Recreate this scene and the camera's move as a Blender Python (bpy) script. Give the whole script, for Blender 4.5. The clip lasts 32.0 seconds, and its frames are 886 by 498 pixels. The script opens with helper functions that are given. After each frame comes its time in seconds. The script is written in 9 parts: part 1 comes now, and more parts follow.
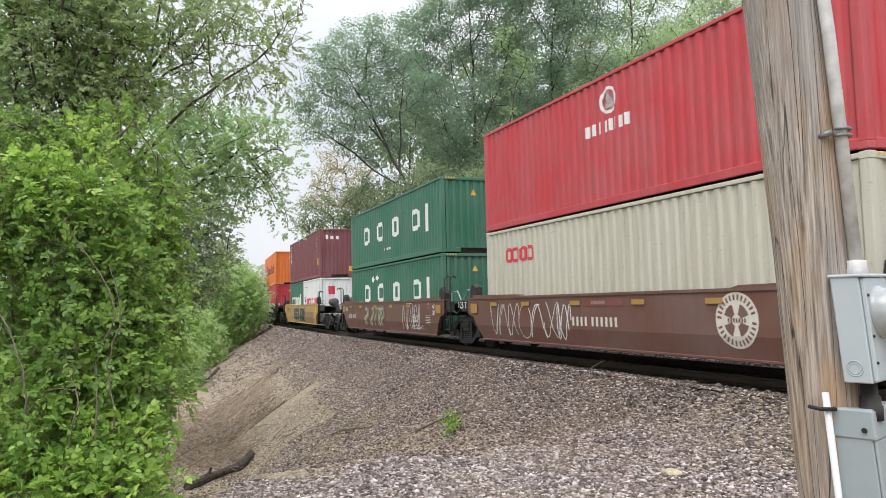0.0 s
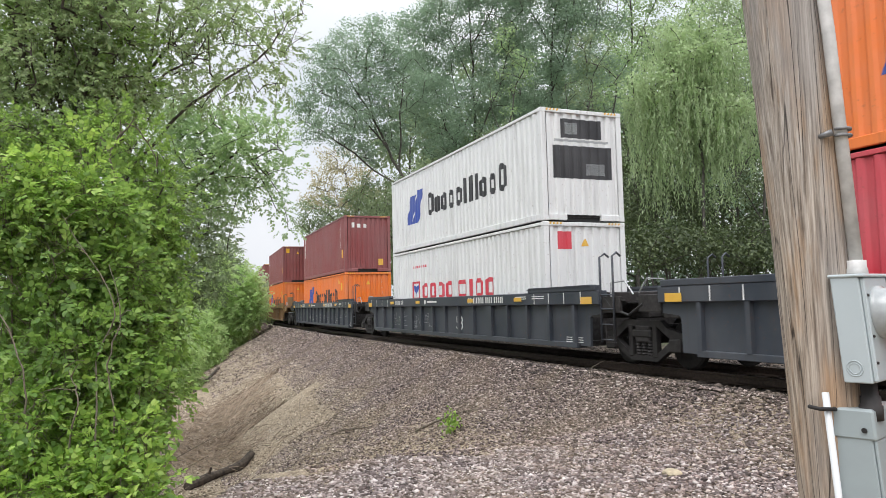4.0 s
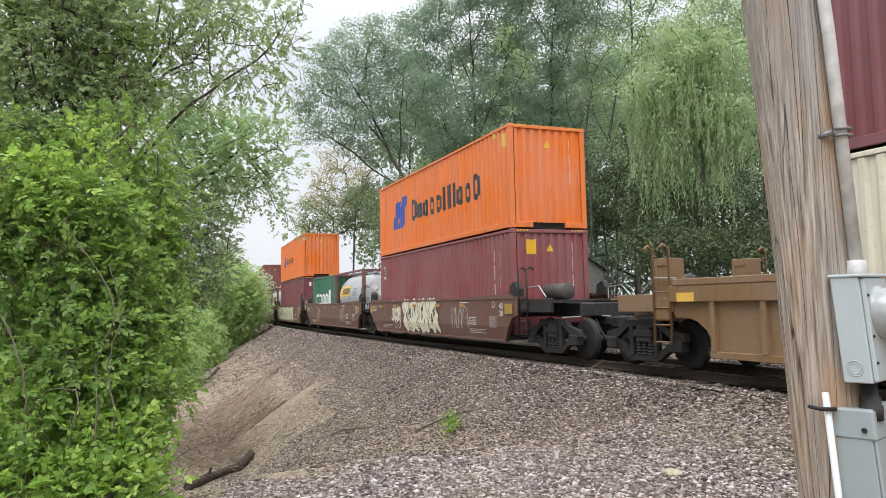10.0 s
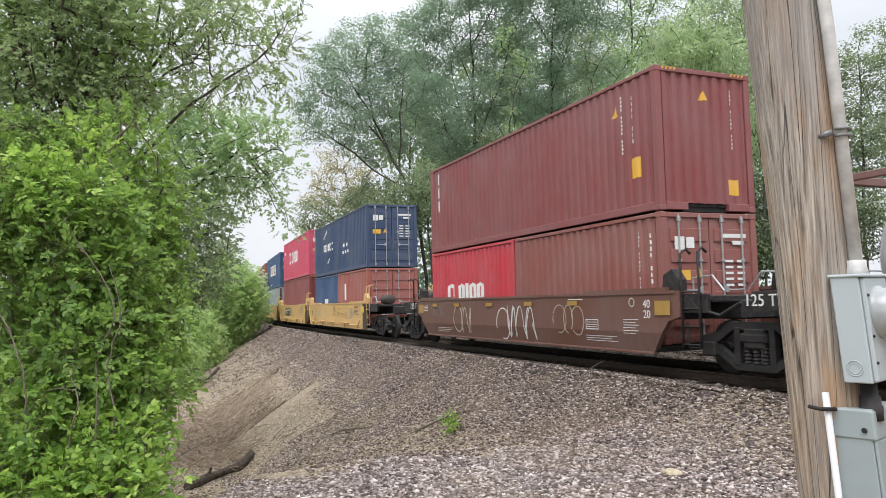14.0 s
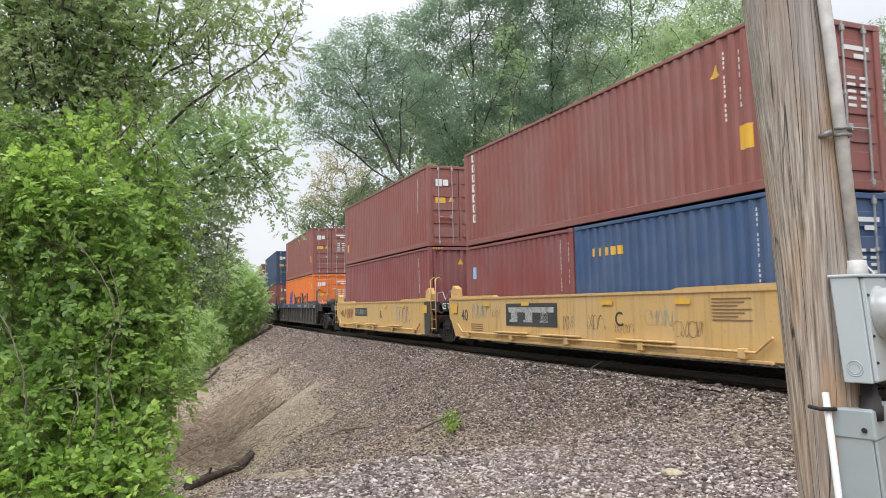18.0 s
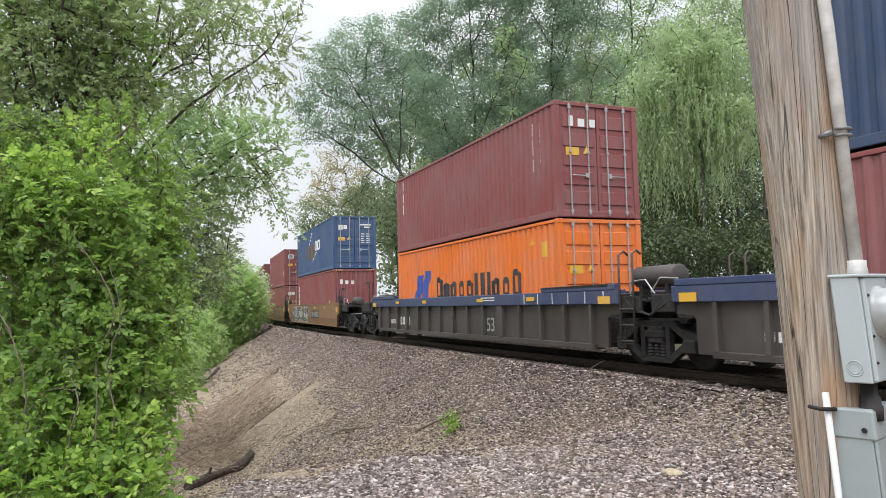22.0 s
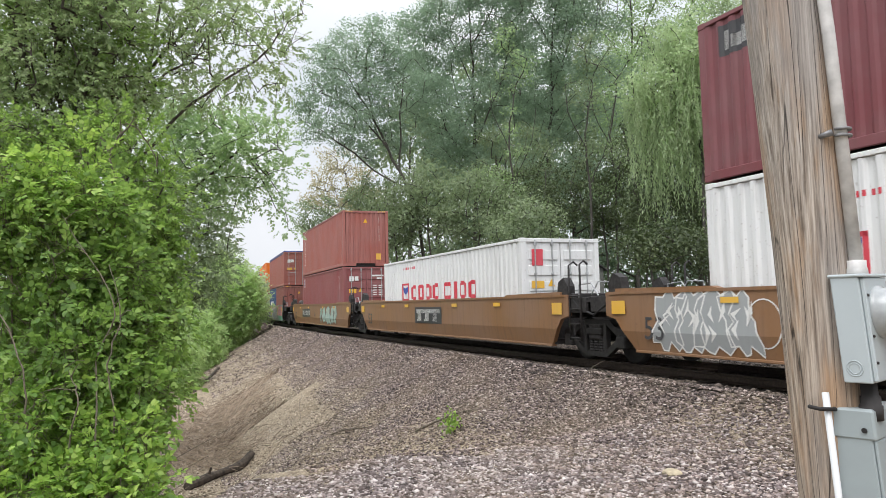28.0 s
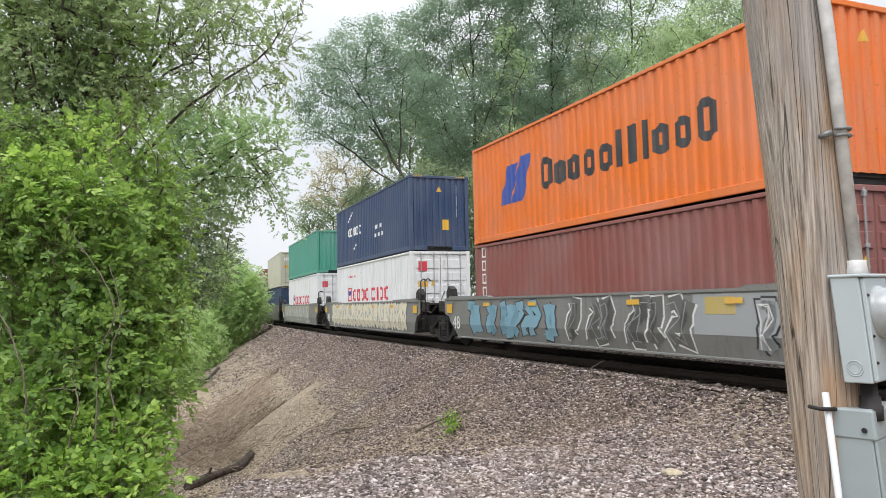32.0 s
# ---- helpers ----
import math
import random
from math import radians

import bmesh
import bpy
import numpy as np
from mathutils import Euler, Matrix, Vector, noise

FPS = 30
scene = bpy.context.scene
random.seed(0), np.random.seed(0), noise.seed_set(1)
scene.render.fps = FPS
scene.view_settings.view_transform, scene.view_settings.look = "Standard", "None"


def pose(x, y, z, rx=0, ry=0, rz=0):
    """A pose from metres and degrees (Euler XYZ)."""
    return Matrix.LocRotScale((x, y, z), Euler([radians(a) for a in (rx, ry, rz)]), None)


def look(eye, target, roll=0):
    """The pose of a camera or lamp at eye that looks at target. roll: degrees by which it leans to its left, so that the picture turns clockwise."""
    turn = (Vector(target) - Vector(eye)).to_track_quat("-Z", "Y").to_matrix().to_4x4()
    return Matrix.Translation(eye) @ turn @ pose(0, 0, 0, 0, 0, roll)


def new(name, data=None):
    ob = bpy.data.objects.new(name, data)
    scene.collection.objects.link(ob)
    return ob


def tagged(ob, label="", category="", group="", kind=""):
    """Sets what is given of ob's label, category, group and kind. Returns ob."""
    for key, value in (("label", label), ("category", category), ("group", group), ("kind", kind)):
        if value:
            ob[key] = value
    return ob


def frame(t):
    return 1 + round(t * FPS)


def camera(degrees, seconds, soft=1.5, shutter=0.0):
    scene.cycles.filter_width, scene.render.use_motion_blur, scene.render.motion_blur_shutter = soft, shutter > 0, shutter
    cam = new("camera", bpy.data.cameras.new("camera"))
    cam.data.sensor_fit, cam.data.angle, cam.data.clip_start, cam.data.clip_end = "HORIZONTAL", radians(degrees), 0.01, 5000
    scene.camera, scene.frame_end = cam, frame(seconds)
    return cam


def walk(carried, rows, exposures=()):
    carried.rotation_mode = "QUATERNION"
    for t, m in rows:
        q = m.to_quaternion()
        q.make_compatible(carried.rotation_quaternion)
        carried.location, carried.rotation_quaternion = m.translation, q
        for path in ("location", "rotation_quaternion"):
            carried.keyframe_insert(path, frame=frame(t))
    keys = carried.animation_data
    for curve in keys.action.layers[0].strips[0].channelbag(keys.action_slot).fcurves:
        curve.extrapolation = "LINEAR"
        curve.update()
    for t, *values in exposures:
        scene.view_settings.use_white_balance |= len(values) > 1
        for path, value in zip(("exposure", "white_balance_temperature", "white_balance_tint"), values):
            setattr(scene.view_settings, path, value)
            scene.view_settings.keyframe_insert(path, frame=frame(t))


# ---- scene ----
# ---------------------------------------------------------------- camera, fixed on its stand
EYE = (0.0, 0.0, 1.458)
cam = camera(62.308, 32.0, soft=0.6, shutter=0.05)
CAM_POSE = look(EYE, (0.0, 10.0, 1.458 + 10.0 * math.tan(0.0709731)), -1.6476)
walk(cam, [(0.0, CAM_POSE), (32.0, CAM_POSE)], exposures=[(0.0, 0.07, 6430, 12.0), (32.0, 0.07, 6430, 12.0)])

# ---------------------------------------------------------------- light: bright overcast
world = bpy.data.worlds.new("overcast_sky")
scene.world = world
world.use_nodes = True
wt = world.node_tree
wt.nodes.clear()
w_out = wt.nodes.new("ShaderNodeOutputWorld")
w_bg = wt.nodes.new("ShaderNodeBackground")
w_sky = wt.nodes.new("ShaderNodeTexSky")
w_sky.sky_type = "NISHITA"
w_sky.sun_disc = False
w_sky.sun_elevation, w_sky.sun_rotation = radians(58), radians(197)
w_sky.air_density, w_sky.dust_density, w_sky.ozone_density = 1.0, 4.0, 1.0
w_dir = wt.nodes.new("ShaderNodeTexCoord")
w_noise = wt.nodes.new("ShaderNodeTexNoise")
w_noise.inputs["Scale"].default_value = 3.2
w_noise.inputs["Detail"].default_value = 5.0
w_ramp = wt.nodes.new("ShaderNodeValToRGB")
w_ramp.color_ramp.elements[0].position, w_ramp.color_ramp.elements[0].color = 0.3, (8.7, 9.3, 9.9, 1)
w_ramp.color_ramp.elements[1].position, w_ramp.color_ramp.elements[1].color = 0.7, (10.5, 10.7, 10.9, 1)
w_sep = wt.nodes.new("ShaderNodeSeparateXYZ")
w_rise = wt.nodes.new("ShaderNodeMapRange")     # an overcast sky is brightest overhead
for k, v in (("From Min", 0.3), ("From Max", 1.0), ("To Min", 1.0), ("To Max", 2.6)):
    w_rise.inputs[k].default_value = v
w_over = wt.nodes.new("ShaderNodeVectorMath")
w_over.operation = "SCALE"
w_mix = wt.nodes.new("ShaderNodeMixRGB")
w_mix.inputs[0].default_value = 0.9          # cloud cover over the blue
wt.links.new(w_dir.outputs["Generated"], w_noise.inputs["Vector"])
wt.links.new(w_dir.outputs["Generated"], w_sep.inputs[0])
wt.links.new(w_sep.outputs["Z"], w_rise.inputs["Value"])
wt.links.new(w_noise.outputs["Fac"], w_ramp.inputs["Fac"])
wt.links.new(w_ramp.outputs["Color"], w_over.inputs[0])
wt.links.new(w_rise.outputs["Result"], w_over.inputs["Scale"])
wt.links.new(w_sky.outputs["Color"], w_mix.inputs[1])
wt.links.new(w_over.outputs[0], w_mix.inputs[2])
wt.links.new(w_mix.outputs["Color"], w_bg.inputs["Color"])
w_bg.inputs["Strength"].default_value = 0.092
wt.links.new(w_bg.outputs["Background"], w_out.inputs["Surface"])

sun = new("sun", bpy.data.lights.new("sun", "SUN"))
sun.data.energy, sun.data.angle, sun.data.color = 2.05, radians(40), (1.0, 0.98, 0.965)
SUN_FROM = Vector((math.sin(radians(197)) * math.cos(radians(58)), math.cos(radians(197)) * math.cos(radians(58)), math.sin(radians(58))))
sun.rotation_euler = (-SUN_FROM).to_track_quat("-Z", "Y").to_euler()
sun.location = (0, 0, 60)

# ---------------------------------------------------------------- materials
MATS = {}


def mat_base(name, rough=0.6, metal=0.0):
    m = bpy.data.materials.new(name)
    m.use_nodes = True
    nt = m.node_tree
    b = nt.nodes["Principled BSDF"]
    b.inputs["Roughness"].default_value, b.inputs["Metallic"].default_value = rough, metal
    MATS[name] = m
    return m, nt, b


def coords(nt, scale=(1, 1, 1), kind="Object"):
    tc, mp = nt.nodes.new("ShaderNodeTexCoord"), nt.nodes.new("ShaderNodeMapping")
    mp.inputs["Scale"].default_value = scale
    nt.links.new(tc.outputs[kind], mp.inputs["Vector"])
    return mp.outputs["Vector"]


def noise_tex(nt, vec, scale, detail=4.0, rough=0.55):
    n = nt.nodes.new("ShaderNodeTexNoise")
    n.inputs["Scale"].default_value, n.inputs["Detail"].default_value, n.inputs["Roughness"].default_value = scale, detail, rough
    if vec is not None:
        nt.links.new(vec, n.inputs["Vector"])
    return n.outputs["Fac"]


def ramp(nt, fac, stops):
    r = nt.nodes.new("ShaderNodeValToRGB")
    e = r.color_ramp.elements
    while len(e) < len(stops):
        e.new(0.5)
    for k, (pos, col) in enumerate(stops):
        e[k].position, e[k].color = pos, (*col, 1) if len(col) == 3 else col
    nt.links.new(fac, r.inputs["Fac"])
    return r.outputs["Color"]


def mix(nt, fac, a, b, how="MIX"):
    n = nt.nodes.new("ShaderNodeMixRGB")
    n.blend_type = how
    for sock, v in ((0, fac), (1, a), (2, b)):
        if isinstance(v, (int, float)):
            n.inputs[sock].default_value = v
        elif isinstance(v, tuple):
            n.inputs[sock].default_value = (*v, 1) if len(v) == 3 else v
        else:
            nt.links.new(v, n.inputs[sock])
    return n.outputs["Color"]


def bump(nt, b, height, strength=0.3, dist=0.01):
    n = nt.nodes.new("ShaderNodeBump")
    n.inputs["Strength"].default_value, n.inputs["Distance"].default_value = strength, dist
    nt.links.new(height, n.inputs["Height"])
    nt.links.new(n.outputs["Normal"], b.inputs["Normal"])


def shade(c, k):
    return tuple(min(1.0, v * k) for v in c)


def paint(name, rgb, dirt=0.35, rust=0.4, rough=0.55):
    """Weathered steel paint: faded patches, vertical dirt streaks, rust flecks."""
    if name in MATS:
        return MATS[name]
    m, nt, b = mat_base(name, rough)
    info = nt.nodes.new("ShaderNodeObjectInfo")
    add = nt.nodes.new("ShaderNodeVectorMath")
    add.operation = "ADD"
    tc = nt.nodes.new("ShaderNodeTexCoord")
    mul = nt.nodes.new("ShaderNodeMath")
    mul.operation, mul.inputs[1].default_value = "MULTIPLY", 37.0
    nt.links.new(info.outputs["Random"], mul.inputs[0])
    nt.links.new(tc.outputs["Object"], add.inputs[0])
    nt.links.new(mul.outputs[0], add.inputs[1])
    streak_map = nt.nodes.new("ShaderNodeMapping")
    streak_map.inputs["Scale"].default_value = (5.0, 5.0, 0.35)
    nt.links.new(add.outputs[0], streak_map.inputs["Vector"])
    big = noise_tex(nt, add.outputs[0], 0.7, 5)
    fine = noise_tex(nt, add.outputs[0], 14.0, 5)
    streak = noise_tex(nt, streak_map.outputs["Vector"], 1.6, 6, 0.65)
    g = sum(rgb) / 3
    faded = tuple(0.82 * c + 0.18 * (g * 0.6 + 0.25) for c in rgb)
    col = mix(nt, ramp(nt, big, [(0.35, (0, 0, 0)), (0.68, (1, 1, 1))]), rgb, faded)
    dirtc = tuple(0.55 * c + 0.45 * d for c, d in zip(shade(rgb, 0.55), (0.10, 0.08, 0.06)))
    col = mix(nt, ramp(nt, streak, [(0.5, (0, 0, 0)), (0.82, (dirt,) * 3)]), col, dirtc)
    col = mix(nt, ramp(nt, fine, [(0.62, (0, 0, 0)), (0.78, (rust,) * 3)]), col, (0.13, 0.055, 0.03))
    nt.links.new(col, b.inputs["Base Color"])
    nt.links.new(ramp(nt, big, [(0.3, (rough - 0.1,) * 3), (0.7, (rough + 0.15,) * 3)]), b.inputs["Roughness"])
    bump(nt, b, fine, 0.12, 0.004)
    return m


def plain(name, rgb, rough=0.6, metal=0.0, var=0.25, scale=9.0, bmp=0.15):
    if name in MATS:
        return MATS[name]
    m, nt, b = mat_base(name, rough, metal)
    n = noise_tex(nt, coords(nt), scale, 6)
    nt.links.new(ramp(nt, n, [(0.3, shade(rgb, 1 - var)), (0.7, shade(rgb, 1 + var))]), b.inputs["Base Color"])
    if bmp:
        bump(nt, b, n, bmp, 0.01)
    return m


def leaf_mat(name, dark, mid, light, trans=0.35):
    """Leaves: each one of its own green, some light passes through."""
    m, nt, b = mat_base(name, 0.55)
    geo = nt.nodes.new("ShaderNodeNewGeometry")
    n = noise_tex(nt, coords(nt), 0.45, 3)
    add = nt.nodes.new("ShaderNodeMath")
    add.operation = "ADD"
    half = nt.nodes.new("ShaderNodeMath")
    half.operation, half.inputs[1].default_value = "MULTIPLY", 0.55
    nt.links.new(geo.outputs["Random Per Island"], half.inputs[0])
    nt.links.new(half.outputs[0], add.inputs[0])
    nt.links.new(n, add.inputs[1])
    col = ramp(nt, add.outputs[0], [(0.35, dark), (0.72, mid), (1.05, light)])
    nt.links.new(col, b.inputs["Base Color"])
    tr = nt.nodes.new("ShaderNodeBsdfTranslucent")
    nt.links.new(mix(nt, 0.5, col, (light[0] * 1.2, light[1] * 1.3, light[2] * 0.95)), tr.inputs["Color"])
    ms = nt.nodes.new("ShaderNodeMixShader")
    ms.inputs[0].default_value = trans
    nt.links.new(b.outputs["BSDF"], ms.inputs[1])
    nt.links.new(tr.outputs["BSDF"], ms.inputs[2])
    nt.links.new(ms.outputs[0], nt.nodes["Material Output"].inputs["Surface"])
    return m


LEAF_BRIGHT = leaf_mat("leaf_fresh", (0.075, 0.145, 0.035), (0.185, 0.325, 0.065), (0.43, 0.58, 0.14), 0.5)
# brighter than real leaves: haze and light on the hedge are in the colour
LEAF_HEDGE_HAZED = leaf_mat("leaf_hedge", (0.23, 0.34, 0.14), (0.385, 0.51, 0.23), (0.55, 0.67, 0.35), 0.6)
LEAF_FRESH = leaf_mat("leaf_green", (0.075, 0.14, 0.036), (0.175, 0.295, 0.07), (0.37, 0.52, 0.14), 0.5)
LEAF_MID = leaf_mat("leaf_mid", (0.1, 0.135, 0.075), (0.19, 0.245, 0.145), (0.33, 0.4, 0.235), 0.5)
# far greens lightened and blued: distance haze is put into the leaf colour
LEAF_HAZED = leaf_mat("leaf_dark", (0.155, 0.225, 0.165), (0.23, 0.315, 0.23), (0.32, 0.42, 0.31), 0.55)
# same foliage darkened: deep shade inside the wood is put into the green
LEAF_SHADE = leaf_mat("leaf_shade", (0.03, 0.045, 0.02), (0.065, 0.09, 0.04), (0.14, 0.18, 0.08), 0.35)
LEAF_SOFT = leaf_mat("leaf_soft", (0.165, 0.25, 0.125), (0.265, 0.38, 0.19), (0.42, 0.54, 0.28), 0.55)
LEAF_OLD = leaf_mat("leaf_olive_green", (0.105, 0.15, 0.065), (0.235, 0.32, 0.15), (0.42, 0.51, 0.27), 0.55)
# palest green, with the haze behind the hedge painted into it
LEAF_HAZED_PALE = leaf_mat("leaf_pale", (0.34, 0.42, 0.28), (0.44, 0.52, 0.36), (0.55, 0.62, 0.45), 0.55)
LEAF_WILLOW = leaf_mat("leaf_willow", (0.25, 0.325, 0.185), (0.375, 0.47, 0.27), (0.5, 0.6, 0.36), 0.55)
LEAF_OLIVE = leaf_mat("leaf_olive", (0.22, 0.22, 0.11), (0.38, 0.35, 0.2), (0.57, 0.5, 0.32), 0.45)


def bark_mat(name, a, b_):
    m, nt, b = mat_base(name, 0.9)
    v = coords(nt, (6, 6, 1.2))
    n = noise_tex(nt, v, 3.0, 8, 0.7)
    nt.links.new(ramp(nt, n, [(0.35, a), (0.68, b_)]), b.inputs["Base Color"])
    bump(nt, b, n, 0.8, 0.03)
    return m


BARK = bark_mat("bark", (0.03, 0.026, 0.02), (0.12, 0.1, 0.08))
# bark for far trunks, greyed and lifted a little: haze in the colour
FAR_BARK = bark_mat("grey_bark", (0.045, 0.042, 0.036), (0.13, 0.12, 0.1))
TWIG = bark_mat("twig_bark", (0.09, 0.075, 0.055), (0.24, 0.2, 0.15))


def ground_mat():
    m, nt, b = mat_base("ground_soil", 0.95)
    v = coords(nt)
    att = nt.nodes.new("ShaderNodeAttribute")
    att.attribute_name = "zone"
    sep = nt.nodes.new("ShaderNodeSeparateColor")
    nt.links.new(att.outputs["Color"], sep.inputs["Color"])
    vor = nt.nodes.new("ShaderNodeTexVoronoi")
    vor.inputs["Scale"].default_value = 24.0
    nt.links.new(v, vor.inputs["Vector"])
    sep2 = nt.nodes.new("ShaderNodeSeparateColor")
    nt.links.new(vor.outputs["Color"], sep2.inputs["Color"])
    # tones kept dark: the shade in gaps between stones is in this colour
    stone = ramp(nt, sep2.outputs["Red"], [(0.0, (0.03, 0.023, 0.019)), (0.5, (0.1, 0.078, 0.062)), (1.0, (0.32, 0.26, 0.21))])
    big = noise_tex(nt, v, 0.5, 6)
    stone = mix(nt, ramp(nt, big, [(0.4, (0, 0, 0)), (0.7, (0.5,) * 3)]), stone, (0.2, 0.15, 0.1))
    soil_n = noise_tex(nt, v, 5.0, 8, 0.7)
    pebble = nt.nodes.new("ShaderNodeTexVoronoi")
    pebble.inputs["Scale"].default_value = 34.0
    nt.links.new(v, pebble.inputs["Vector"])
    sep3 = nt.nodes.new("ShaderNodeSeparateColor")
    nt.links.new(pebble.outputs["Color"], sep3.inputs["Color"])
    soil = ramp(nt, soil_n, [(0.28, (0.13, 0.098, 0.062)), (0.5, (0.33, 0.262, 0.175)), (0.72, (0.5, 0.41, 0.29))])
    soil = mix(nt, 0.55, soil, ramp(nt, sep3.outputs["Green"], [(0.0, (0.12, 0.095, 0.065)), (0.6, (0.34, 0.275, 0.19)), (1.0, (0.62, 0.53, 0.4))]))
    litter = ramp(nt, soil_n, [(0.3, (0.022, 0.02, 0.012)), (0.5, (0.06, 0.05, 0.032)), (0.7, (0.13, 0.105, 0.07))])
    grass = mix(nt, ramp(nt, noise_tex(nt, v, 0.35, 7, 0.7), [(0.5, (0, 0, 0)), (0.62, (0.7,) * 3)]), litter, (0.05, 0.07, 0.025))
    col = mix(nt, sep.outputs["Green"], stone, soil)
    col = mix(nt, sep.outputs["Red"], col, grass)
    # blue zone: oil stain and the shade under the train, both as dark colour
    col = mix(nt, sep.outputs["Blue"], col, ramp(nt, soil_n, [(0.3, (0.03, 0.026, 0.023)), (0.7, (0.085, 0.07, 0.06))]))
    nt.links.new(col, b.inputs["Base Color"])
    bump(nt, b, vor.outputs["Distance"], 0.7, 0.05)
    return m


def stone_mat(name, stops):
    m, nt, b = mat_base(name, 0.9)
    geo = nt.nodes.new("ShaderNodeNewGeometry")
    col = ramp(nt, geo.outputs["Random Per Island"], stops)
    v = coords(nt)
    n = noise_tex(nt, v, 45.0, 4)
    col = mix(nt, 0.5, col, ramp(nt, n, [(0.3, (0.55,) * 3), (0.7, (1.25,) * 3)]), "MULTIPLY")
    big = noise_tex(nt, v, 0.8, 5)
    col = mix(nt, ramp(nt, big, [(0.42, (0, 0, 0)), (0.72, (0.3,) * 3)]), col, (0.34, 0.26, 0.16))
    nt.links.new(col, b.inputs["Base Color"])
    return m


GROUND = ground_mat()
BALLAST = stone_mat("ballast_stone", [(0, (0.035, 0.027, 0.024)), (0.35, (0.13, 0.098, 0.09)), (0.7, (0.295, 0.23, 0.206)), (0.92, (0.52, 0.43, 0.385)), (1, (0.62, 0.55, 0.49))])
BALLAST_TAN = stone_mat("dusty_ballast_stone", [(0, (0.075, 0.058, 0.044)), (0.3, (0.24, 0.19, 0.145)), (0.65, (0.46, 0.38, 0.295)), (0.92, (0.68, 0.585, 0.47)), (1, (0.8, 0.72, 0.6))])
PALE_STONE = stone_mat("pale_stone", [(0, (0.045, 0.034, 0.03)), (0.35, (0.17, 0.136, 0.131)), (0.7, (0.345, 0.288, 0.272)), (1, (0.68, 0.62, 0.59))])
# oil-stained stones, their colour also darkened for shade under the cars
OILY_SHADED_STONE = stone_mat("oily_stone", [(0, (0.04, 0.034, 0.03)), (0.6, (0.1, 0.08, 0.07)), (1, (0.2, 0.16, 0.135))])
STEEL_DARK = plain("dark_steel", (0.034, 0.031, 0.03), 0.7, 0.3, 0.5, 12)
RUST_POST = paint("rusted_post", (0.66, 0.34, 0.16), 0.45, 0.9, 0.75)
RUSTY = plain("rusty_steel", (0.12, 0.065, 0.04), 0.8, 0.2, 0.5, 15)
RAIL_TOP = plain("rail_steel", (0.07, 0.05, 0.04), 0.6, 0.5, 0.4, 20)
GALV = plain("galvanised_steel", (0.42, 0.43, 0.43), 0.5, 0.55, 0.15, 30, 0.05)
BOX_GREY = plain("grey_enamel", (0.42, 0.47, 0.48), 0.45, 0.0, 0.06, 3, 0.03)
BOX_DARK = plain("slate_enamel", (0.31, 0.355, 0.36), 0.45, 0.0, 0.08, 3, 0.03)
PVC_WHITE = plain("white_pvc", (0.62, 0.63, 0.63), 0.4, 0.0, 0.06, 6, 0.02)
CONDUIT = plain("grey_conduit", (0.56, 0.55, 0.53), 0.6, 0.0, 0.25, 14, 0.1)
RUBBER = plain("black_rubber", (0.02, 0.02, 0.02), 0.7, 0, 0.2, 10)
WHITE = paint("white_marking", (0.75, 0.75, 0.72), 0.15, 0.1, 0.5)
YELLOW = paint("yellow_marking", (0.75, 0.42, 0.02), 0.15, 0.1, 0.5)
BLACK = paint("black_marking", (0.025, 0.025, 0.028), 0.1, 0.1, 0.5)
RED_MARK = paint("red_marking", (0.62, 0.035, 0.06), 0.1, 0.1, 0.5)
BLUE_MARK = paint("blue_marking", (0.03, 0.075, 0.36), 0.1, 0.1, 0.5)
DULL_GOLD = paint("dull_gold_marking", (0.4, 0.225, 0.025), 0.3, 0.3, 0.6)
CREAM_SPRAY = paint("cream_spray", (0.74, 0.68, 0.5), 0.1, 0.2, 0.6)
GREY_SPRAY = paint("silver_spray", (0.33, 0.35, 0.35), 0.2, 0.2, 0.5)
TEAL_SPRAY = paint("teal_spray", (0.16, 0.34, 0.38), 0.1, 0.1, 0.6)
PINK_SPRAY = paint("pink_spray", (0.62, 0.2, 0.24), 0.1, 0.1, 0.6)
GOLD_SPRAY = paint("gold_spray", (0.5, 0.38, 0.12), 0.1, 0.1, 0.6)


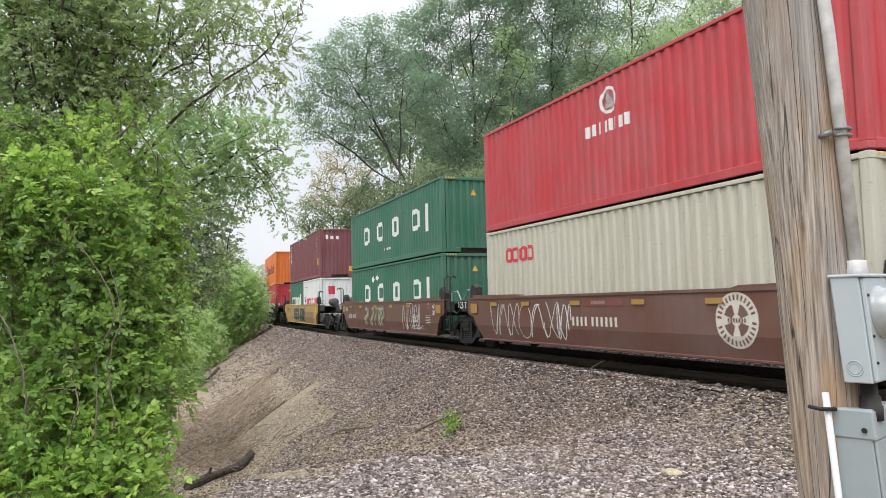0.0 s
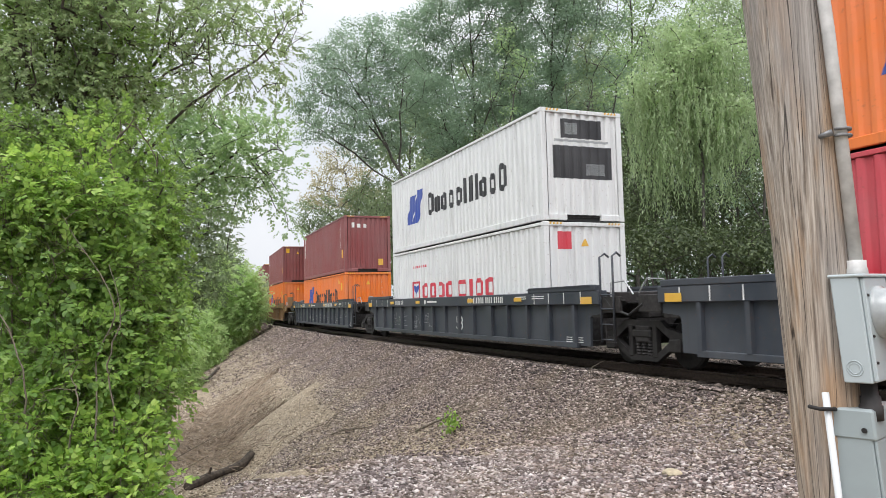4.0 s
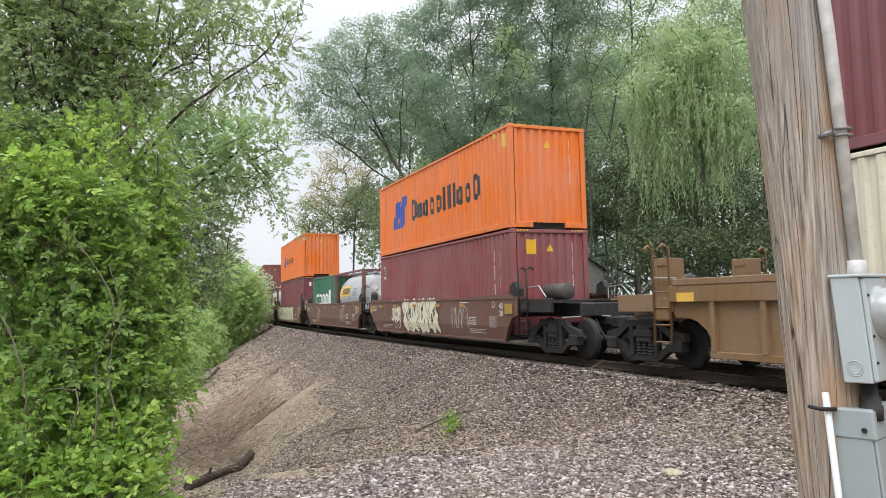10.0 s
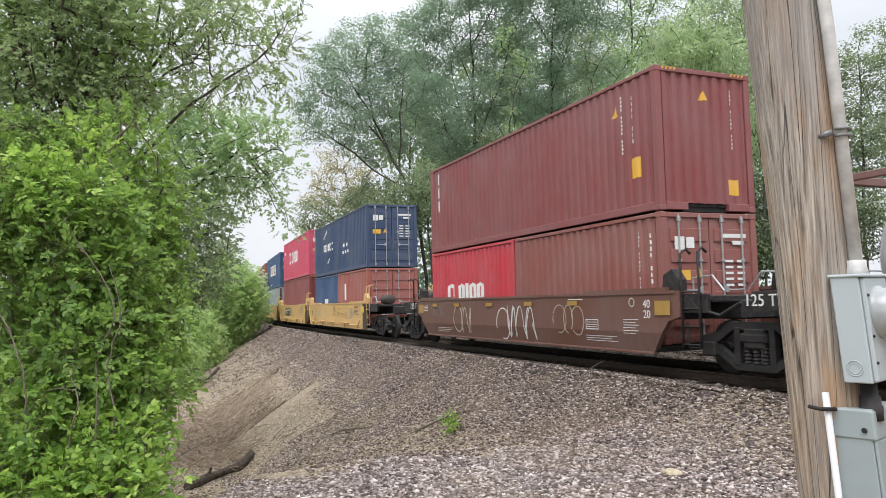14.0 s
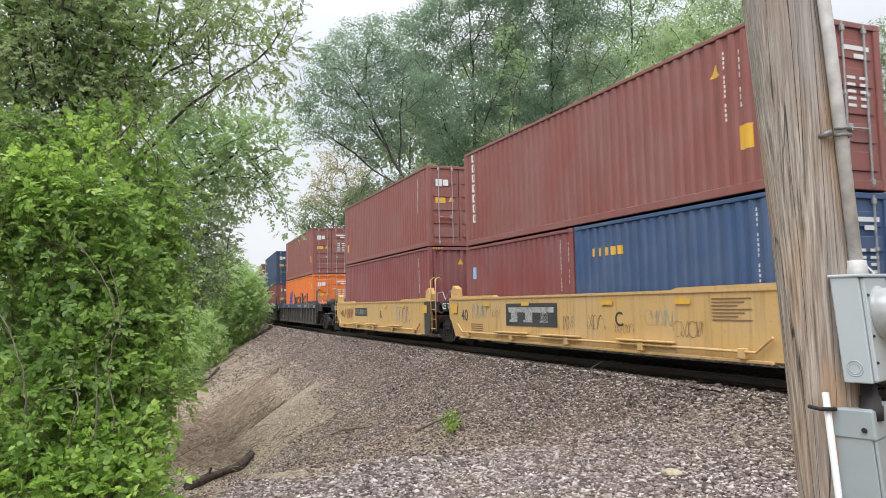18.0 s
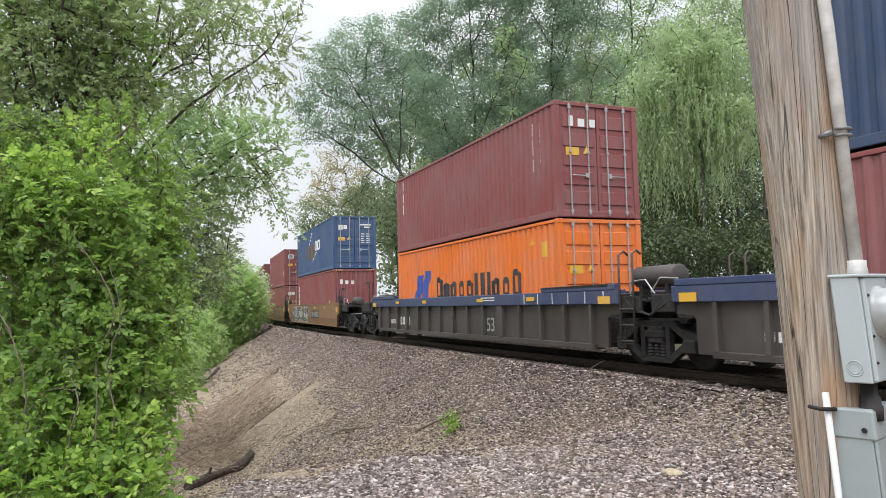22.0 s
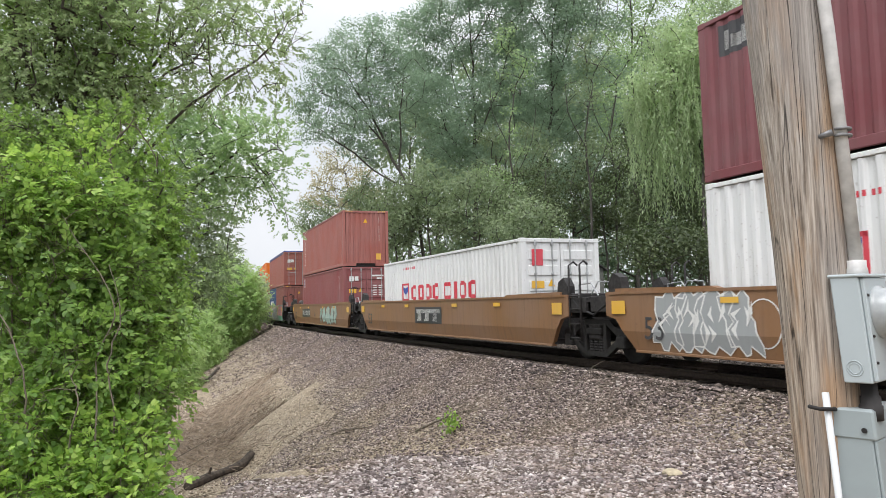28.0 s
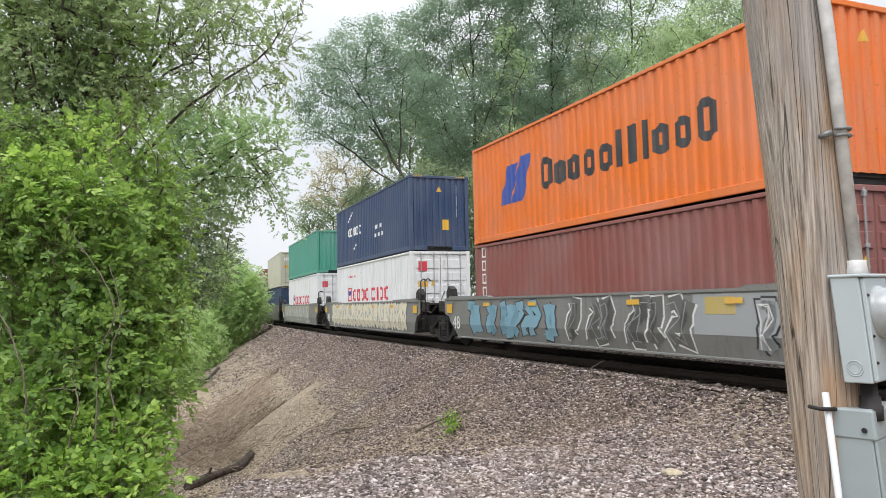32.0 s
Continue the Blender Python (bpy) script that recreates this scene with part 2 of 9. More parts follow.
def pole_mat():
    """Old grey pine: long grain, drying cracks, warm bare streaks."""
    m, nt, b = mat_base("weathered_pole_wood", 0.85)
    n1 = noise_tex(nt, coords(nt, (1, 1, 0.03)), 85.0, 5, 0.6)
    n2 = noise_tex(nt, coords(nt, (1, 1, 0.14)), 9.0, 5, 0.6)
    n3 = noise_tex(nt, coords(nt, (1, 1, 0.004)), 26.0, 0.5, 0.4)
    n4 = noise_tex(nt, coords(nt, (1, 1, 0.2)), 4.0, 4)
    n5 = noise_tex(nt, coords(nt, (1, 1, 0.012)), 200.0, 3, 0.6)
    grain = ramp(nt, n1, [(0.34, (0.14, 0.11, 0.085)), (0.47, (0.3, 0.255, 0.21)), (0.62, (0.46, 0.41, 0.355))])
    warm = mix(nt, ramp(nt, n2, [(0.47, (0, 0, 0)), (0.6, (0.7,) * 3)]), grain, (0.4, 0.25, 0.135))
    grey = mix(nt, ramp(nt, n4, [(0.45, (0, 0, 0)), (0.6, (0.6,) * 3)]), warm, (0.29, 0.27, 0.255))
    grey = mix(nt, 0.5, grey, ramp(nt, n5, [(0.36, (0.6,) * 3), (0.62, (1.25,) * 3)]), "MULTIPLY")
    crack = ramp(nt, n3, [(0.478, (1, 1, 1)), (0.49, (0.12,) * 3), (0.498, (0.12,) * 3), (0.51, (1, 1, 1))])
    crack = mix(nt, ramp(nt, n2, [(0.36, (0, 0, 0)), (0.46, (1, 1, 1))]), (1, 1, 1), crack)
    where = nt.nodes.new("ShaderNodeSeparateXYZ")
    nt.links.new(coords(nt), where.inputs[0])
    low = nt.nodes.new("ShaderNodeMapRange")        # less greyed wood below shoulder height
    for key, val in (("From Min", 3.0), ("From Max", 1.4), ("To Min", 0.0), ("To Max", 0.5)):
        low.inputs[key].default_value = val
    nt.links.new(where.outputs["Z"], low.inputs["Value"])
    grey = mix(nt, low.outputs["Result"], grey, mix(nt, 1.0, grey, (1.22, 1.0, 0.76), "MULTIPLY"))
    nt.links.new(mix(nt, 0.92, grey, crack, "MULTIPLY"), b.inputs["Base Color"])
    bump(nt, b, mix(nt, 0.6, ramp(nt, n1, [(0.3, (0, 0, 0)), (0.7, (1, 1, 1))]), crack), 0.9, 0.008)
    return m


POLE_WOOD = pole_mat()
LOG_WOOD = plain("charred_log", (0.06, 0.046, 0.034), 0.95, 0, 0.6, 8, 0.7)
TIE_WOOD = plain("creosoted_tie", (0.055, 0.042, 0.034), 0.9, 0, 0.4, 10, 0.4)

# ---------------------------------------------------------------- mesh building
class Geo:
    """Collects corners and faces of one mesh."""

    def __init__(self):
        self.v, self.f = [], []

    def add(self, vs, fs):
        n = len(self.v)
        self.v.extend([tuple(p) for p in vs])
        self.f.extend([tuple(n + i for i in q) for q in fs])
        return self

    def box(self, x0, x1, y0, y1, z0, z1, c=0.0):
        """A box; c chamfers its edges."""
        if c <= 0:
            p = [(x, y, z) for z in (z0, z1) for x, y in ((x0, y0), (x1, y0), (x1, y1), (x0, y1))]
            return self.add(p, [(3, 2, 1, 0), (4, 5, 6, 7), (0, 1, 5, 4), (1, 2, 6, 5), (2, 3, 7, 6), (3, 0, 4, 7)])
        ring = lambda z, i: [(x0 + i, y0 + c, z), (x0 + c, y0 + i, z), (x1 - c, y0 + i, z), (x1 - i, y0 + c, z),
                             (x1 - i, y1 - c, z), (x1 - c, y1 - i, z), (x0 + c, y1 - i, z), (x0 + i, y1 - c, z)]
        p = ring(z0, c) + ring(z0 + c, 0) + ring(z1 - c, 0) + ring(z1, c)
        f = [tuple(range(7, -1, -1)), tuple(range(24, 32))]
        for k in range(3):
            f += [(8 * k + i, 8 * k + (i + 1) % 8, 8 * k + 8 + (i + 1) % 8, 8 * k + 8 + i) for i in range(8)]
        return self.add(p, f)

    def tube(self, pts, radii, n=8, cap=True):
        """A round bar along a line of points."""
        pts = [Vector(p) for p in pts]
        if not isinstance(radii, (list, tuple)):
            radii = [radii] * len(pts)
        vs, fs = [], []
        for k, p in enumerate(pts):
            d = (pts[min(k + 1, len(pts) - 1)] - pts[max(k - 1, 0)]).normalized()
            a = d.orthogonal().normalized() if k == 0 else (a - d * a.dot(d)).normalized()
            b = d.cross(a)
            vs += [p + (a * math.cos(2 * math.pi * i / n) + b * math.sin(2 * math.pi * i / n)) * radii[k] for i in range(n)]
        for k in range(len(pts) - 1):
            fs += [(k * n + i, k * n + (i + 1) % n, k * n + n + (i + 1) % n, k * n + n + i) for i in range(n)]
        if cap:
            fs += [tuple(range(n - 1, -1, -1)), tuple(range((len(pts) - 1) * n, len(pts) * n))]
        return self.add(vs, fs)

    def prism(self, outline, y0, y1):
        """An outline of (x, z) corners carried from y0 to y1."""
        n = len(outline)
        vs = [(x, y0, z) for x, z in outline] + [(x, y1, z) for x, z in outline]
        return self.add(vs, [tuple(range(n)), tuple(range(2 * n - 1, n - 1, -1))] + [(i, i + n, (i + 1) % n + n, (i + 1) % n) for i in range(n)])

    def sheet(self, profile, z0, z1):
        """A folded sheet: a line of (x, y) corners raised from z0 to z1."""
        n = len(profile)
        vs = [(x, y, z0) for x, y in profile] + [(x, y, z1) for x, y in profile]
        return self.add(vs, [(i, i + 1, n + i + 1, n + i) for i in range(n - 1)])

    def mesh(self, name, material, smooth=False):
        me = bpy.data.meshes.new(name)
        me.from_pydata(self.v, [], self.f)
        me.materials.append(material)
        if smooth:
            me.polygons.foreach_set("use_smooth", [True] * len(me.polygons))
        me.update()
        return me


def fast_mesh(name, verts, faces, material, smooth=False):
    """A mesh from arrays of corners (n, 3) and of equal faces (m, k)."""
    me = bpy.data.meshes.new(name)
    m, k = faces.shape
    me.vertices.add(len(verts))
    me.vertices.foreach_set("co", verts.astype(np.float32).ravel())
    me.loops.add(m * k)
    me.loops.foreach_set("vertex_index", faces.astype(np.int32).ravel())
    me.polygons.add(m)
    me.polygons.foreach_set("loop_start", np.arange(0, m * k, k, dtype=np.int32))
    me.polygons.foreach_set("loop_total", np.full(m, k, dtype=np.int32))
    if smooth:
        me.polygons.foreach_set("use_smooth", np.ones(m, dtype=bool))
    me.materials.append(material)
    me.update(calc_edges=True)
    return me


def part(name, geo, material, parent, label="", smooth=False, at=None):
    """One mesh object under a thing or a part. geo: a Geo, or a mesh to share."""
    me = geo if isinstance(geo, bpy.types.Mesh) else geo.mesh(name, material, smooth)
    ob = new(name, me)
    ob.parent = parent
    if at is not None:
        ob.matrix_basis = at
    return tagged(ob, label) if label else ob


def thing(name, label, category, m=None, group="", kind=""):
    ob = new(name)
    ob.empty_display_size = 0.3
    if m is not None:
        ob.matrix_basis = m
    return tagged(ob, label, category, group, kind)


# ---------------------------------------------------------------- the line of the track
TX0, TY0, TPSI, TK, TK1 = 7.444044, 9.766856, 1.9758615, -0.0012237, -5.8e-06
GRADE, CANT, SPEED = -0.0011713, 0.0073423, 17.156975
S_LO, S_HI = -20.0, 115.0


def track_at(s):
    """Place and heading (towards the rear of the train) at the way s; straight past both ends."""
    c = min(max(s, S_LO), S_HI)
    x, y, n = TX0, TY0, 24
    for i in range(n):
        u = (i + 0.5) * c / n
        a = TPSI + TK * u + TK1 * u * u / 2
        x, y = x + math.cos(a) * c / n, y + math.sin(a) * c / n
    a = TPSI + TK * c + TK1 * c * c / 2
    return x + math.cos(a) * (s - c), y + math.sin(a) * (s - c), a


def track_pose(s, w=0.0, z=0.0):
    """The frame of a vehicle at s: X ahead, -Y to the camera's side; w metres to that side."""
    x, y, a = track_at(s)
    m = Matrix.Translation((x, y, GRADE * s)) @ Matrix.Rotation(a + math.pi, 4, "Z") @ Matrix.Rotation(-CANT, 4, "X")
    return m @ Matrix.Translation((0, -w, z))


TRACK_S = np.linspace(-20, 115, 271)
TRACK_XY = np.array([track_at(float(s))[:2] for s in TRACK_S])


def track_coords(x, y):
    """Arrays of places -> way s and distance w to the camera's side of the track."""
    x, y = np.asarray(x, float), np.asarray(y, float)
    s = (x - TX0) * math.cos(TPSI) + (y - TY0) * math.sin(TPSI)
    for _ in range(4):
        c = np.clip(s, S_LO, S_HI)
        px, py = np.interp(c, TRACK_S, TRACK_XY[:, 0]), np.interp(c, TRACK_S, TRACK_XY[:, 1])
        a = TPSI + TK * c + TK1 * c * c / 2
        px, py = px + np.cos(a) * (s - c), py + np.sin(a) * (s - c)
        s = s + (x - px) * np.cos(a) + (y - py) * np.sin(a)
    return s, -(x - px) * np.sin(a) + (y - py) * np.cos(a)

# ---------------------------------------------------------------- ground
def smooth01(x):
    x = np.clip(x, 0, 1)
    return x * x * (3 - 2 * x)


def bumps(x, y, k):
    return np.sin(x * k + 1.3 * np.sin(y * k * 0.7)) * np.cos(y * k * 0.9 + 0.8 * np.sin(x * k * 0.6))


def shelf_edge(x):
    return 10.7 + 0.45 * np.clip(x, -4, 3)


def along(x, y, a, b, width):
    """1 on the line from a to b, falling off to its sides and ends."""
    dx, dy = b[0] - a[0], b[1] - a[1]
    u = np.clip(((x - a[0]) * dx + (y - a[1]) * dy) / (dx * dx + dy * dy), 0, 1)
    return np.exp(-((x - a[0] - u * dx) ** 2 + (y - a[1] - u * dy) ** 2) / width ** 2)


def erosion(x, y):
    """Washed-out hollows, a bare spur and small pits in the embankment."""
    z = 0.3 * along(x, y, (-5.0, 27.2), (-6.9, 24.8), 0.6) - 0.42 * along(x, y, (-6.2, 28.6), (-8.2, 26.2), 0.85)
    z = z - 0.4 * along(x, y, (-8.3, 37.6), (-9.7, 33.6), 0.75) + 0.28 * along(x, y, (-7.0, 34.5), (-8.2, 31.0), 0.8)
    return z - 0.3 * along(x, y, (-4.75, 25.0), (-4.6, 24.8), 0.4) - 0.3 * along(x, y, (-5.4, 22.6), (-6.2, 20.6), 0.6) - 0.2 * along(x, y, (-10.0, 31.0), (-10.8, 28.8), 0.9)


def ground_z(x, y):
    """Height of the ground: track bed, its slope, the gravel shelf by the camera, the gully, the wood beyond."""
    s, w = track_coords(x, y)
    bed = -0.22 + GRADE * np.clip(s, -20, 115) + 0.1 * smooth01((np.abs(w) - 1.2) / 0.25)
    slope = bed - 0.52 * np.clip(w - 1.9, 0, 99) + 0.05 * bumps(x, y, 1.1)
    slope = slope - 0.16 * smooth01((w - 3.0) / 2) * np.exp(-((s - 13.5 + 0.5 * (w - 4)) / 0.8) ** 2) + 0.2 * smooth01((w - 2.6) / 1.5) * np.exp(-((s - 10.0) / 2.6) ** 2)
    slope = slope + erosion(x, y)
    gully = -3.3 + 0.3 * bumps(x, y, 0.35)
    near_bank = gully + 1.6 * smooth01((-2.0 - x) / 5) * smooth01((16 - y) / 8)
    side = np.maximum(slope, near_bank)
    shelf = -0.68 + 0.03 * bumps(x, y, 0.9) - 0.6 * np.clip(-2.75 - x + 0.1 * (y - 8), 0, 20) - 0.45 * np.clip(y - shelf_edge(x) - 0.4, 0, 30)
    k = 0.16                                              # soft meeting of slope and shelf
    z = np.where(w > 1.9, (side + shelf + np.sqrt((side - shelf) ** 2 + k * k)) / 2 - k / 2 * smooth01((w - 1.9) / 1.6), bed)
    far = bed - 0.9 * smooth01((-w - 2.6) / 3) + 1.2 * smooth01((-w - 8) / 30) + 0.15 * bumps(x, y, 0.3)
    return np.where(w < -2.1, far, z)


def ground_at(x, y):
    return float(ground_z(np.array([x]), np.array([y]))[0])


def axis(lo, hi, fine_lo, fine_hi, step, grow=1.16):
    a = list(np.arange(fine_lo, fine_hi, step))
    d, v = step, fine_hi
    while v < hi:
        a.append(v)
        d *= grow
        v += d
    a.append(hi)
    d, v, b = step, fine_lo, []
    while v > lo:
        d *= grow
        v -= d
        b.append(max(v, lo))
    return np.array(b[::-1] + a)


gx, gy = axis(-900, 900, -16, 14, 0.19), axis(-400, 1500, 3, 52, 0.2)
GX, GY = np.meshgrid(gx, gy)
GZ = ground_z(GX, GY)
verts = np.stack([GX.ravel(), GY.ravel(), GZ.ravel()], 1)
idx = np.arange(GX.size).reshape(GX.shape)
faces = np.stack([idx[:-1, :-1].ravel(), idx[:-1, 1:].ravel(), idx[1:, 1:].ravel(), idx[1:, :-1].ravel()], 1)
me = fast_mesh("ground", verts, faces, GROUND, True)
gs, gw = track_coords(GX.ravel(), GY.ravel())
zone = np.zeros((GX.size, 4), np.float32)
shelfness = smooth01((GX.ravel() + 3.9) / 1.0) * smooth01((shelf_edge(GX.ravel()) + 0.5 - GY.ravel()) / 1.0)
slope_zone = smooth01((11.0 - gw) / 2.0) * (gw > -3.2) * (gs > -30)
zone[:, 0] = 1 - np.clip(np.maximum(shelfness * (gw > 0), slope_zone), 0, 1)
zone[:, 1] = np.clip(smooth01((gw - 2.8) / 2.0) * 0.9 * (1 - shelfness) + 0.6 * shelfness, 0, 1)
fx, fy = GX.ravel(), GY.ravel()
worn = np.maximum(along(fx, fy, (-5.0, 27.2), (-7.2, 24.5), 0.55), 0.8 * along(fx, fy, (-7.4, 36.0), (-8.4, 31.5), 0.45))
brushy = np.maximum(along(fx, fy, (-6.3, 28.6), (-8.6, 26.0), 0.7), 0.8 * along(fx, fy, (-8.3, 37.6), (-9.7, 33.6), 0.6))
zone[:, 0] = np.maximum(zone[:, 0], 0.85 * brushy)
zone[:, 1] = np.maximum(zone[:, 1], worn)
# strip along the track painted dark for oil and for the train's shade
zone[:, 2] = smooth01((1.95 - np.abs(gw)) / 0.3)
zone[:, 3] = 1
att = me.color_attributes.new("zone", "FLOAT_COLOR", "POINT")
att.data.foreach_set("color", zone.ravel())
ground = tagged(new("ground", me), "gravel railway embankment falling to a wooded gully", "ground", kind="structure")


def stones(name, label, n, place, size, material, seed):
    """Broken stones lying on the ground, sizes in metres."""
    rng = np.random.default_rng(seed)
    x, y, keep = place(rng, n)
    x, y = x[keep], y[keep]
    n = len(x)
    r = rng.uniform(size[0], size[1], n) * np.clip(rng.lognormal(0, 0.25, n), 0.6, 1.7)
    base = np.array([(1, 0, 0), (-0.5, 0.87, 0), (-0.5, -0.87, 0.1), (0.15, 0.1, 0.8), (-0.1, 0, -0.75)])
    tri = np.array([(0, 1, 3), (1, 2, 3), (2, 0, 3), (1, 0, 4), (2, 1, 4), (0, 2, 4)])
    v = base[None] * (1 + rng.uniform(-0.35, 0.35, (n, 5, 3))) * rng.uniform(0.6, 1.1, (n, 1, 3))
    q = rng.normal(size=(n, 4))
    q /= np.linalg.norm(q, axis=1)[:, None]
    a, b, c, d = q.T
    R = np.stack([1 - 2 * (c * c + d * d), 2 * (b * c - a * d), 2 * (b * d + a * c), 2 * (b * c + a * d), 1 - 2 * (b * b + d * d),
                  2 * (c * d - a * b), 2 * (b * d - a * c), 2 * (c * d + a * b), 1 - 2 * (b * b + c * c)], 1).reshape(n, 3, 3)
    v = np.einsum("nij,nkj->nki", R, v) * r[:, None, None] * np.array([1.18, 1.18, 0.62])
    z = ground_z(x, y) + r * 0.2
    v += np.stack([x, y, z], 1)[:, None, :]
    f = (tri[None] + 5 * np.arange(n)[:, None, None]).reshape(-1, 3)
    return tagged(new(name, fast_mesh(name, v.reshape(-1, 3), f, material)), label, "gravel", kind="stuff")


def by_track(s0, s1, w0, w1, accept=None):
    def place(rng, n):
        s, w = rng.uniform(s0, s1, n), rng.uniform(w0, w1, n)
        px, py = np.interp(s, TRACK_S, TRACK_XY[:, 0]), np.interp(s, TRACK_S, TRACK_XY[:, 1])
        a = TPSI + TK * s + TK1 * s * s / 2
        x, y = px - w * np.sin(a), py + w * np.cos(a)
        keep = np.ones(n, bool) if accept is None else accept(x, y, rng)
        return x, y, keep
    return place


def on_shelf(x, y):
    s, w = track_coords(x, y)
    edge = 0.35 * bumps(x, y, 1.7) + 0.2 * bumps(x, y, 4.1)
    return (x + edge > -3.2) & (y < shelf_edge(x) + edge) & (w > 2.5 + edge)




def off_shelf(x, y, rng):
    """Thick by the track, thinning to bare tan earth down the slope in uneven patches."""
    s, w = track_coords(x, y)
    thin = 1 - 0.5 * smooth01((w - 3.4 + 0.9 * bumps(x, y, 0.8)) / 2.2)
    bare = np.exp(-((s - 20.6 + 0.9 * (w - 5.6)) / 1.3) ** 2 - ((w - 5.6) / 1.3) ** 2) + 0.8 * np.exp(-((s - 25.5) / 1.8) ** 2 - ((w - 6.8) / 1.0) ** 2)
    bare = bare + along(x, y, (-5.0, 27.2), (-7.2, 24.5), 0.45) + 0.7 * along(x, y, (-7.4, 36.0), (-8.4, 31.5), 0.4)
    thin = thin * (1 - 0.88 * np.clip(bare, 0, 1))
    return ~on_shelf(x, y) & (x < 0.66 * y + 0.5) & (rng.uniform(0, 1, len(x)) < thin)


stones("ballast", "grey-brown crushed stone ballast on the track bed and its slope", 110000, by_track(-6, 16, 1.65, 8.5, off_shelf), (0.023, 0.042), BALLAST, 1)
stones("ballast_slope", "weathered ballast stones on the embankment slope", 34000, by_track(14, 34, 1.65, 5.0, off_shelf), (0.024, 0.042), BALLAST, 2)
stones("dusty_ballast", "dusty tan ballast stones low on the slope", 52000, by_track(12, 34, 4.0, 10.0, off_shelf), (0.022, 0.04), BALLAST_TAN, 6)
stones("ballast_far", "distant ballast stones beside the curving track", 22000, by_track(33, 75, 1.6, 7.5, off_shelf), (0.04, 0.07), BALLAST, 3)


def shelf_place(rng, n):
    y = 7.2 + 6.6 * rng.uniform(0, 1, n)
    x = rng.uniform(-0.42, 0.6, n) * (y + 0.8)
    return x, y, on_shelf(x, y) & (rng.uniform(0, 1, n) > 0.6 * smooth01((x - 0.6 - 0.25 * bumps(x, y, 1.3)) / 1.8))


def shelf_mixed(rng, n):
    x, y, keep = shelf_place(rng, n)
    return x, y, on_shelf(x, y) & (rng.uniform(0, 1, n) < 0.25 + 0.75 * smooth01((x - 0.3) / 1.8))


stones("shelf_gravel", "pale pinkish crushed limestone gravel by the pole", 80000, shelf_place, (0.02, 0.042), PALE_STONE, 4)

stones("shelf_ballast", "darker brown stones mixed into the pale gravel", 42000, shelf_mixed, (0.02, 0.04), BALLAST, 14)
stones("oily_ballast", "dark oil-stained ballast between the rails", 34000, by_track(-4, 30, -3.4, 2.2), (0.03, 0.05), OILY_SHADED_STONE, 5)

# ties and rails
rail_geo_pts = [float(s) for s in np.arange(-60, 150.1, 3.0)]
RAIL_PROFILE = [(-0.07, -0.17), (0.07, -0.17), (0.07, -0.155), (0.012, -0.13), (0.012, -0.045), (0.037, -0.03), (0.037, 0.0), (-0.037, 0.0), (-0.037, -0.03), (-0.012, -0.045), (-0.012, -0.13), (-0.07, -0.155)]
track = thing("railway_track", "steel rails on dark creosoted wooden ties in ballast", "railway track", kind="structure")
for side in (-0.755, 0.755):
    g, k = Geo(), len(RAIL_PROFILE)
    vs = [track_pose(s, side) @ Vector((0, yy, zz)) for s in rail_geo_pts for yy, zz in RAIL_PROFILE]
    g.add(vs, [(i * k + j, i * k + (j + 1) % k, i * k + k + (j + 1) % k, i * k + k + j) for i in range(len(rail_geo_pts) - 1) for j in range(k)])
    part("rail", g, RAIL_TOP, track, "worn steel rail")
tie_mesh = Geo().box(-0.11, 0.11, -1.3, 1.3, -0.36, -0.175, 0.015).mesh("tie", TIE_WOOD)
rng = random.Random(5)
for k in range(170):
    s = -18 + 0.53 * k
    part("tie", tie_mesh, TIE_WOOD, track, at=track_pose(s, rng.uniform(-0.05, 0.05)) @ Matrix.Rotation(rng.uniform(-0.03, 0.03), 4, "Z"))

STEEL_GREY = plain("weathered_clamp_steel", (0.2, 0.2, 0.2), 0.55, 0.4, 0.3, 25, 0.1)
# ---------------------------------------------------------------- utility pole with the meter boxes
POLE_D = 2.75
pole_axis = [(1.508 - 0.0775 * h, POLE_D, h) for h in (-1.0, 0.0, 1.0, 2.0, 3.0, 5.2, 8.6)]


def pole_point(h, along=0.0, out=0.0):
    """A place by the pole: h up, along to its side, out towards the camera."""
    for a, b in zip(pole_axis, pole_axis[1:]):
        if h <= b[2] or b is pole_axis[-1]:
            k = (h - a[2]) / (b[2] - a[2])
            return Vector((a[0] + (b[0] - a[0]) * k + along, a[1] - out, h))


pole = thing("utility_pole", "weathered grey-brown wooden utility pole with long cracks", "utility pole", Matrix.Translation((1.5855, POLE_D, -1.0)))
g, n, rng = Geo(), 96, random.Random(3)
levels = np.linspace(-1.0, 8.6, 60)
groove = [sum(rng.uniform(0.4, 1.0) * (1 if abs(((i / n) - c + 0.5) % 1 - 0.5) < 0.0055 else 0) for c in (0.55, 0.6, 0.64, 0.69, 0.72, 0.765, 0.8, 0.85, 0.9, 0.1, 0.3)) for i in range(n)]
vs = []
for h in levels:
    p, r = pole_point(h, float(np.interp(h, [-1, 0.72, 1.66, 2.6, 8.6], [-0.03, -0.016, 0.012, 0.02, 0.03]))), 0.146 - 0.003 * h
    for i in range(n):
        a = 2 * math.pi * i / n
        rr = r * (1 + 0.012 * math.sin(3 * a + h) + 0.01 * noise.noise((math.cos(a) * 2, math.sin(a) * 2, h * 0.9))) - 0.011 * groove[i] * max(0.0, 0.35 + 0.65 * math.sin(h * 1.7 + groove[i] * 40))
        vs.append(p + Vector((math.cos(a) * rr, math.sin(a) * rr, 0)) - Vector((1.5855, POLE_D, -1.0)))
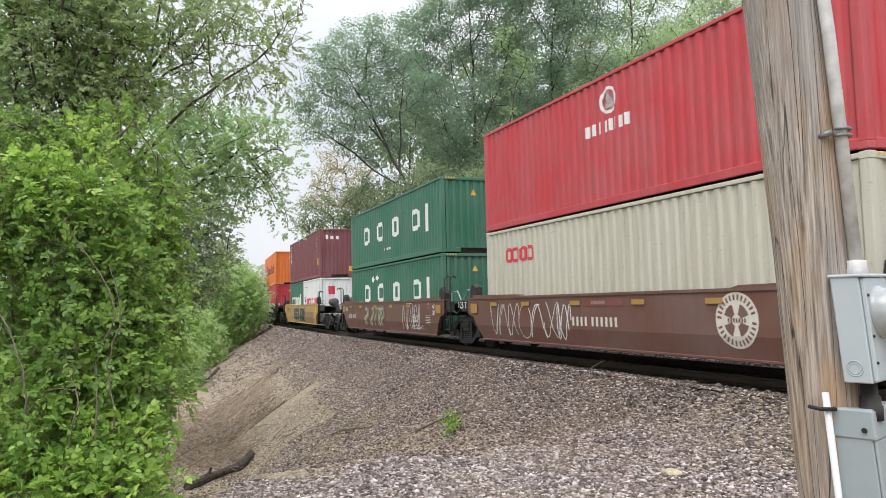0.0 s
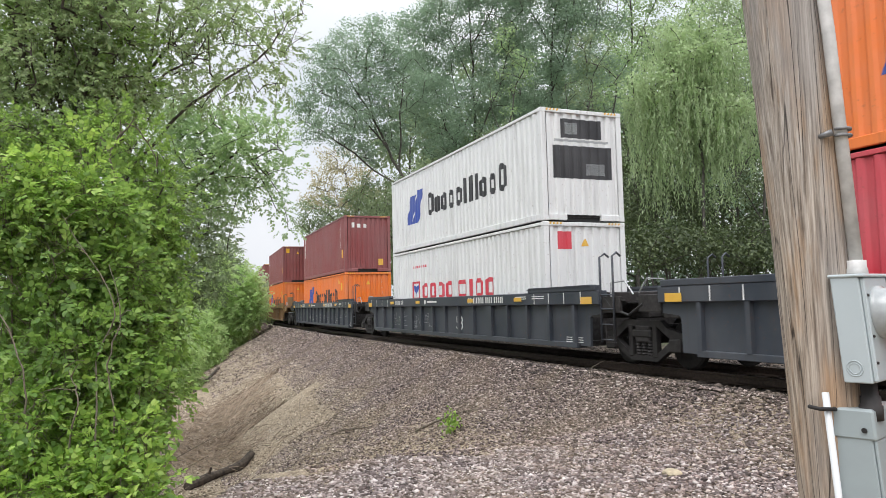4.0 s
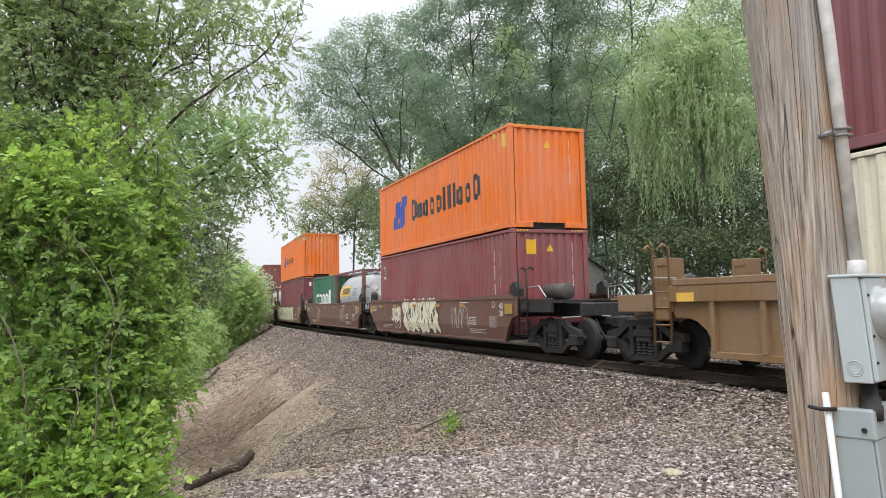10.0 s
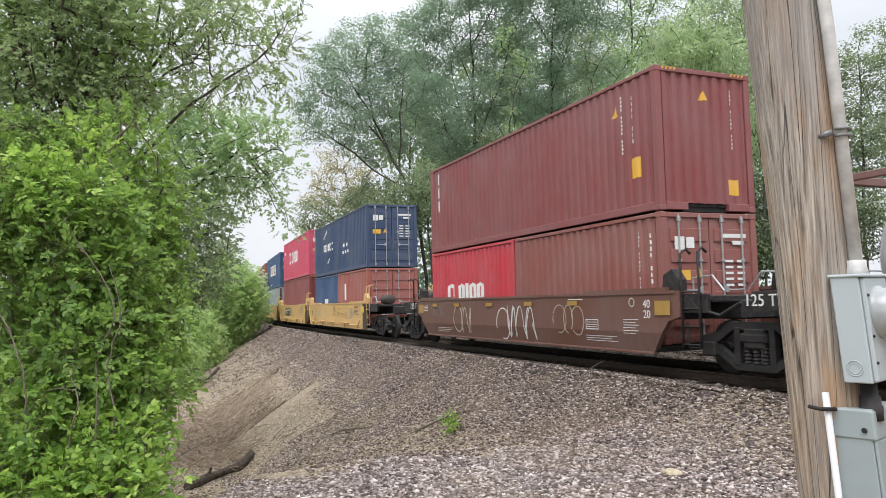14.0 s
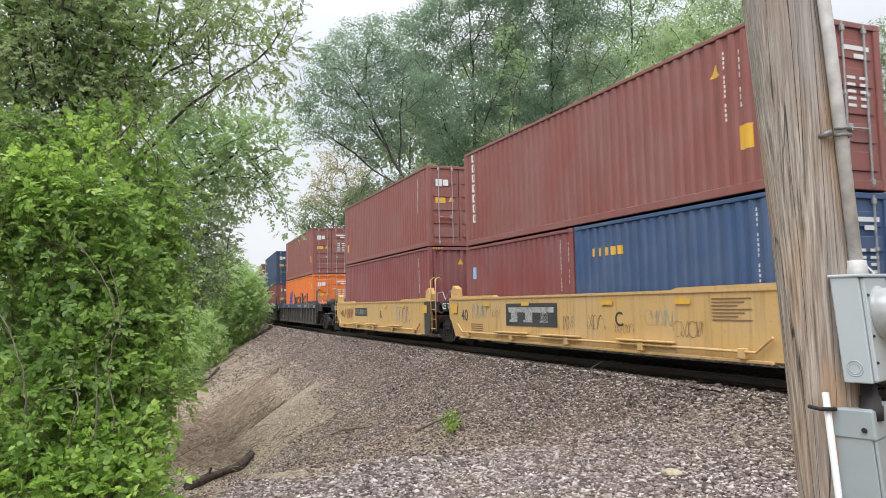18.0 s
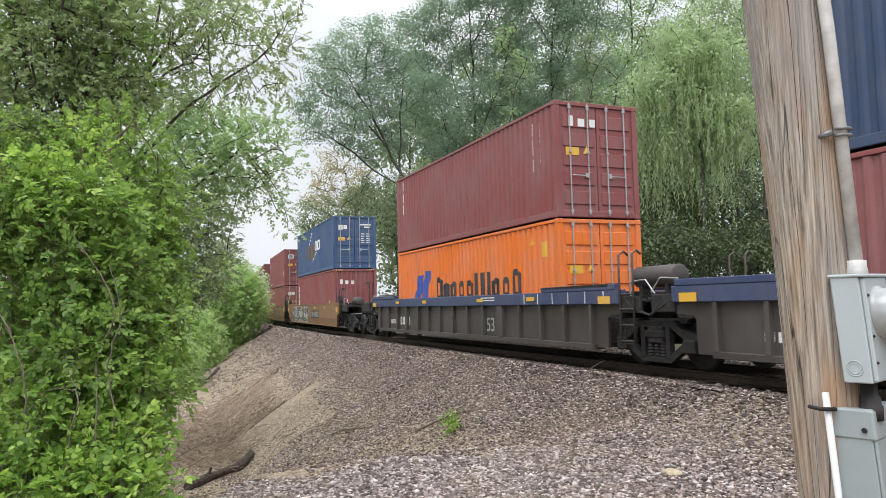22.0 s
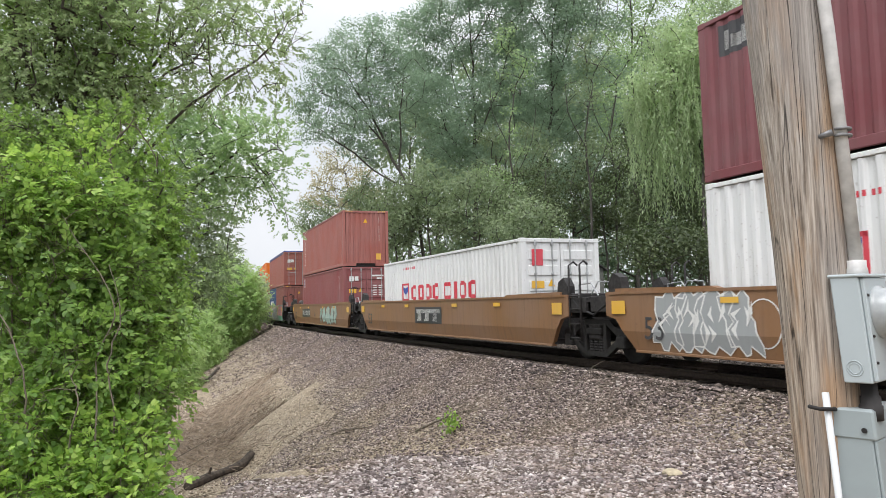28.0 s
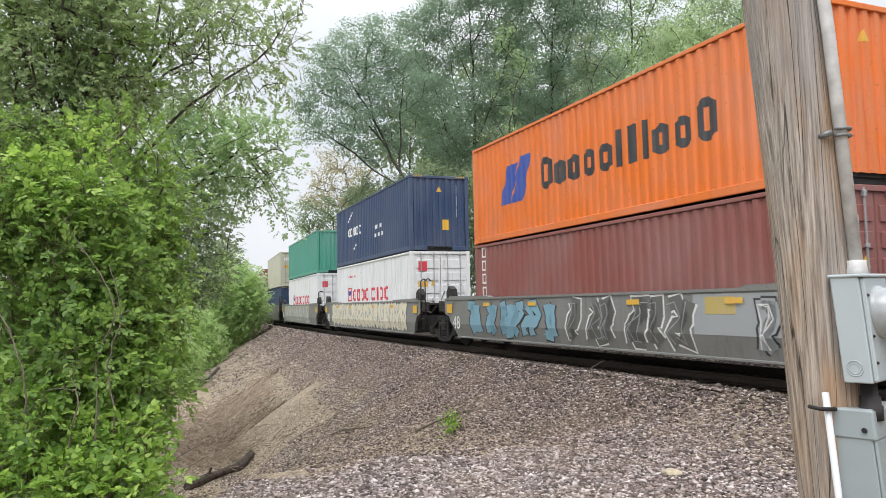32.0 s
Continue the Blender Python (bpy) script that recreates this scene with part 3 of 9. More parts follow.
g.add(vs, [(k * n + i, k * n + (i + 1) % n, k * n + n + (i + 1) % n, k * n + n + i) for k in range(59) for i in range(n)] + [tuple(range(59 * n, 60 * n))])
part("shaft", g, POLE_WOOD, pole, smooth=True)


# steel riser conduit with its clamp, thin plastic ground-wire cover with strap
riser = thing("riser_conduit", "grey weathered electric riser conduit strapped to the pole", "conduit", Matrix.Translation(pole_point(1.6, 0.1, 0.14)))
o = pole_point(1.6, 0.1, 0.14)
pts = [pole_point(1.5, 0.078, 0.145) - o, pole_point(2.4, 0.102, 0.143) - o, pole_point(4.0, 0.104, 0.138) - o, pole_point(8.2, 0.112, 0.13) - o]
part("pipe", Geo().tube(pts, 0.0225, 16), CONDUIT, riser, smooth=True)
q = pole_point(1.53, 0.079, 0.145) - o
part("hub", Geo().tube([q + Vector((0, 0, -0.03)), q + Vector((0, 0, 0.0)), q + Vector((0, 0, 0.006)), q + Vector((0, 0, 0.03))], [0.036, 0.034, 0.031, 0.031], 18), CONDUIT, riser, "grey threaded hub", smooth=True)
cz = 2.02
c = pole_point(cz, 0.092, 0.144) - o
arc = [c + Vector((math.cos(a) * 0.032, math.sin(a) * 0.032, 0.0)) for a in np.linspace(-math.pi * 0.85, math.pi * 0.35, 14)]
part("clamp", Geo().tube([p + Vector((0, 0, 0.012)) for p in arc], 0.006, 8).tube([p - Vector((0, 0, 0.012)) for p in arc], 0.006, 8).tube([c + Vector((-0.04, -0.02, 0)), c + Vector((-0.075, 0.01, -0.01))], [0.013, 0.009], 8), STEEL_GREY, riser, "galvanised pipe clamp", smooth=True)

cover = thing("ground_wire_cover", "white plastic pipe covering the ground wire", "pipe", Matrix.Translation(pole_point(-0.9, -0.085, 0.15)))
o = pole_point(-0.9, -0.085, 0.15)
part("pipe", Geo().tube([pole_point(-0.9, -0.11, 0.15) - o, pole_point(0.2, -0.11, 0.15) - o, pole_point(1.1, -0.097, 0.148) - o], 0.0118, 14), PVC_WHITE, cover, smooth=True)
c = pole_point(1.045, -0.098, 0.148) - o
part("strap", Geo().tube([c + Vector((-0.05, 0.03, 0.004)), c + Vector((-0.03, -0.006, 0)), c + Vector((0, -0.018, 0)), c + Vector((0.026, -0.004, -0.004)), c + Vector((0.034, 0.02, -0.004))], 0.007, 8), STEEL_DARK, cover, "dark metal strap", smooth=True)

# meter socket: its side to the camera, its face with the round glass meter turned away to the right

def slab_box(x0, x1, y0, y1, z0, z1, slant, c=0.004):
    """A chamfered box leaning along with the pole."""
    g = Geo().box(x0, x1, y0, y1, z0, z1, c)
    g.v = [(x - slant * z, y, z) for x, y, z in g.v]
    return g


def turned(g, a):
    ca, sa = math.cos(a), math.sin(a)
    g.v = [(x * ca - y * sa, x * sa + y * ca, z) for x, y, z in g.v]
    return g


SL = 0.07
meter = thing("meter_socket", "light grey enamelled electric meter socket with round glass meter", "electric box", Matrix.Translation((1.437, 2.5, 1.137)))
TURN = radians(-48)
part("case", turned(slab_box(-0.092, 0.0, 0.0, 0.23, 0.0, 0.365, SL), TURN), BOX_GREY, meter)
part("cover", turned(slab_box(0.0, 0.016, 0.008, 0.226, 0.006, 0.36, SL), TURN), BOX_GREY, meter, "removable front cover")
part("top_flange", turned(slab_box(-0.098, 0.022, -0.006, 0.236, 0.362, 0.374, SL), TURN), BOX_GREY, meter)
ringg = Geo()
for rr in (0.026, 0.018):
    ringg.tube([(-0.05 + rr * math.cos(a), -0.001, 0.05 + rr * math.sin(a)) for a in np.linspace(0, 2 * math.pi, 25)], 0.0016, 6)
ringg.v = [(x - SL * z, y, z) for x, y, z in ringg.v]
part("knockout", turned(ringg, TURN), BOX_GREY, meter, "round knockout")
dome = Geo().tube([(0.0, 0.115, 0.24), (0.03, 0.115, 0.24), (0.034, 0.115, 0.24), (0.085, 0.115, 0.24), (0.11, 0.115, 0.24), (0.118, 0.115, 0.24)], [0.092, 0.092, 0.084, 0.084, 0.07, 0.045], 28)
dome.v = [(x - SL * z, y, z) for x, y, z in dome.v]
part("meter", turned(dome, TURN), plain("meter_face", (0.36, 0.38, 0.38), 0.15, 0, 0.15, 20, 0), meter, "round electric meter", smooth=True)
for zz in (0.16, 0.07, 0.3):
    sc = Geo().tube([(0.016, 0.02, zz), (0.021, 0.02, zz)], 0.005, 8)
    sc.v = [(x - SL * z, y, z) for x, y, z in sc.v]
    part("screw", turned(sc, TURN), STEEL_DARK, meter)

nipple = thing("conduit_nipple", "short dark steel conduit joining the two boxes", "conduit", Matrix.Translation((1.47, 2.58, 1.055)))
part("pipe", Geo().tube([(0, 0, -0.05), (0, 0, 0.0), (0, 0, 0.002), (0, 0, 0.03), (0, 0, 0.032), (-0.01, 0, 0.13)], [0.038, 0.038, 0.033, 0.033, 0.027, 0.027], 16), STEEL_DARK, nipple, smooth=True)

panel = thing("disconnect_box", "light grey enamelled disconnect box below the meter", "electric box", Matrix.Translation((1.475, 2.5, 0.24)))
part("case", turned(slab_box(-0.155, 0.0, 0.0, 0.24, 0.0, 0.8, SL), TURN), BOX_DARK, panel)
part("lid", turned(slab_box(0.0, 0.012, 0.006, 0.234, 0.0, 0.7, SL), TURN), BOX_DARK, panel)
part("hood", turned(slab_box(-0.16, 0.016, -0.006, 0.246, 0.7, 0.806, SL, 0.008), TURN), BOX_DARK, panel, "rain hood")
sc = Geo().tube([(-0.018, -0.006, 0.735), (-0.018, -0.012, 0.735)], 0.009, 10)
sc.v = [(x - SL * z, y, z) for x, y, z in sc.v]
part("screw", turned(sc, TURN), STEEL_DARK, panel)

# ---------------------------------------------------------------- trees and bushes
def leaves_mesh(name, centres, size, material, rng, droop=0.3, slim=0.42):
    """Small folded leaves, one island each."""
    n = len(centres)
    d = rng.normal(size=(n, 3)) + np.array([0, 0, -droop * 2])
    d /= np.linalg.norm(d, axis=1)[:, None]
    s = np.cross(d, rng.normal(size=(n, 3)))
    s /= np.linalg.norm(s, axis=1)[:, None] + 1e-9
    up = np.cross(s, d)
    ln = (size * rng.uniform(0.6, 1.3, n))[:, None]
    if slim < 0.2:                                        # narrow willow leaf
        v = np.stack([centres, centres + d * ln * 0.45 + s * ln * slim + up * ln * 0.12, centres + d * ln, centres + d * ln * 0.5 - s * ln * slim + up * ln * 0.12], 1)
    else:
        v = np.stack([centres, centres + d * ln * 0.4 + s * ln * slim * 0.8 + up * ln * 0.1, centres + d * ln, centres + d * ln * 0.45 - s * ln * slim * 0.8 + up * ln * 0.1], 1)
    f = np.arange(v.shape[1] * n).reshape(n, v.shape[1])
    return fast_mesh(name, v.reshape(-1, 3), f, material)


def unit_rows(a):
    return a / (np.linalg.norm(a, axis=1)[:, None] + 1e-9)


def sprays(centres, axes, size, per, material, rng, slim=0.3):
    """Leafy twigs: per pointed leaves set left and right along each, held fairly flat. Gives leaves and stems."""
    n = len(centres)
    ax = unit_rows(axes)
    nor = np.array([0, 0, 1.0]) + rng.normal(0, 0.45, (n, 3))
    side = unit_rows(np.cross(nor, ax))
    nor = np.cross(ax, side)
    ln = size * per * 0.34 * rng.uniform(0.7, 1.2, n)[:, None]
    row = [(0.0, 0.0, 0.0), (0.22, 0.75, 0.06), (0.55, 0.8, 0.06), (1.0, 0.0, -0.14), (0.55, -0.8, 0.06), (0.22, -0.75, 0.06)]
    if per < 8:                                           # farther trees: plainer leaves
        row = [row[0], (0.4, 0.95, 0.06), row[3], (0.42, -0.95, 0.06)]
    out = []
    for j in range(per):
        f = (j + 1) / per
        o = centres + ax * ln * f + np.array([0, 0, -0.18]) * ln * f * f
        turn = 0 if j == per - 1 else (0.85 if j % 2 else -0.85)
        d = unit_rows(ax * (0.55 + 0.3 * f) + side * turn + rng.normal(0, 0.22, (n, 3)) + np.array([0, 0, -0.18]))
        s = unit_rows(np.cross(nor + rng.normal(0, 0.35, (n, 3)), d))
        u = np.cross(d, s)
        l = size * rng.uniform(0.6, 1.2, n)[:, None] * (1.0 - 0.25 * abs(f - 0.55))
        out.append(np.stack([o + d * l * p + s * l * slim * q + u * l * r for p, q, r in row], 1))
    v = np.stack(out, 1).reshape(-1, 3)
    leaf = fast_mesh("crown", v, np.arange(len(v)).reshape(-1, len(row)), material)
    if per < 7:
        return leaf, None
    r = size * 0.035
    ring = [side * r, (-side * 0.5 + nor * 0.87) * r, (-side * 0.5 - nor * 0.87) * r]
    tip = centres + ax * ln - np.array([0, 0, 0.18]) * ln
    back = centres - ax * ln * 0.5
    v = np.stack([back + q for q in ring] + [tip + q * 0.4 for q in ring], 1).reshape(-1, 3)
    f = np.array([(0, 1, 4, 3), (1, 2, 5, 4), (2, 0, 3, 5)])
    stem = fast_mesh("twigs", v, (f[None] + 6 * np.arange(n)[:, None, None]).reshape(-1, 4), TWIG)
    return leaf, stem


def tree(name, label, base, height, spread, limbs, leaf_n, leaf, material, seed, first=0.25, radius=0.25, cluster=0.55, top=0.5):
    """A farther tree: tapered trunk, spiralling limbs and boughs, small leaves along them."""
    rng = np.random.default_rng(seed)
    base = Vector((base[0], base[1], ground_at(base[0], base[1]) - 0.15))
    t = thing(name, label, "tree", Matrix.Translation(base))
    wood, ends = Geo(), []
    npt = 7
    wob = rng.normal(0, 0.02 * height, (npt, 2))
    trunk = [Vector((wob[k][0] * k / npt, wob[k][1] * k / npt, height * 0.93 * k / (npt - 1))) for k in range(npt)]
    wood.tube(trunk, [radius * (1 - 0.85 * k / (npt - 1)) * (1.25 if k == 0 else 1) for k in range(npt)], 9)
    for i in range(limbs):
        f = first + (0.98 - first) * (i + rng.uniform(0, 1)) / limbs
        k = min(int(f * (npt - 1)), npt - 2)
        p = trunk[k].lerp(trunk[k + 1], f * (npt - 1) - k)
        az = i * 2.399 + rng.uniform(-0.5, 0.5)
        prof = (1 - abs((f - first) / (1 - first) - 0.35) ** 1.5) * (1 - top * ((f - first) / (1 - first)))
        ln = spread * max(0.25, prof) * rng.uniform(0.75, 1.15)
        d = Vector((math.cos(az), math.sin(az), 0.5 + rng.uniform(-0.15, 0.45)))
        pts, q = [p], p.copy()
        for j in range(4):
            d = (d + Vector(rng.normal(0, 0.16, 3)) + Vector((0, 0, -0.06))).normalized()
            q = q + d * ln / 4
            pts.append(q.copy())
        r0 = radius * (1 - 0.8 * f) * 0.5
        wood.tube(pts, [max(0.008, r0 * (1 - 0.2 * j)) for j in range(5)], 6, False)
        for j in range(9):
            u = rng.uniform(0.25, 1.0) * 4
            a = min(int(u), 3)
            p2 = pts[a].lerp(pts[a + 1], u - a)
            d2 = (d + Vector(rng.normal(0, 0.75, 3))).normalized()
            l2 = ln * rng.uniform(0.2, 0.42)
            mid, end = p2 + d2 * l2 * 0.5, p2 + d2 * l2 + Vector((0, 0, -0.08 * l2))
            wood.tube([p2, mid, end], [max(0.006, r0 * 0.35), max(0.005, r0 * 0.22), 0.004], 4, False)
            ends.append((p2, mid, end))
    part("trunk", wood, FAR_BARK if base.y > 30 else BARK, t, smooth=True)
    per = max(1, leaf_n // len(ends))
    cs = []
    for a, b, c in ends:
        u = rng.uniform(0.15, 1.05, per)[:, None]
        pos = np.where(u < 0.5, np.array(a) + (np.array(b) - np.array(a)) * u * 2, np.array(b) + (np.array(c) - np.array(b)) * (u * 2 - 1))
        cs.append(pos + rng.normal(0, cluster * 0.5, (per, 3)))
    part("crown", leaves_mesh("crown", np.concatenate(cs), leaf, material, rng), None, t)
    return t


def limb_mesh(p0, p1, r0, r1, material, n=6):
    """Tapered round pieces of wood from p0 to p1."""
    m = len(p0)
    d = unit_rows(p1 - p0)
    a = unit_rows(np.cross(d, np.where(np.abs(d[:, 2:]) > 0.8, np.array([[1.0, 0, 0]]), np.array([[0, 0, 1.0]]))))
    b = np.cross(d, a)
    rings = []
    for p, r in ((p0 - d * r0[:, None] * 0.5, r0), (p1 + d * r1[:, None] * 0.5, r1)):
        rings += [p + (a * math.cos(2 * math.pi * i / n) + b * math.sin(2 * math.pi * i / n)) * r[:, None] for i in range(n)]
    f = np.array([(i, (i + 1) % n, n + (i + 1) % n, n + i) for i in range(n)])
    return fast_mesh("trunk", np.stack(rings, 1).reshape(-1, 3), (f[None] + 2 * n * np.arange(m)[:, None, None]).reshape(-1, 4), material, True)


def leaf_quads(centres, normals, size, material, rng, wide=0.34, droop=0.25):
    """Broad pointed leaves, each facing about along its normal."""
    n = len(centres)
    d = unit_rows(np.cross(normals, rng.normal(size=(n, 3))) + np.array([0, 0, -droop]))
    s = unit_rows(np.cross(normals, d))
    u = np.cross(d, s)
    ln = (size * rng.uniform(0.55, 1.35, n))[:, None]
    v = np.stack([centres, centres + d * ln * 0.42 + s * ln * wide + u * ln * 0.08, centres + d * ln - u * ln * 0.06, centres + d * ln * 0.42 - s * ln * wide + u * ln * 0.08], 1)
    return fast_mesh("crown", v.reshape(-1, 3), np.arange(4 * n).reshape(n, 4), material)


def crown_tree(name, label, base, trunk, lobes, clumps, clump, leaf, per, material, seed, tip=0.02, spray=0, flat=0.6, category="tree", bark=None, hang=0.0, wide=0.34, rise=0.7, thick=2.3, limbs=()):
    """A tree grown into the lobes of its crown (x, y, z, and three half widths, from the base): clumps of leaves fill them,
    limbs fork from the trunk to every clump and thicken by what they carry. hang: long leafy strands below each clump."""
    rng = np.random.default_rng(seed)
    o = Vector((base[0], base[1], ground_at(base[0], base[1]) - 0.15))
    t = thing(name, label, category, Matrix.Translation(o))
    lobes = np.array(lobes, float)
    share = (lobes[:, 3] * lobes[:, 4] * lobes[:, 5]) ** (2 / 3)
    pick = rng.choice(len(lobes), clumps * 6, p=share / share.sum())
    cand = unit_rows(rng.normal(size=(clumps * 6, 3))) * (rng.uniform(0.05, 1.45, (clumps * 6, 1)) ** 0.42) * lobes[pick, 3:] + lobes[pick, :3]
    aim = []
    for p in cand:
        if len(aim) < clumps and (not aim or np.min(np.linalg.norm((np.array(aim) - p) * (1, 1, 1.4), axis=1)) > clump * 0.85):
            aim.append(p)
    aim = np.array(aim)
    stem = [np.array(p, float) for p in trunk]
    nodes, parent = [stem[0]], [-1]
    for a, b in zip(stem, stem[1:]):
        for k in range(1, 5):
            nodes.append(a + (b - a) * k / 4 + rng.normal(0, 0.012, 3) * np.linalg.norm(b - a))
            parent.append(len(nodes) - 2)
    low = 0.25 * len(nodes)
    for line in limbs:                                    # the main boughs
        line = [np.array(p, float) for p in line]
        at = int(np.argmin(np.linalg.norm(np.array(nodes) - line[0], axis=1)))
        for a, b in zip([nodes[at]] + line[1:], line[1:]):
            for k in range(1, 4):
                nodes.append(a + (b - a) * k / 3 + rng.normal(0, 0.015, 3) * np.linalg.norm(b - a))
                parent.append(at)
                at = len(nodes) - 1
    near = np.min(np.linalg.norm(aim[:, None] - np.array(nodes)[None], axis=2), axis=1)
    tips = []
    for p in aim[np.argsort(near)]:
        q = np.array(nodes)
        gap = np.linalg.norm(q - p, axis=1)
        cost = gap + rise * np.maximum(0, q[:, 2] - p[2] + 0.35 * gap)
        cost[:int(low)] += 99
        j = int(np.argmin(cost))
        a, n = q[j], max(2, min(6, int(gap[j] / clump / 0.9) + 1))
        sag = np.array([0, 0, 0.05 * gap[j]])
        for k in range(1, n + 1):
            f = k / n
            nodes.append(a + (p - a) * f + sag * math.sin(math.pi * f) + rng.normal(0, 0.018 * gap[j], 3) * (f < 1))
            parent.append(j if k == 1 else len(nodes) - 2)
        tips.append(len(nodes) - 1)
    nodes, parent = np.array(nodes), np.array(parent)
    area = np.zeros(len(nodes))
    area[tips] = tip ** thick
    for k in range(len(nodes) - 1, 0, -1):
        area[k] = max(area[k], tip ** thick)
        area[parent[k]] += area[k] * (0.6 if k in tips else 1)
    rad = area ** (1 / thick)
    k = np.arange(1, len(nodes))
    r0 = np.minimum(rad[parent[k]], rad[k] * 1.35)
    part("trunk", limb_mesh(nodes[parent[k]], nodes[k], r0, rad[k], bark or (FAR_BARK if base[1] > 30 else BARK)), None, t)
    m = len(aim)
    out = unit_rows(aim - lobes[:, :3].mean(0))
    size = clump * rng.uniform(0.6, 1.35, m)
    who = np.repeat(np.arange(m), np.maximum(3, (per * (size / clump) ** 2).astype(int)))
    w = unit_rows(rng.normal(size=(len(who), 3)))
    pos = aim[who] + w * (rng.uniform(0.02, 1, (len(who), 1)) ** 0.5) * size[who][:, None] * np.array([1, 1, flat])
    if hang:
        sn = 9
        top = np.repeat(aim, sn, 0) + rng.normal(0, clump * 0.45, (m * sn, 3)) * np.array([1, 1, 0.5])
        long = hang * rng.uniform(0.35, 1.15, m * sn) * np.repeat(rng.uniform(0.5, 1.2, m), sn)
        each = int(per / 2)
        f = rng.uniform(0, 1, (m * sn, each)) ** 0.8
        sway = rng.normal(0, 0.09, (m * sn, 2))
        p = top[:, None, :] + np.stack([sway[:, :1] * f * long[:, None], sway[:, 1:] * f * long[:, None], -f * long[:, None]], 2) + rng.normal(0, 0.035, (m * sn, each, 3))
        strand = leaves_mesh("drooping_foliage", p.reshape(-1, 3), leaf * 1.25, material, rng, 1.6, 0.12)
        tagged(part("drooping_foliage", strand, None, t, "long hanging leafy strands"), kind="stuff")
    nor = unit_rows(w * 0.55 + out[who] * 0.25 + np.array([0, 0, 0.55]) + rng.normal(0, 0.5, w.shape))
    if spray:
        leaf_mesh, stem_mesh = sprays(pos, w + out[who] * 0.5 + rng.normal(0, 0.4, w.shape), leaf, spray, material, rng, wide)
        part("crown", leaf_mesh, None, t)
        if stem_mesh:
            tagged(part("twig", stem_mesh, None, t), kind="stuff")
    else:
        part("crown", leaf_quads(pos, nor, leaf, material, rng, wide), None, t)
    return t


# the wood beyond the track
crown_tree("leaning_tree", "grey-green tree with forked leaning trunk beyond the track", (-0.73, 50), [(0, 0, 0), (-0.9, 0.0, 8.94), (-1.78, 0.0, 11.12), (-3.42, 0.0, 14.13), (-4.62, 0.0, 16.75)], [(-5.76, 0.0, 18.99, 2.78, 2.36, 2.39), (-3.95, 0.0, 20.54, 2.39, 2.03, 1.85), (-7.55, 0.0, 17.44, 1.62, 1.38, 2.12), (-2.65, 0.0, 17.09, 2.39, 2.03, 2.89), (-5.94, -2.0, 14.9, 2.29, 1.95, 1.33), (-8.37, 0.0, 15.07, 0.96, 0.82, 1.08), (-4.08, 2.0, 14.39, 2.33, 1.98, 1.6)], 210, 0.95, 0.15, 150, LEAF_HAZED, 11, tip=0.019, flat=0.5, rise=0.5, limbs=[[(-1.57, 0.0, 10.33), (-3.94, 0.0, 11.97), (-5.86, 0.0, 13.69), (-8.06, 0.0, 15.22)], [(-2.37, 0.0, 12.52), (-3.75, 0.0, 15.53), (-5.19, 0.0, 17.97), (-6.21, 0.0, 19.8)], [(-3.75, 0.0, 15.53), (-4.38, 0.0, 18.74), (-4.06, -0.0, 21.15)], [(-2.73, 0.0, 13.91), (-5.41, 0.0, 16.45), (-7.36, 0.0, 17.43)], [(-1.92, 0.0, 11.91), (-2.0, 0.0, 14.68), (-1.77, 0.0, 17.87)]])
crown_tree("tall_tree", "tall dark green deciduous tree in fresh leaf", (2.63, 55), [(0, 0, 0), (0.03, 0.0, 12.47), (-0.02, 0.0, 19.02), (-0.1, 0.0, 24.79), (-0.14, 0.0, 29.28)], [(-3.0, 0.0, 22.42, 2.88, 2.45, 2.97), (0.77, 0.0, 24.76, 4.03, 3.42, 3.39), (-1.63, 0.0, 17.31, 3.18, 2.7, 3.39), (2.34, 0.0, 19.83, 2.63, 2.23, 3.82), (-0.89, 0.0, 13.36, 3.18, 2.7, 2.33), (-3.96, 0.0, 18.7, 1.78, 1.51, 2.54), (0.91, 0.0, 29.25, 3.82, 3.24, 2.54)], 250, 1.2, 0.165, 300, LEAF_HAZED, 12, tip=0.019, flat=0.55, limbs=[[(-0.01, 0.0, 11.17), (-2.11, 0.0, 15.57), (-3.39, 0.0, 20.88)], [(-0.08, 0.0, 14.64), (2.09, 0.0, 18.96), (3.08, 0.0, 22.47)], [(-0.02, 0.0, 19.02), (-1.68, 0.0, 23.05), (-2.46, 0.0, 26.2)], [(-0.03, 0.0, 13.34), (-1.0, 0.0, 16.85), (-1.55, 0.0, 19.95)], [(-0.13, 0.0, 21.23), (1.64, 0.0, 24.74), (2.19, 0.0, 28.31)]])
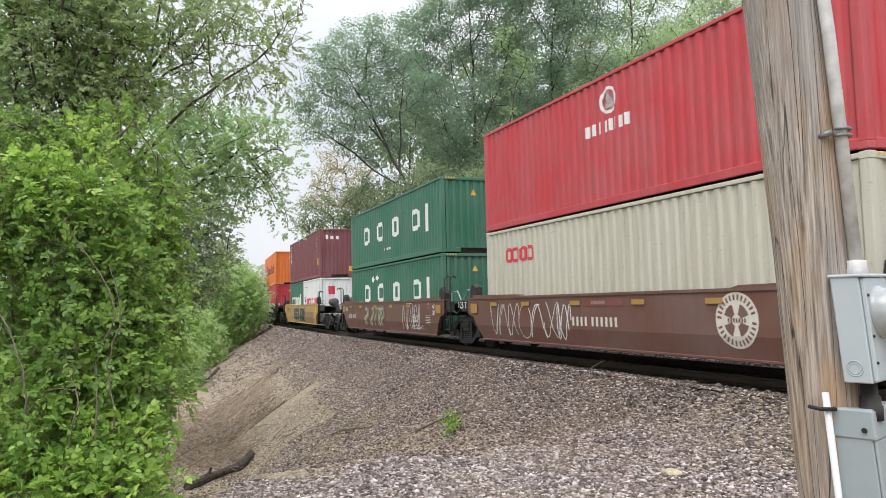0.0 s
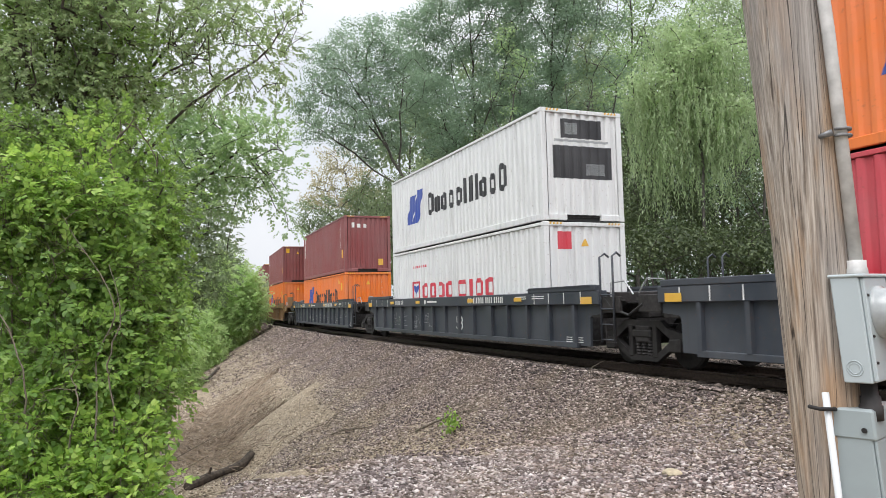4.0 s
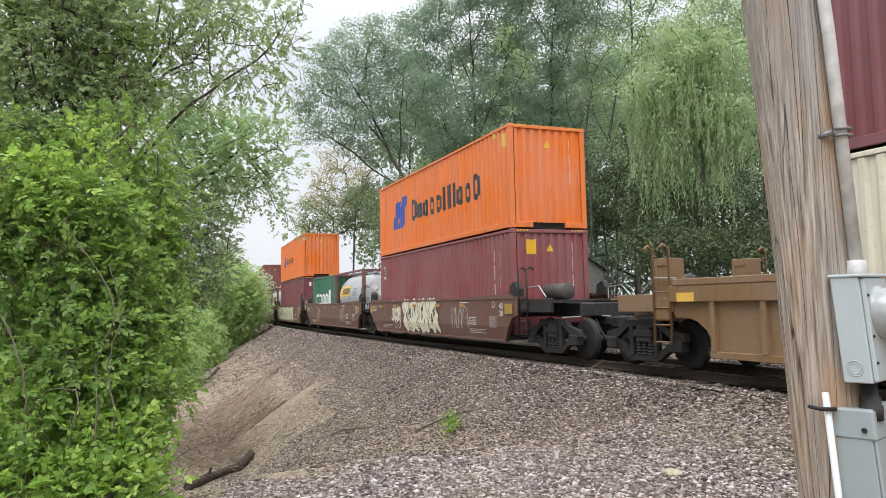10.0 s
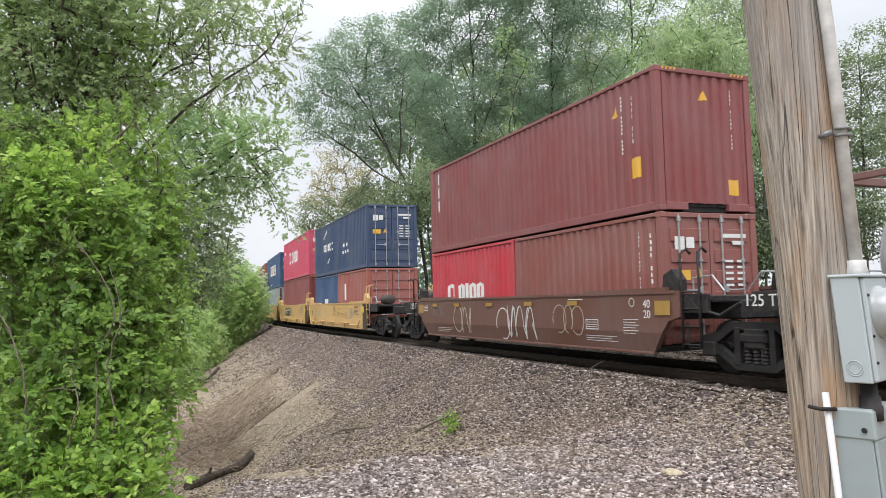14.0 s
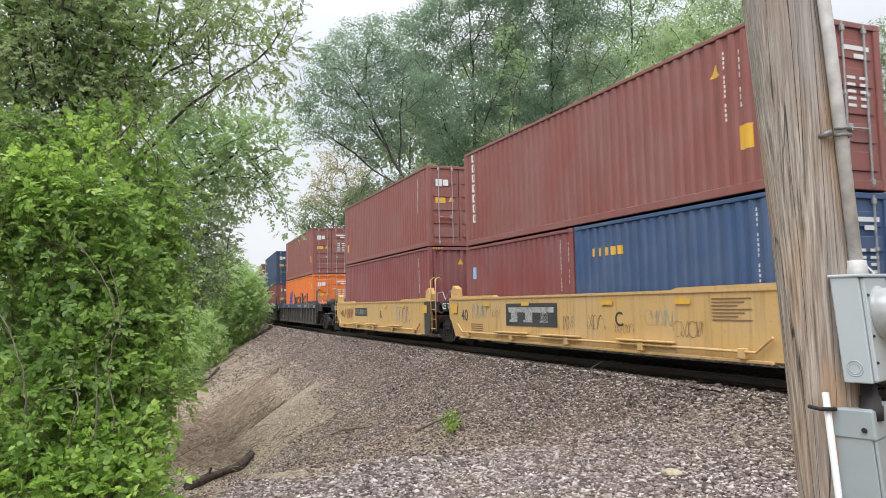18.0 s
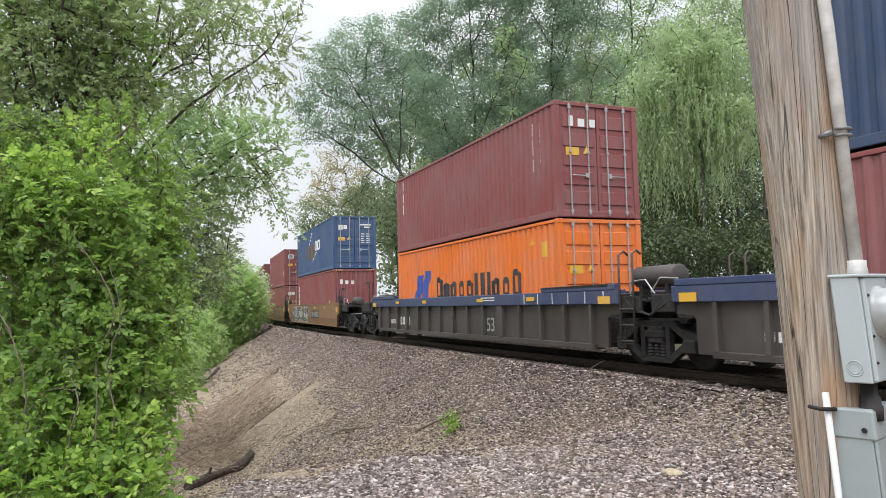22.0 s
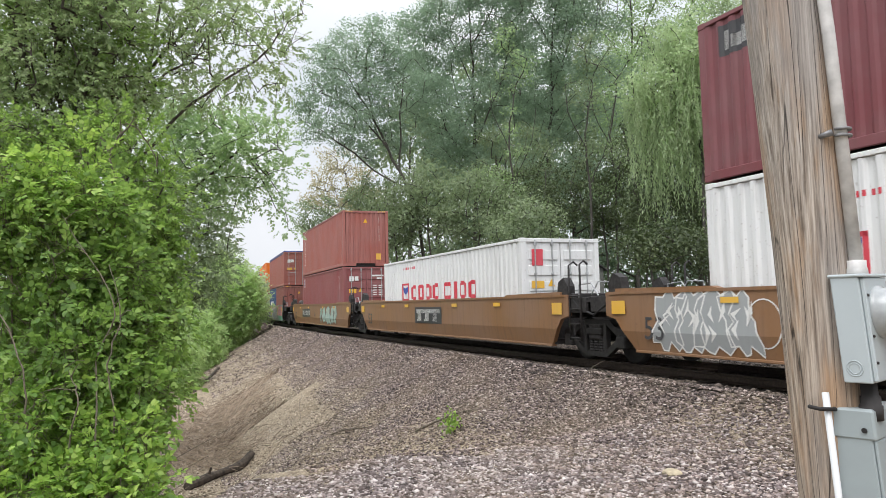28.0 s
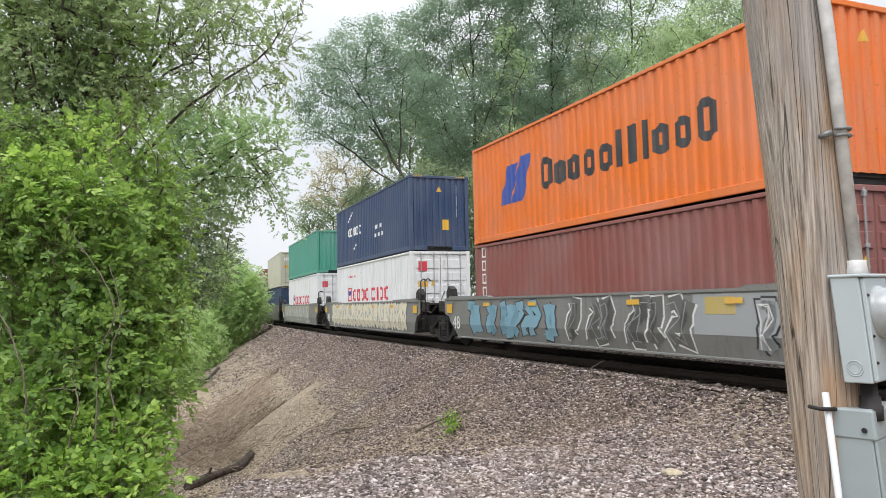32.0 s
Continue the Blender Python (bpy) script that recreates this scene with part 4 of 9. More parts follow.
crown_tree("tall_tree", "tall dark green deciduous tree with dense crown", (8.11, 58), [(0, 0, 0), (0.47, 0.0, 12.72), (1.02, 0.0, 21.0), (1.74, 0.0, 27.56), (1.93, 0.0, 32.31)], [(0.43, 0.0, 23.36, 4.02, 3.42, 4.25), (-1.15, 0.0, 17.82, 2.77, 2.36, 3.58), (3.43, 0.0, 18.61, 3.35, 2.85, 4.02), (1.18, 0.0, 13.61, 3.8, 3.23, 2.46), (2.83, 0.0, 26.11, 4.02, 3.42, 3.13), (0.72, 0.0, 30.91, 4.92, 4.18, 2.68)], 250, 1.3, 0.175, 270, LEAF_HAZED, 13, tip=0.019, flat=0.55, limbs=[[(0.44, 0.0, 11.81), (-1.41, 0.0, 16.9), (-1.7, 0.0, 21.55)], [(0.82, 0.0, 15.92), (3.72, 0.0, 19.99), (4.58, 0.0, 24.17)], [(1.29, 0.0, 21.93), (-0.4, 0.0, 25.73), (-0.72, 0.0, 29.52)], [(1.09, 0.0, 19.14), (2.73, 0.0, 23.76), (3.37, 0.0, 27.98)]])
crown_tree("tall_tree", "tall mid green tree behind the willow", (16.57, 62), [(0, 0, 0), (0.32, 0.0, 12.52), (0.3, 0.0, 22.39), (0.44, 0.0, 30.44), (0.4, 0.0, 35.03)], [(-0.09, 0.0, 24.4, 4.54, 3.86, 4.3), (3.92, 0.0, 26.29, 4.54, 3.86, 3.82), (-1.34, 0.0, 18.46, 3.59, 3.05, 4.3), (3.05, 0.0, 18.83, 4.06, 3.45, 4.3), (7.73, -0.0, 24.17, 4.06, 3.45, 3.82), (2.21, 0.0, 31.4, 7.65, 6.5, 2.87)], 250, 1.45, 0.19, 190, LEAF_SOFT, 14, tip=0.019, flat=0.55, limbs=[[(0.28, 0.0, 11.55), (-1.61, 0.0, 17.98), (-1.85, 0.0, 23.45)], [(0.27, 0.0, 16.44), (3.69, 0.0, 21.79), (5.14, 0.0, 26.25)], [(0.21, 0.0, 22.39), (2.5, 0.0, 27.34), (3.68, 0.0, 31.36)], [(0.32, 0.0, 14.48), (3.25, 0.0, 17.83), (7.18, 0.0, 23.18)]])
crown_tree("willow_tree", "light green willow with long hanging branches", (14.39, 40), [(0, 0, 0), (0.03, 0.0, 8.27), (-0.06, 0.0, 12.38), (-0.25, 0.0, 14.62)], [(-0.53, 0.0, 15.27, 2.31, 1.97, 1.7), (-2.32, 0.0, 14.04, 1.23, 1.05, 1.23), (1.37, 0.0, 15.54, 1.85, 1.57, 1.85), (-1.45, 0.0, 12.74, 1.85, 1.57, 1.54), (0.88, 0.0, 12.35, 1.85, 1.57, 1.39), (-0.13, 0.0, 16.87, 1.85, 1.57, 0.93)], 85, 0.9, 0.2, 90, LEAF_WILLOW, 15, tip=0.0195, hang=5.0, flat=0.6)
crown_tree("tall_tree", "broad mid green tree beside the willow", (25.33, 56), [(0, 0, 0), (0.38, -0.0, 10.95), (0.92, 0.0, 19.84), (1.08, 0.0, 26.19)], [(0.2, 0.0, 22.58, 3.67, 3.12, 4.1), (2.1, -0.0, 17.56, 3.45, 2.94, 4.1), (-1.1, 0.0, 15.42, 2.81, 2.39, 3.45), (1.3, 0.0, 11.8, 3.45, 2.94, 2.59)], 130, 1.3, 0.2, 130, LEAF_MID, 16, tip=0.019)
crown_tree("tall_tree", "dark tree behind the utility pole", (30.52, 53), [(0, 0, 0), (0.31, 0.0, 8.87), (0.54, 0.0, 15.15), (0.6, 0.0, 18.97)], [(-0.26, 0.0, 15.59, 2.04, 1.74, 2.86), (1.55, 0.0, 17.66, 2.45, 2.08, 3.27), (0.1, 0.0, 11.8, 3.06, 2.61, 2.86), (2.7, 0.0, 13.4, 2.45, 2.08, 3.68), (-0.15, 0.0, 8.05, 3.68, 3.13, 2.04), (-1.66, 0.0, 10.18, 2.25, 1.91, 2.45)], 150, 1.1, 0.18, 150, LEAF_MID, 17, tip=0.019)
crown_tree("olive_tree", "thin olive-brown tree with opening leaves", (-7.48, 62), [(0, 0, 0), (-0.07, 0.0, 10.48), (-0.64, 0.0, 13.42)], [(-1.22, 0.0, 13.19, 2.29, 1.95, 2.29), (-2.7, 0.0, 11.77, 1.34, 1.14, 1.43), (0.68, 0.0, 11.67, 1.43, 1.22, 1.53), (-1.68, 0.0, 14.91, 1.34, 1.14, 1.05)], 75, 0.85, 0.16, 90, LEAF_OLIVE, 18, tip=0.02)
crown_tree("understorey_tree", "young green tree at the edge of the wood", (-8.7, 58), [(0, 0, 0), (0.02, 0.0, 7.1), (0.05, 0.0, 8.68)], [(-0.4, 0.0, 8.7, 1.88, 1.6, 1.52), (2.31, 0.0, 9.07, 1.79, 1.52, 1.88), (-1.32, 0.0, 7.59, 1.25, 1.06, 1.16), (4.46, -4.0, 10.0, 1.75, 1.49, 2.08)], 90, 0.85, 0.17, 120, LEAF_MID, 19, tip=0.02)
# undergrowth behind the train; LEAF_SHADE trees carry the wood's shade in their colour
crown_tree("understorey_tree", "dark leafy undergrowth tree beyond the train", (-0.51, 47), [(0, 0, 0), (-0.33, 0.0, 7.27), (-0.49, 0.0, 9.47)], [(-0.27, 0.0, 9.47, 2.17, 1.85, 2.17), (-1.39, 0.0, 8.62, 1.2, 1.02, 1.09), (0.8, 0.0, 8.44, 1.09, 0.92, 1.09)], 55, 0.95, 0.17, 110, LEAF_MID, 30, tip=0.018)
crown_tree("understorey_tree", "dark leafy undergrowth tree beyond the train", (2.64, 45), [(0, 0, 0), (-0.33, 0.0, 6.08), (-0.47, 0.0, 8.19)], [(-0.27, 0.0, 8.18, 2.43, 2.06, 2.08), (-1.51, 0.0, 7.37, 1.34, 1.14, 1.04), (0.92, 0.0, 7.2, 1.21, 1.03, 1.04)], 55, 0.95, 0.17, 110, LEAF_MID, 31, tip=0.018)
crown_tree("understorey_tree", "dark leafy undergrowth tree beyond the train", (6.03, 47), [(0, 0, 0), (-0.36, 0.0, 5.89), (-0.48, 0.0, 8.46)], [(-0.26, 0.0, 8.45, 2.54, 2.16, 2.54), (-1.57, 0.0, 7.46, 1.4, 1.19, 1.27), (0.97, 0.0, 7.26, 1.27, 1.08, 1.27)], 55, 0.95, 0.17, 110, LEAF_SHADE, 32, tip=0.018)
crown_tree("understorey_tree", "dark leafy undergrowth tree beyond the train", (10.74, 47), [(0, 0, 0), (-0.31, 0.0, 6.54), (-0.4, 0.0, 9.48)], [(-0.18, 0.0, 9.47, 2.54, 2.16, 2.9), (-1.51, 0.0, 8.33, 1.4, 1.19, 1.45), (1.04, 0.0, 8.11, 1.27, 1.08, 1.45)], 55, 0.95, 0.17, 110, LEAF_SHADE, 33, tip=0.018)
crown_tree("understorey_tree", "dark leafy undergrowth tree beyond the train", (4.82, 40), [(0, 0, 0), (-0.32, 0.0, 4.91), (-0.45, 0.0, 6.46)], [(-0.27, 0.0, 6.46, 1.54, 1.31, 1.54), (-1.06, 0.0, 5.86, 0.85, 0.72, 0.77), (0.48, 0.0, 5.73, 0.77, 0.66, 0.77)], 55, 0.95, 0.17, 110, LEAF_MID, 34, tip=0.018)
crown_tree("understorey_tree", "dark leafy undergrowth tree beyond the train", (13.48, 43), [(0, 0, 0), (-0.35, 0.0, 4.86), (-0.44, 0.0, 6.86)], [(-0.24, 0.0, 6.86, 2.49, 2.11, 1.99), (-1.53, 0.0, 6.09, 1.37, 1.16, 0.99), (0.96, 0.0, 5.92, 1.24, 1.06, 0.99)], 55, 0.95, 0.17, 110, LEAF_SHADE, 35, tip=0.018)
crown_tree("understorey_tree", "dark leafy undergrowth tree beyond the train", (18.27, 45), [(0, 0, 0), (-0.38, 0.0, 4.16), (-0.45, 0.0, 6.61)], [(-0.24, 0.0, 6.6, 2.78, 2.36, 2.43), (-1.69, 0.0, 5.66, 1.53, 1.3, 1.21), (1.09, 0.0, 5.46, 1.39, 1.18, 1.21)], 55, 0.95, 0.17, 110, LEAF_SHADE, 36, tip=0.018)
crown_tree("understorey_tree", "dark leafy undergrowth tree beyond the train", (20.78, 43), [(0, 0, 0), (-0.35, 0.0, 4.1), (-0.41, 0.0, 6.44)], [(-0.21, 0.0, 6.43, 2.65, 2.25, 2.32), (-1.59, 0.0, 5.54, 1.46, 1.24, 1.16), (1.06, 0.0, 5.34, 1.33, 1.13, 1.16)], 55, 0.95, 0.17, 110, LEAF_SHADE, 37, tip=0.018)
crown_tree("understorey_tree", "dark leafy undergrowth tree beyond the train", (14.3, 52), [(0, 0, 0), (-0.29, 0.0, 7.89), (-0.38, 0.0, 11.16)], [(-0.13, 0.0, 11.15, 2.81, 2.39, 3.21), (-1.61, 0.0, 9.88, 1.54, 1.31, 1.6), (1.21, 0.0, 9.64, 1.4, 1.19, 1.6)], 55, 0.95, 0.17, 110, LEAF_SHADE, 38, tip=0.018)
crown_tree("understorey_tree", "dark leafy undergrowth tree beyond the train", (5.06, 52), [(0, 0, 0), (-0.29, 0.0, 9.43), (-0.43, 0.0, 12.29)], [(-0.19, 0.0, 12.28, 2.81, 2.39, 2.81), (-1.64, 0.0, 11.18, 1.54, 1.31, 1.4), (1.18, 0.0, 10.95, 1.4, 1.19, 1.4)], 55, 0.95, 0.17, 110, LEAF_MID, 39, tip=0.018)
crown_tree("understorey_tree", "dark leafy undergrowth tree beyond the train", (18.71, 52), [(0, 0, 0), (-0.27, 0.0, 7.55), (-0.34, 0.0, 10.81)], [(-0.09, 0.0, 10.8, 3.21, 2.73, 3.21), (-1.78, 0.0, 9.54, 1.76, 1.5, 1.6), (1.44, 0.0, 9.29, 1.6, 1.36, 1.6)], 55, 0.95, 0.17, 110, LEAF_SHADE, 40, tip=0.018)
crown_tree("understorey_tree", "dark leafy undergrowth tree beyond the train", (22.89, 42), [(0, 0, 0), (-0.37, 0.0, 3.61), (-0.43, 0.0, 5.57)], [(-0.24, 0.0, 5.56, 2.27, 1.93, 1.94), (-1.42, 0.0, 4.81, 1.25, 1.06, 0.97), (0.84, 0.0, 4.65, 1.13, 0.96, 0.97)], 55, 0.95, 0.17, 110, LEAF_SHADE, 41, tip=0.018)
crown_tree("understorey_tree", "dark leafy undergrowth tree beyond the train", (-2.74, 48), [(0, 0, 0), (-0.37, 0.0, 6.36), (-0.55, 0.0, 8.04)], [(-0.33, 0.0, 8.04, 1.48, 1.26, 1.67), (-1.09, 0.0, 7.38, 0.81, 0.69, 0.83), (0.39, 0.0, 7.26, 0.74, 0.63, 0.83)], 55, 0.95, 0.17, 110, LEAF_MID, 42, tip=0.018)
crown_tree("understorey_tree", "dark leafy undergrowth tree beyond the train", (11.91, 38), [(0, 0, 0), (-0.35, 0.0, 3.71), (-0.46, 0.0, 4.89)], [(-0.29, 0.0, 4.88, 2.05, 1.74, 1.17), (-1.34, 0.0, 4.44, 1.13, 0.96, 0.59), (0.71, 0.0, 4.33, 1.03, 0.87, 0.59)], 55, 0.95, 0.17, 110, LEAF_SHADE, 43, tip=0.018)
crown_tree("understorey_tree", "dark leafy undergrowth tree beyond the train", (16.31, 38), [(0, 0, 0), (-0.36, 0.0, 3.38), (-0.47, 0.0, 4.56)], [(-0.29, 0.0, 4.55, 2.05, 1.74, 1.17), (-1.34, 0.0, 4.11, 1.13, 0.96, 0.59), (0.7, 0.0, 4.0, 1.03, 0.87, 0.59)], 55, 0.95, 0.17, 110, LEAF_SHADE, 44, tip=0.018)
# slender trunks at the edge of the wood
crown_tree("slender_tree", "slender bare-stemmed tree at the edge of the wood", (4.3, 46), [(0, 0, 0), (0.28, 0.0, 9.65), (0.08, 0.0, 12.92), (0.66, 0.0, 16.2)], [(0.35, 0.0, 15.47, 1.35, 1.15, 1.77), (0.77, -0.0, 12.17, 1.24, 1.06, 1.42), (-0.57, 0.0, 9.67, 1.06, 0.9, 1.24), (0.81, 0.0, 18.41, 1.24, 1.06, 1.6)], 30, 0.9, 0.16, 70, LEAF_SOFT, 80, tip=0.02, limbs=[[(0.28, 0.0, 9.65), (1.5, 0.0, 12.51), (1.94, 0.0, 14.69)], [(0.15, 0.0, 11.83), (-0.95, 0.0, 14.41), (-1.07, 0.0, 16.25)], [(0.15, 0.0, 7.85), (-0.94, 0.0, 9.32)]])
crown_tree("slender_tree", "slender bare-stemmed tree at the edge of the wood", (8.9, 45), [(0, 0, 0), (0.3, 0.0, 9.28), (0.12, 0.0, 12.48), (0.72, 0.0, 15.69)], [(0.41, 0.0, 14.98, 1.32, 1.12, 1.73), (0.8, 0.0, 11.75, 1.21, 1.03, 1.39), (-0.54, 0.0, 9.3, 1.04, 0.88, 1.21), (0.88, 0.0, 17.85, 1.21, 1.03, 1.56)], 30, 0.9, 0.16, 70, LEAF_MID, 81, tip=0.02, limbs=[[(0.3, 0.0, 9.28), (1.51, 0.0, 12.08), (1.96, 0.0, 14.21)], [(0.18, 0.0, 11.41), (-0.87, 0.0, 13.94), (-0.97, 0.0, 15.74)], [(0.16, 0.0, 7.52), (-0.9, 0.0, 8.96)]])
crown_tree("slender_tree", "slender bare-stemmed tree at the edge of the wood", (10.93, 47), [(0, 0, 0), (0.33, 0.0, 9.44), (0.15, 0.0, 12.78), (0.78, 0.0, 16.13)], [(0.45, 0.0, 15.39, 1.38, 1.17, 1.81), (0.85, 0.0, 12.02, 1.27, 1.08, 1.45), (-0.55, 0.0, 9.47, 1.09, 0.92, 1.27), (0.95, 0.0, 18.39, 1.27, 1.08, 1.63)], 30, 0.9, 0.16, 70, LEAF_SOFT, 82, tip=0.02, limbs=[[(0.33, 0.0, 9.44), (1.6, 0.0, 12.37), (2.07, 0.0, 14.59)], [(0.21, 0.0, 11.67), (-0.89, 0.0, 14.31), (-0.99, 0.0, 16.19)], [(0.17, 0.0, 7.61), (-0.93, 0.0, 9.11)]])
crown_tree("slender_tree", "slender bare-stemmed tree at the edge of the wood", (11.87, 42), [(0, 0, 0), (0.31, 0.0, 8.82), (0.16, 0.0, 11.81), (0.73, 0.0, 14.8)], [(0.44, 0.0, 14.14, 1.23, 1.05, 1.62), (0.78, 0.0, 11.13, 1.13, 0.96, 1.3), (-0.47, 0.0, 8.85, 0.97, 0.83, 1.13), (0.9, 0.0, 16.82, 1.13, 0.96, 1.46)], 30, 0.9, 0.16, 70, LEAF_MID, 83, tip=0.02, limbs=[[(0.31, 0.0, 8.82), (1.45, 0.0, 11.44), (1.88, 0.0, 13.43)], [(0.21, 0.0, 10.81), (-0.76, 0.0, 13.17), (-0.85, 0.0, 14.85)], [(0.16, 0.0, 7.19), (-0.82, 0.0, 8.53)]])
crown_tree("slender_tree", "slender bare-stemmed tree at the edge of the wood", (17.53, 44), [(0, 0, 0), (0.35, 0.0, 8.61), (0.22, -0.0, 11.73), (0.85, 0.0, 14.86)], [(0.53, 0.0, 14.17, 1.29, 1.1, 1.7), (0.87, 0.0, 11.02, 1.19, 1.01, 1.36), (-0.47, 0.0, 8.63, 1.02, 0.87, 1.19), (1.04, 0.0, 16.98, 1.19, 1.01, 1.53)], 30, 0.9, 0.16, 70, LEAF_SOFT, 84, tip=0.02, limbs=[[(0.35, 0.0, 8.61), (1.57, 0.0, 11.34), (2.04, 0.0, 13.42)], [(0.27, 0.0, 10.69), (-0.73, 0.0, 13.16), (-0.81, 0.0, 14.91)], [(0.19, 0.0, 6.89), (-0.83, 0.0, 8.3)]])
crown_tree("slender_tree", "slender bare-stemmed tree at the edge of the wood", (17.92, 41), [(0, 0, 0), (0.33, 0.0, 8.08), (0.22, 0.0, 10.99), (0.81, 0.0, 13.91)], [(0.52, 0.0, 13.26, 1.2, 1.02, 1.58), (0.82, 0.0, 10.32, 1.11, 0.94, 1.26), (-0.43, 0.0, 8.1, 0.95, 0.81, 1.11), (0.99, 0.0, 15.88, 1.11, 0.94, 1.42)], 30, 0.9, 0.16, 70, LEAF_MID, 85, tip=0.02, limbs=[[(0.33, 0.0, 8.08), (1.48, 0.0, 10.63), (1.92, 0.0, 12.57)], [(0.26, 0.0, 10.02), (-0.66, 0.0, 12.32), (-0.73, 0.0, 13.96)], [(0.17, 0.0, 6.48), (-0.77, 0.0, 7.79)]])
def shed():
    """A small weathered garden shed at the wood's edge."""
    t = thing("garden_shed", "small pale grey wooden shed at the edge of the wood", "shed", Matrix.Translation((7.9, 45.0, ground_at(7.9, 45.0) - 0.05)) @ Matrix.Rotation(0.35, 4, "Z"))
    wall = plain("grey_board", (0.17, 0.175, 0.16), 0.85, 0, 0.25, 6, 0.2)
    roof = plain("roof_felt", (0.09, 0.085, 0.085), 0.9, 0, 0.3, 8, 0.3)
    for sy in (-1.5, 1.46):
        part("gable_wall", Geo().prism([(-1.25, 0), (1.25, 0), (1.25, 4.0), (0, 4.75), (-1.25, 4.0)], sy, sy + 0.04), wall, t)
    for sx in (-1.25, 1.21):
        part("side_wall", Geo().box(sx, sx + 0.04, -1.46, 1.46, 0, 4.0), wall, t)
    for sx in (-1, 1):
        part("roof_slope", Geo().prism([(0, 4.76), (sx * 1.45, 3.9), (sx * 1.45, 3.97), (0, 4.84)], -1.7, 1.7), roof, t, "dark felt roof")


shed()
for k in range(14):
    tree("back_tree", "distant green tree closing the wood", (3.15 * k - 3.5, 80 + 9 * ((k * 7) % 5) / 4), 25 + (k * 5) % 9, 7.5, 18, 5000, 0.5, LEAF_HAZED if k % 3 else LEAF_MID, 60 + k, 0.03, 0.3, cluster=1.6, top=0.2)

# the near side: trees over the gully
crown_tree("gully_tree", "tall leafy tree with dark stems in the gully", (-6.13, 11.5), [(0, 0, 0), (0.04, 0.0, 5.01), (0.12, 0.0, 7.0), (-0.03, 0.0, 8.3), (-0.13, 0.0, 9.42)], [(-0.35, 0.0, 8.03, 0.84, 0.72, 0.89), (0.65, 0.0, 8.46, 0.75, 0.64, 0.62), (-0.69, 0.0, 6.93, 0.62, 0.53, 0.62), (0.84, 0.0, 7.44, 0.62, 0.53, 0.53), (0.1, 0.0, 9.23, 1.24, 1.06, 0.53), (0.21, 0.0, 6.63, 0.71, 0.6, 0.35)], 210, 0.36, 0.072, 16, LEAF_OLD, 101, tip=0.011, spray=8, flat=0.5, wide=0.36, rise=0.3, limbs=[[(0.04, 0.0, 5.82), (-0.34, 0.0, 7.38), (-0.72, 0.0, 8.69)], [(0.08, 0.0, 6.45), (0.61, 0.0, 7.72), (0.88, 0.0, 9.02)], [(-0.0, 0.0, 8.02), (0.38, 0.0, 8.66), (0.46, 0.0, 9.41)]])
crown_tree("gully_tree", "leafy tree with twin dark stems in the gully", (-6.05, 13.5), [(0, 0, 0), (0.06, 0.0, 5.48), (0.18, 0.0, 7.28), (0.6, 0.0, 8.98), (0.85, 0.0, 10.29), (0.9, 0.0, 11.28)], [(0.9, 0.0, 9.63, 0.78, 0.66, 0.73), (0.37, 0.0, 8.34, 0.68, 0.58, 0.62), (1.54, 0.0, 10.05, 0.83, 0.71, 0.52), (1.12, 0.0, 10.72, 1.25, 1.06, 0.52), (1.32, 0.0, 8.85, 0.47, 0.4, 0.36), (-0.06, 0.0, 9.33, 0.62, 0.53, 0.62)], 170, 0.36, 0.068, 9, LEAF_OLD, 102, tip=0.008, spray=8, flat=0.5, wide=0.36, rise=0.3, limbs=[[(0.18, 0.0, 7.06), (-0.16, 0.0, 8.57), (-0.33, 0.0, 10.1)], [(0.6, 0.0, 8.88), (1.33, 0.0, 9.73), (1.87, 0.0, 10.7)], [(0.37, 0.0, 8.02), (0.9, 0.0, 8.87), (1.43, 0.0, 9.07)]])
crown_tree("gully_tree", "tree with slender stems leaning over the gully", (-7.12, 12.2), [(0, 0, 0), (0.09, 0.0, 5.48), (-0.03, 0.0, 7.6), (-0.15, 0.0, 9.78)], [(-0.04, 0.0, 8.78, 0.85, 0.72, 1.03), (0.93, 0.0, 8.16, 0.66, 0.56, 0.66), (1.79, 0.0, 8.33, 0.56, 0.48, 0.75), (0.08, 0.0, 6.82, 0.75, 0.64, 0.47), (1.12, 0.0, 7.18, 0.56, 0.48, 0.38)], 130, 0.36, 0.072, 15, LEAF_FRESH, 108, tip=0.008, spray=8, flat=0.5, wide=0.36, rise=0.3, limbs=[[(0.03, 0.0, 6.44), (0.64, 0.0, 7.78), (0.82, 0.0, 8.95)], [(-0.03, 0.0, 7.41), (-0.42, 0.0, 8.5), (-0.54, 0.0, 9.59)]])
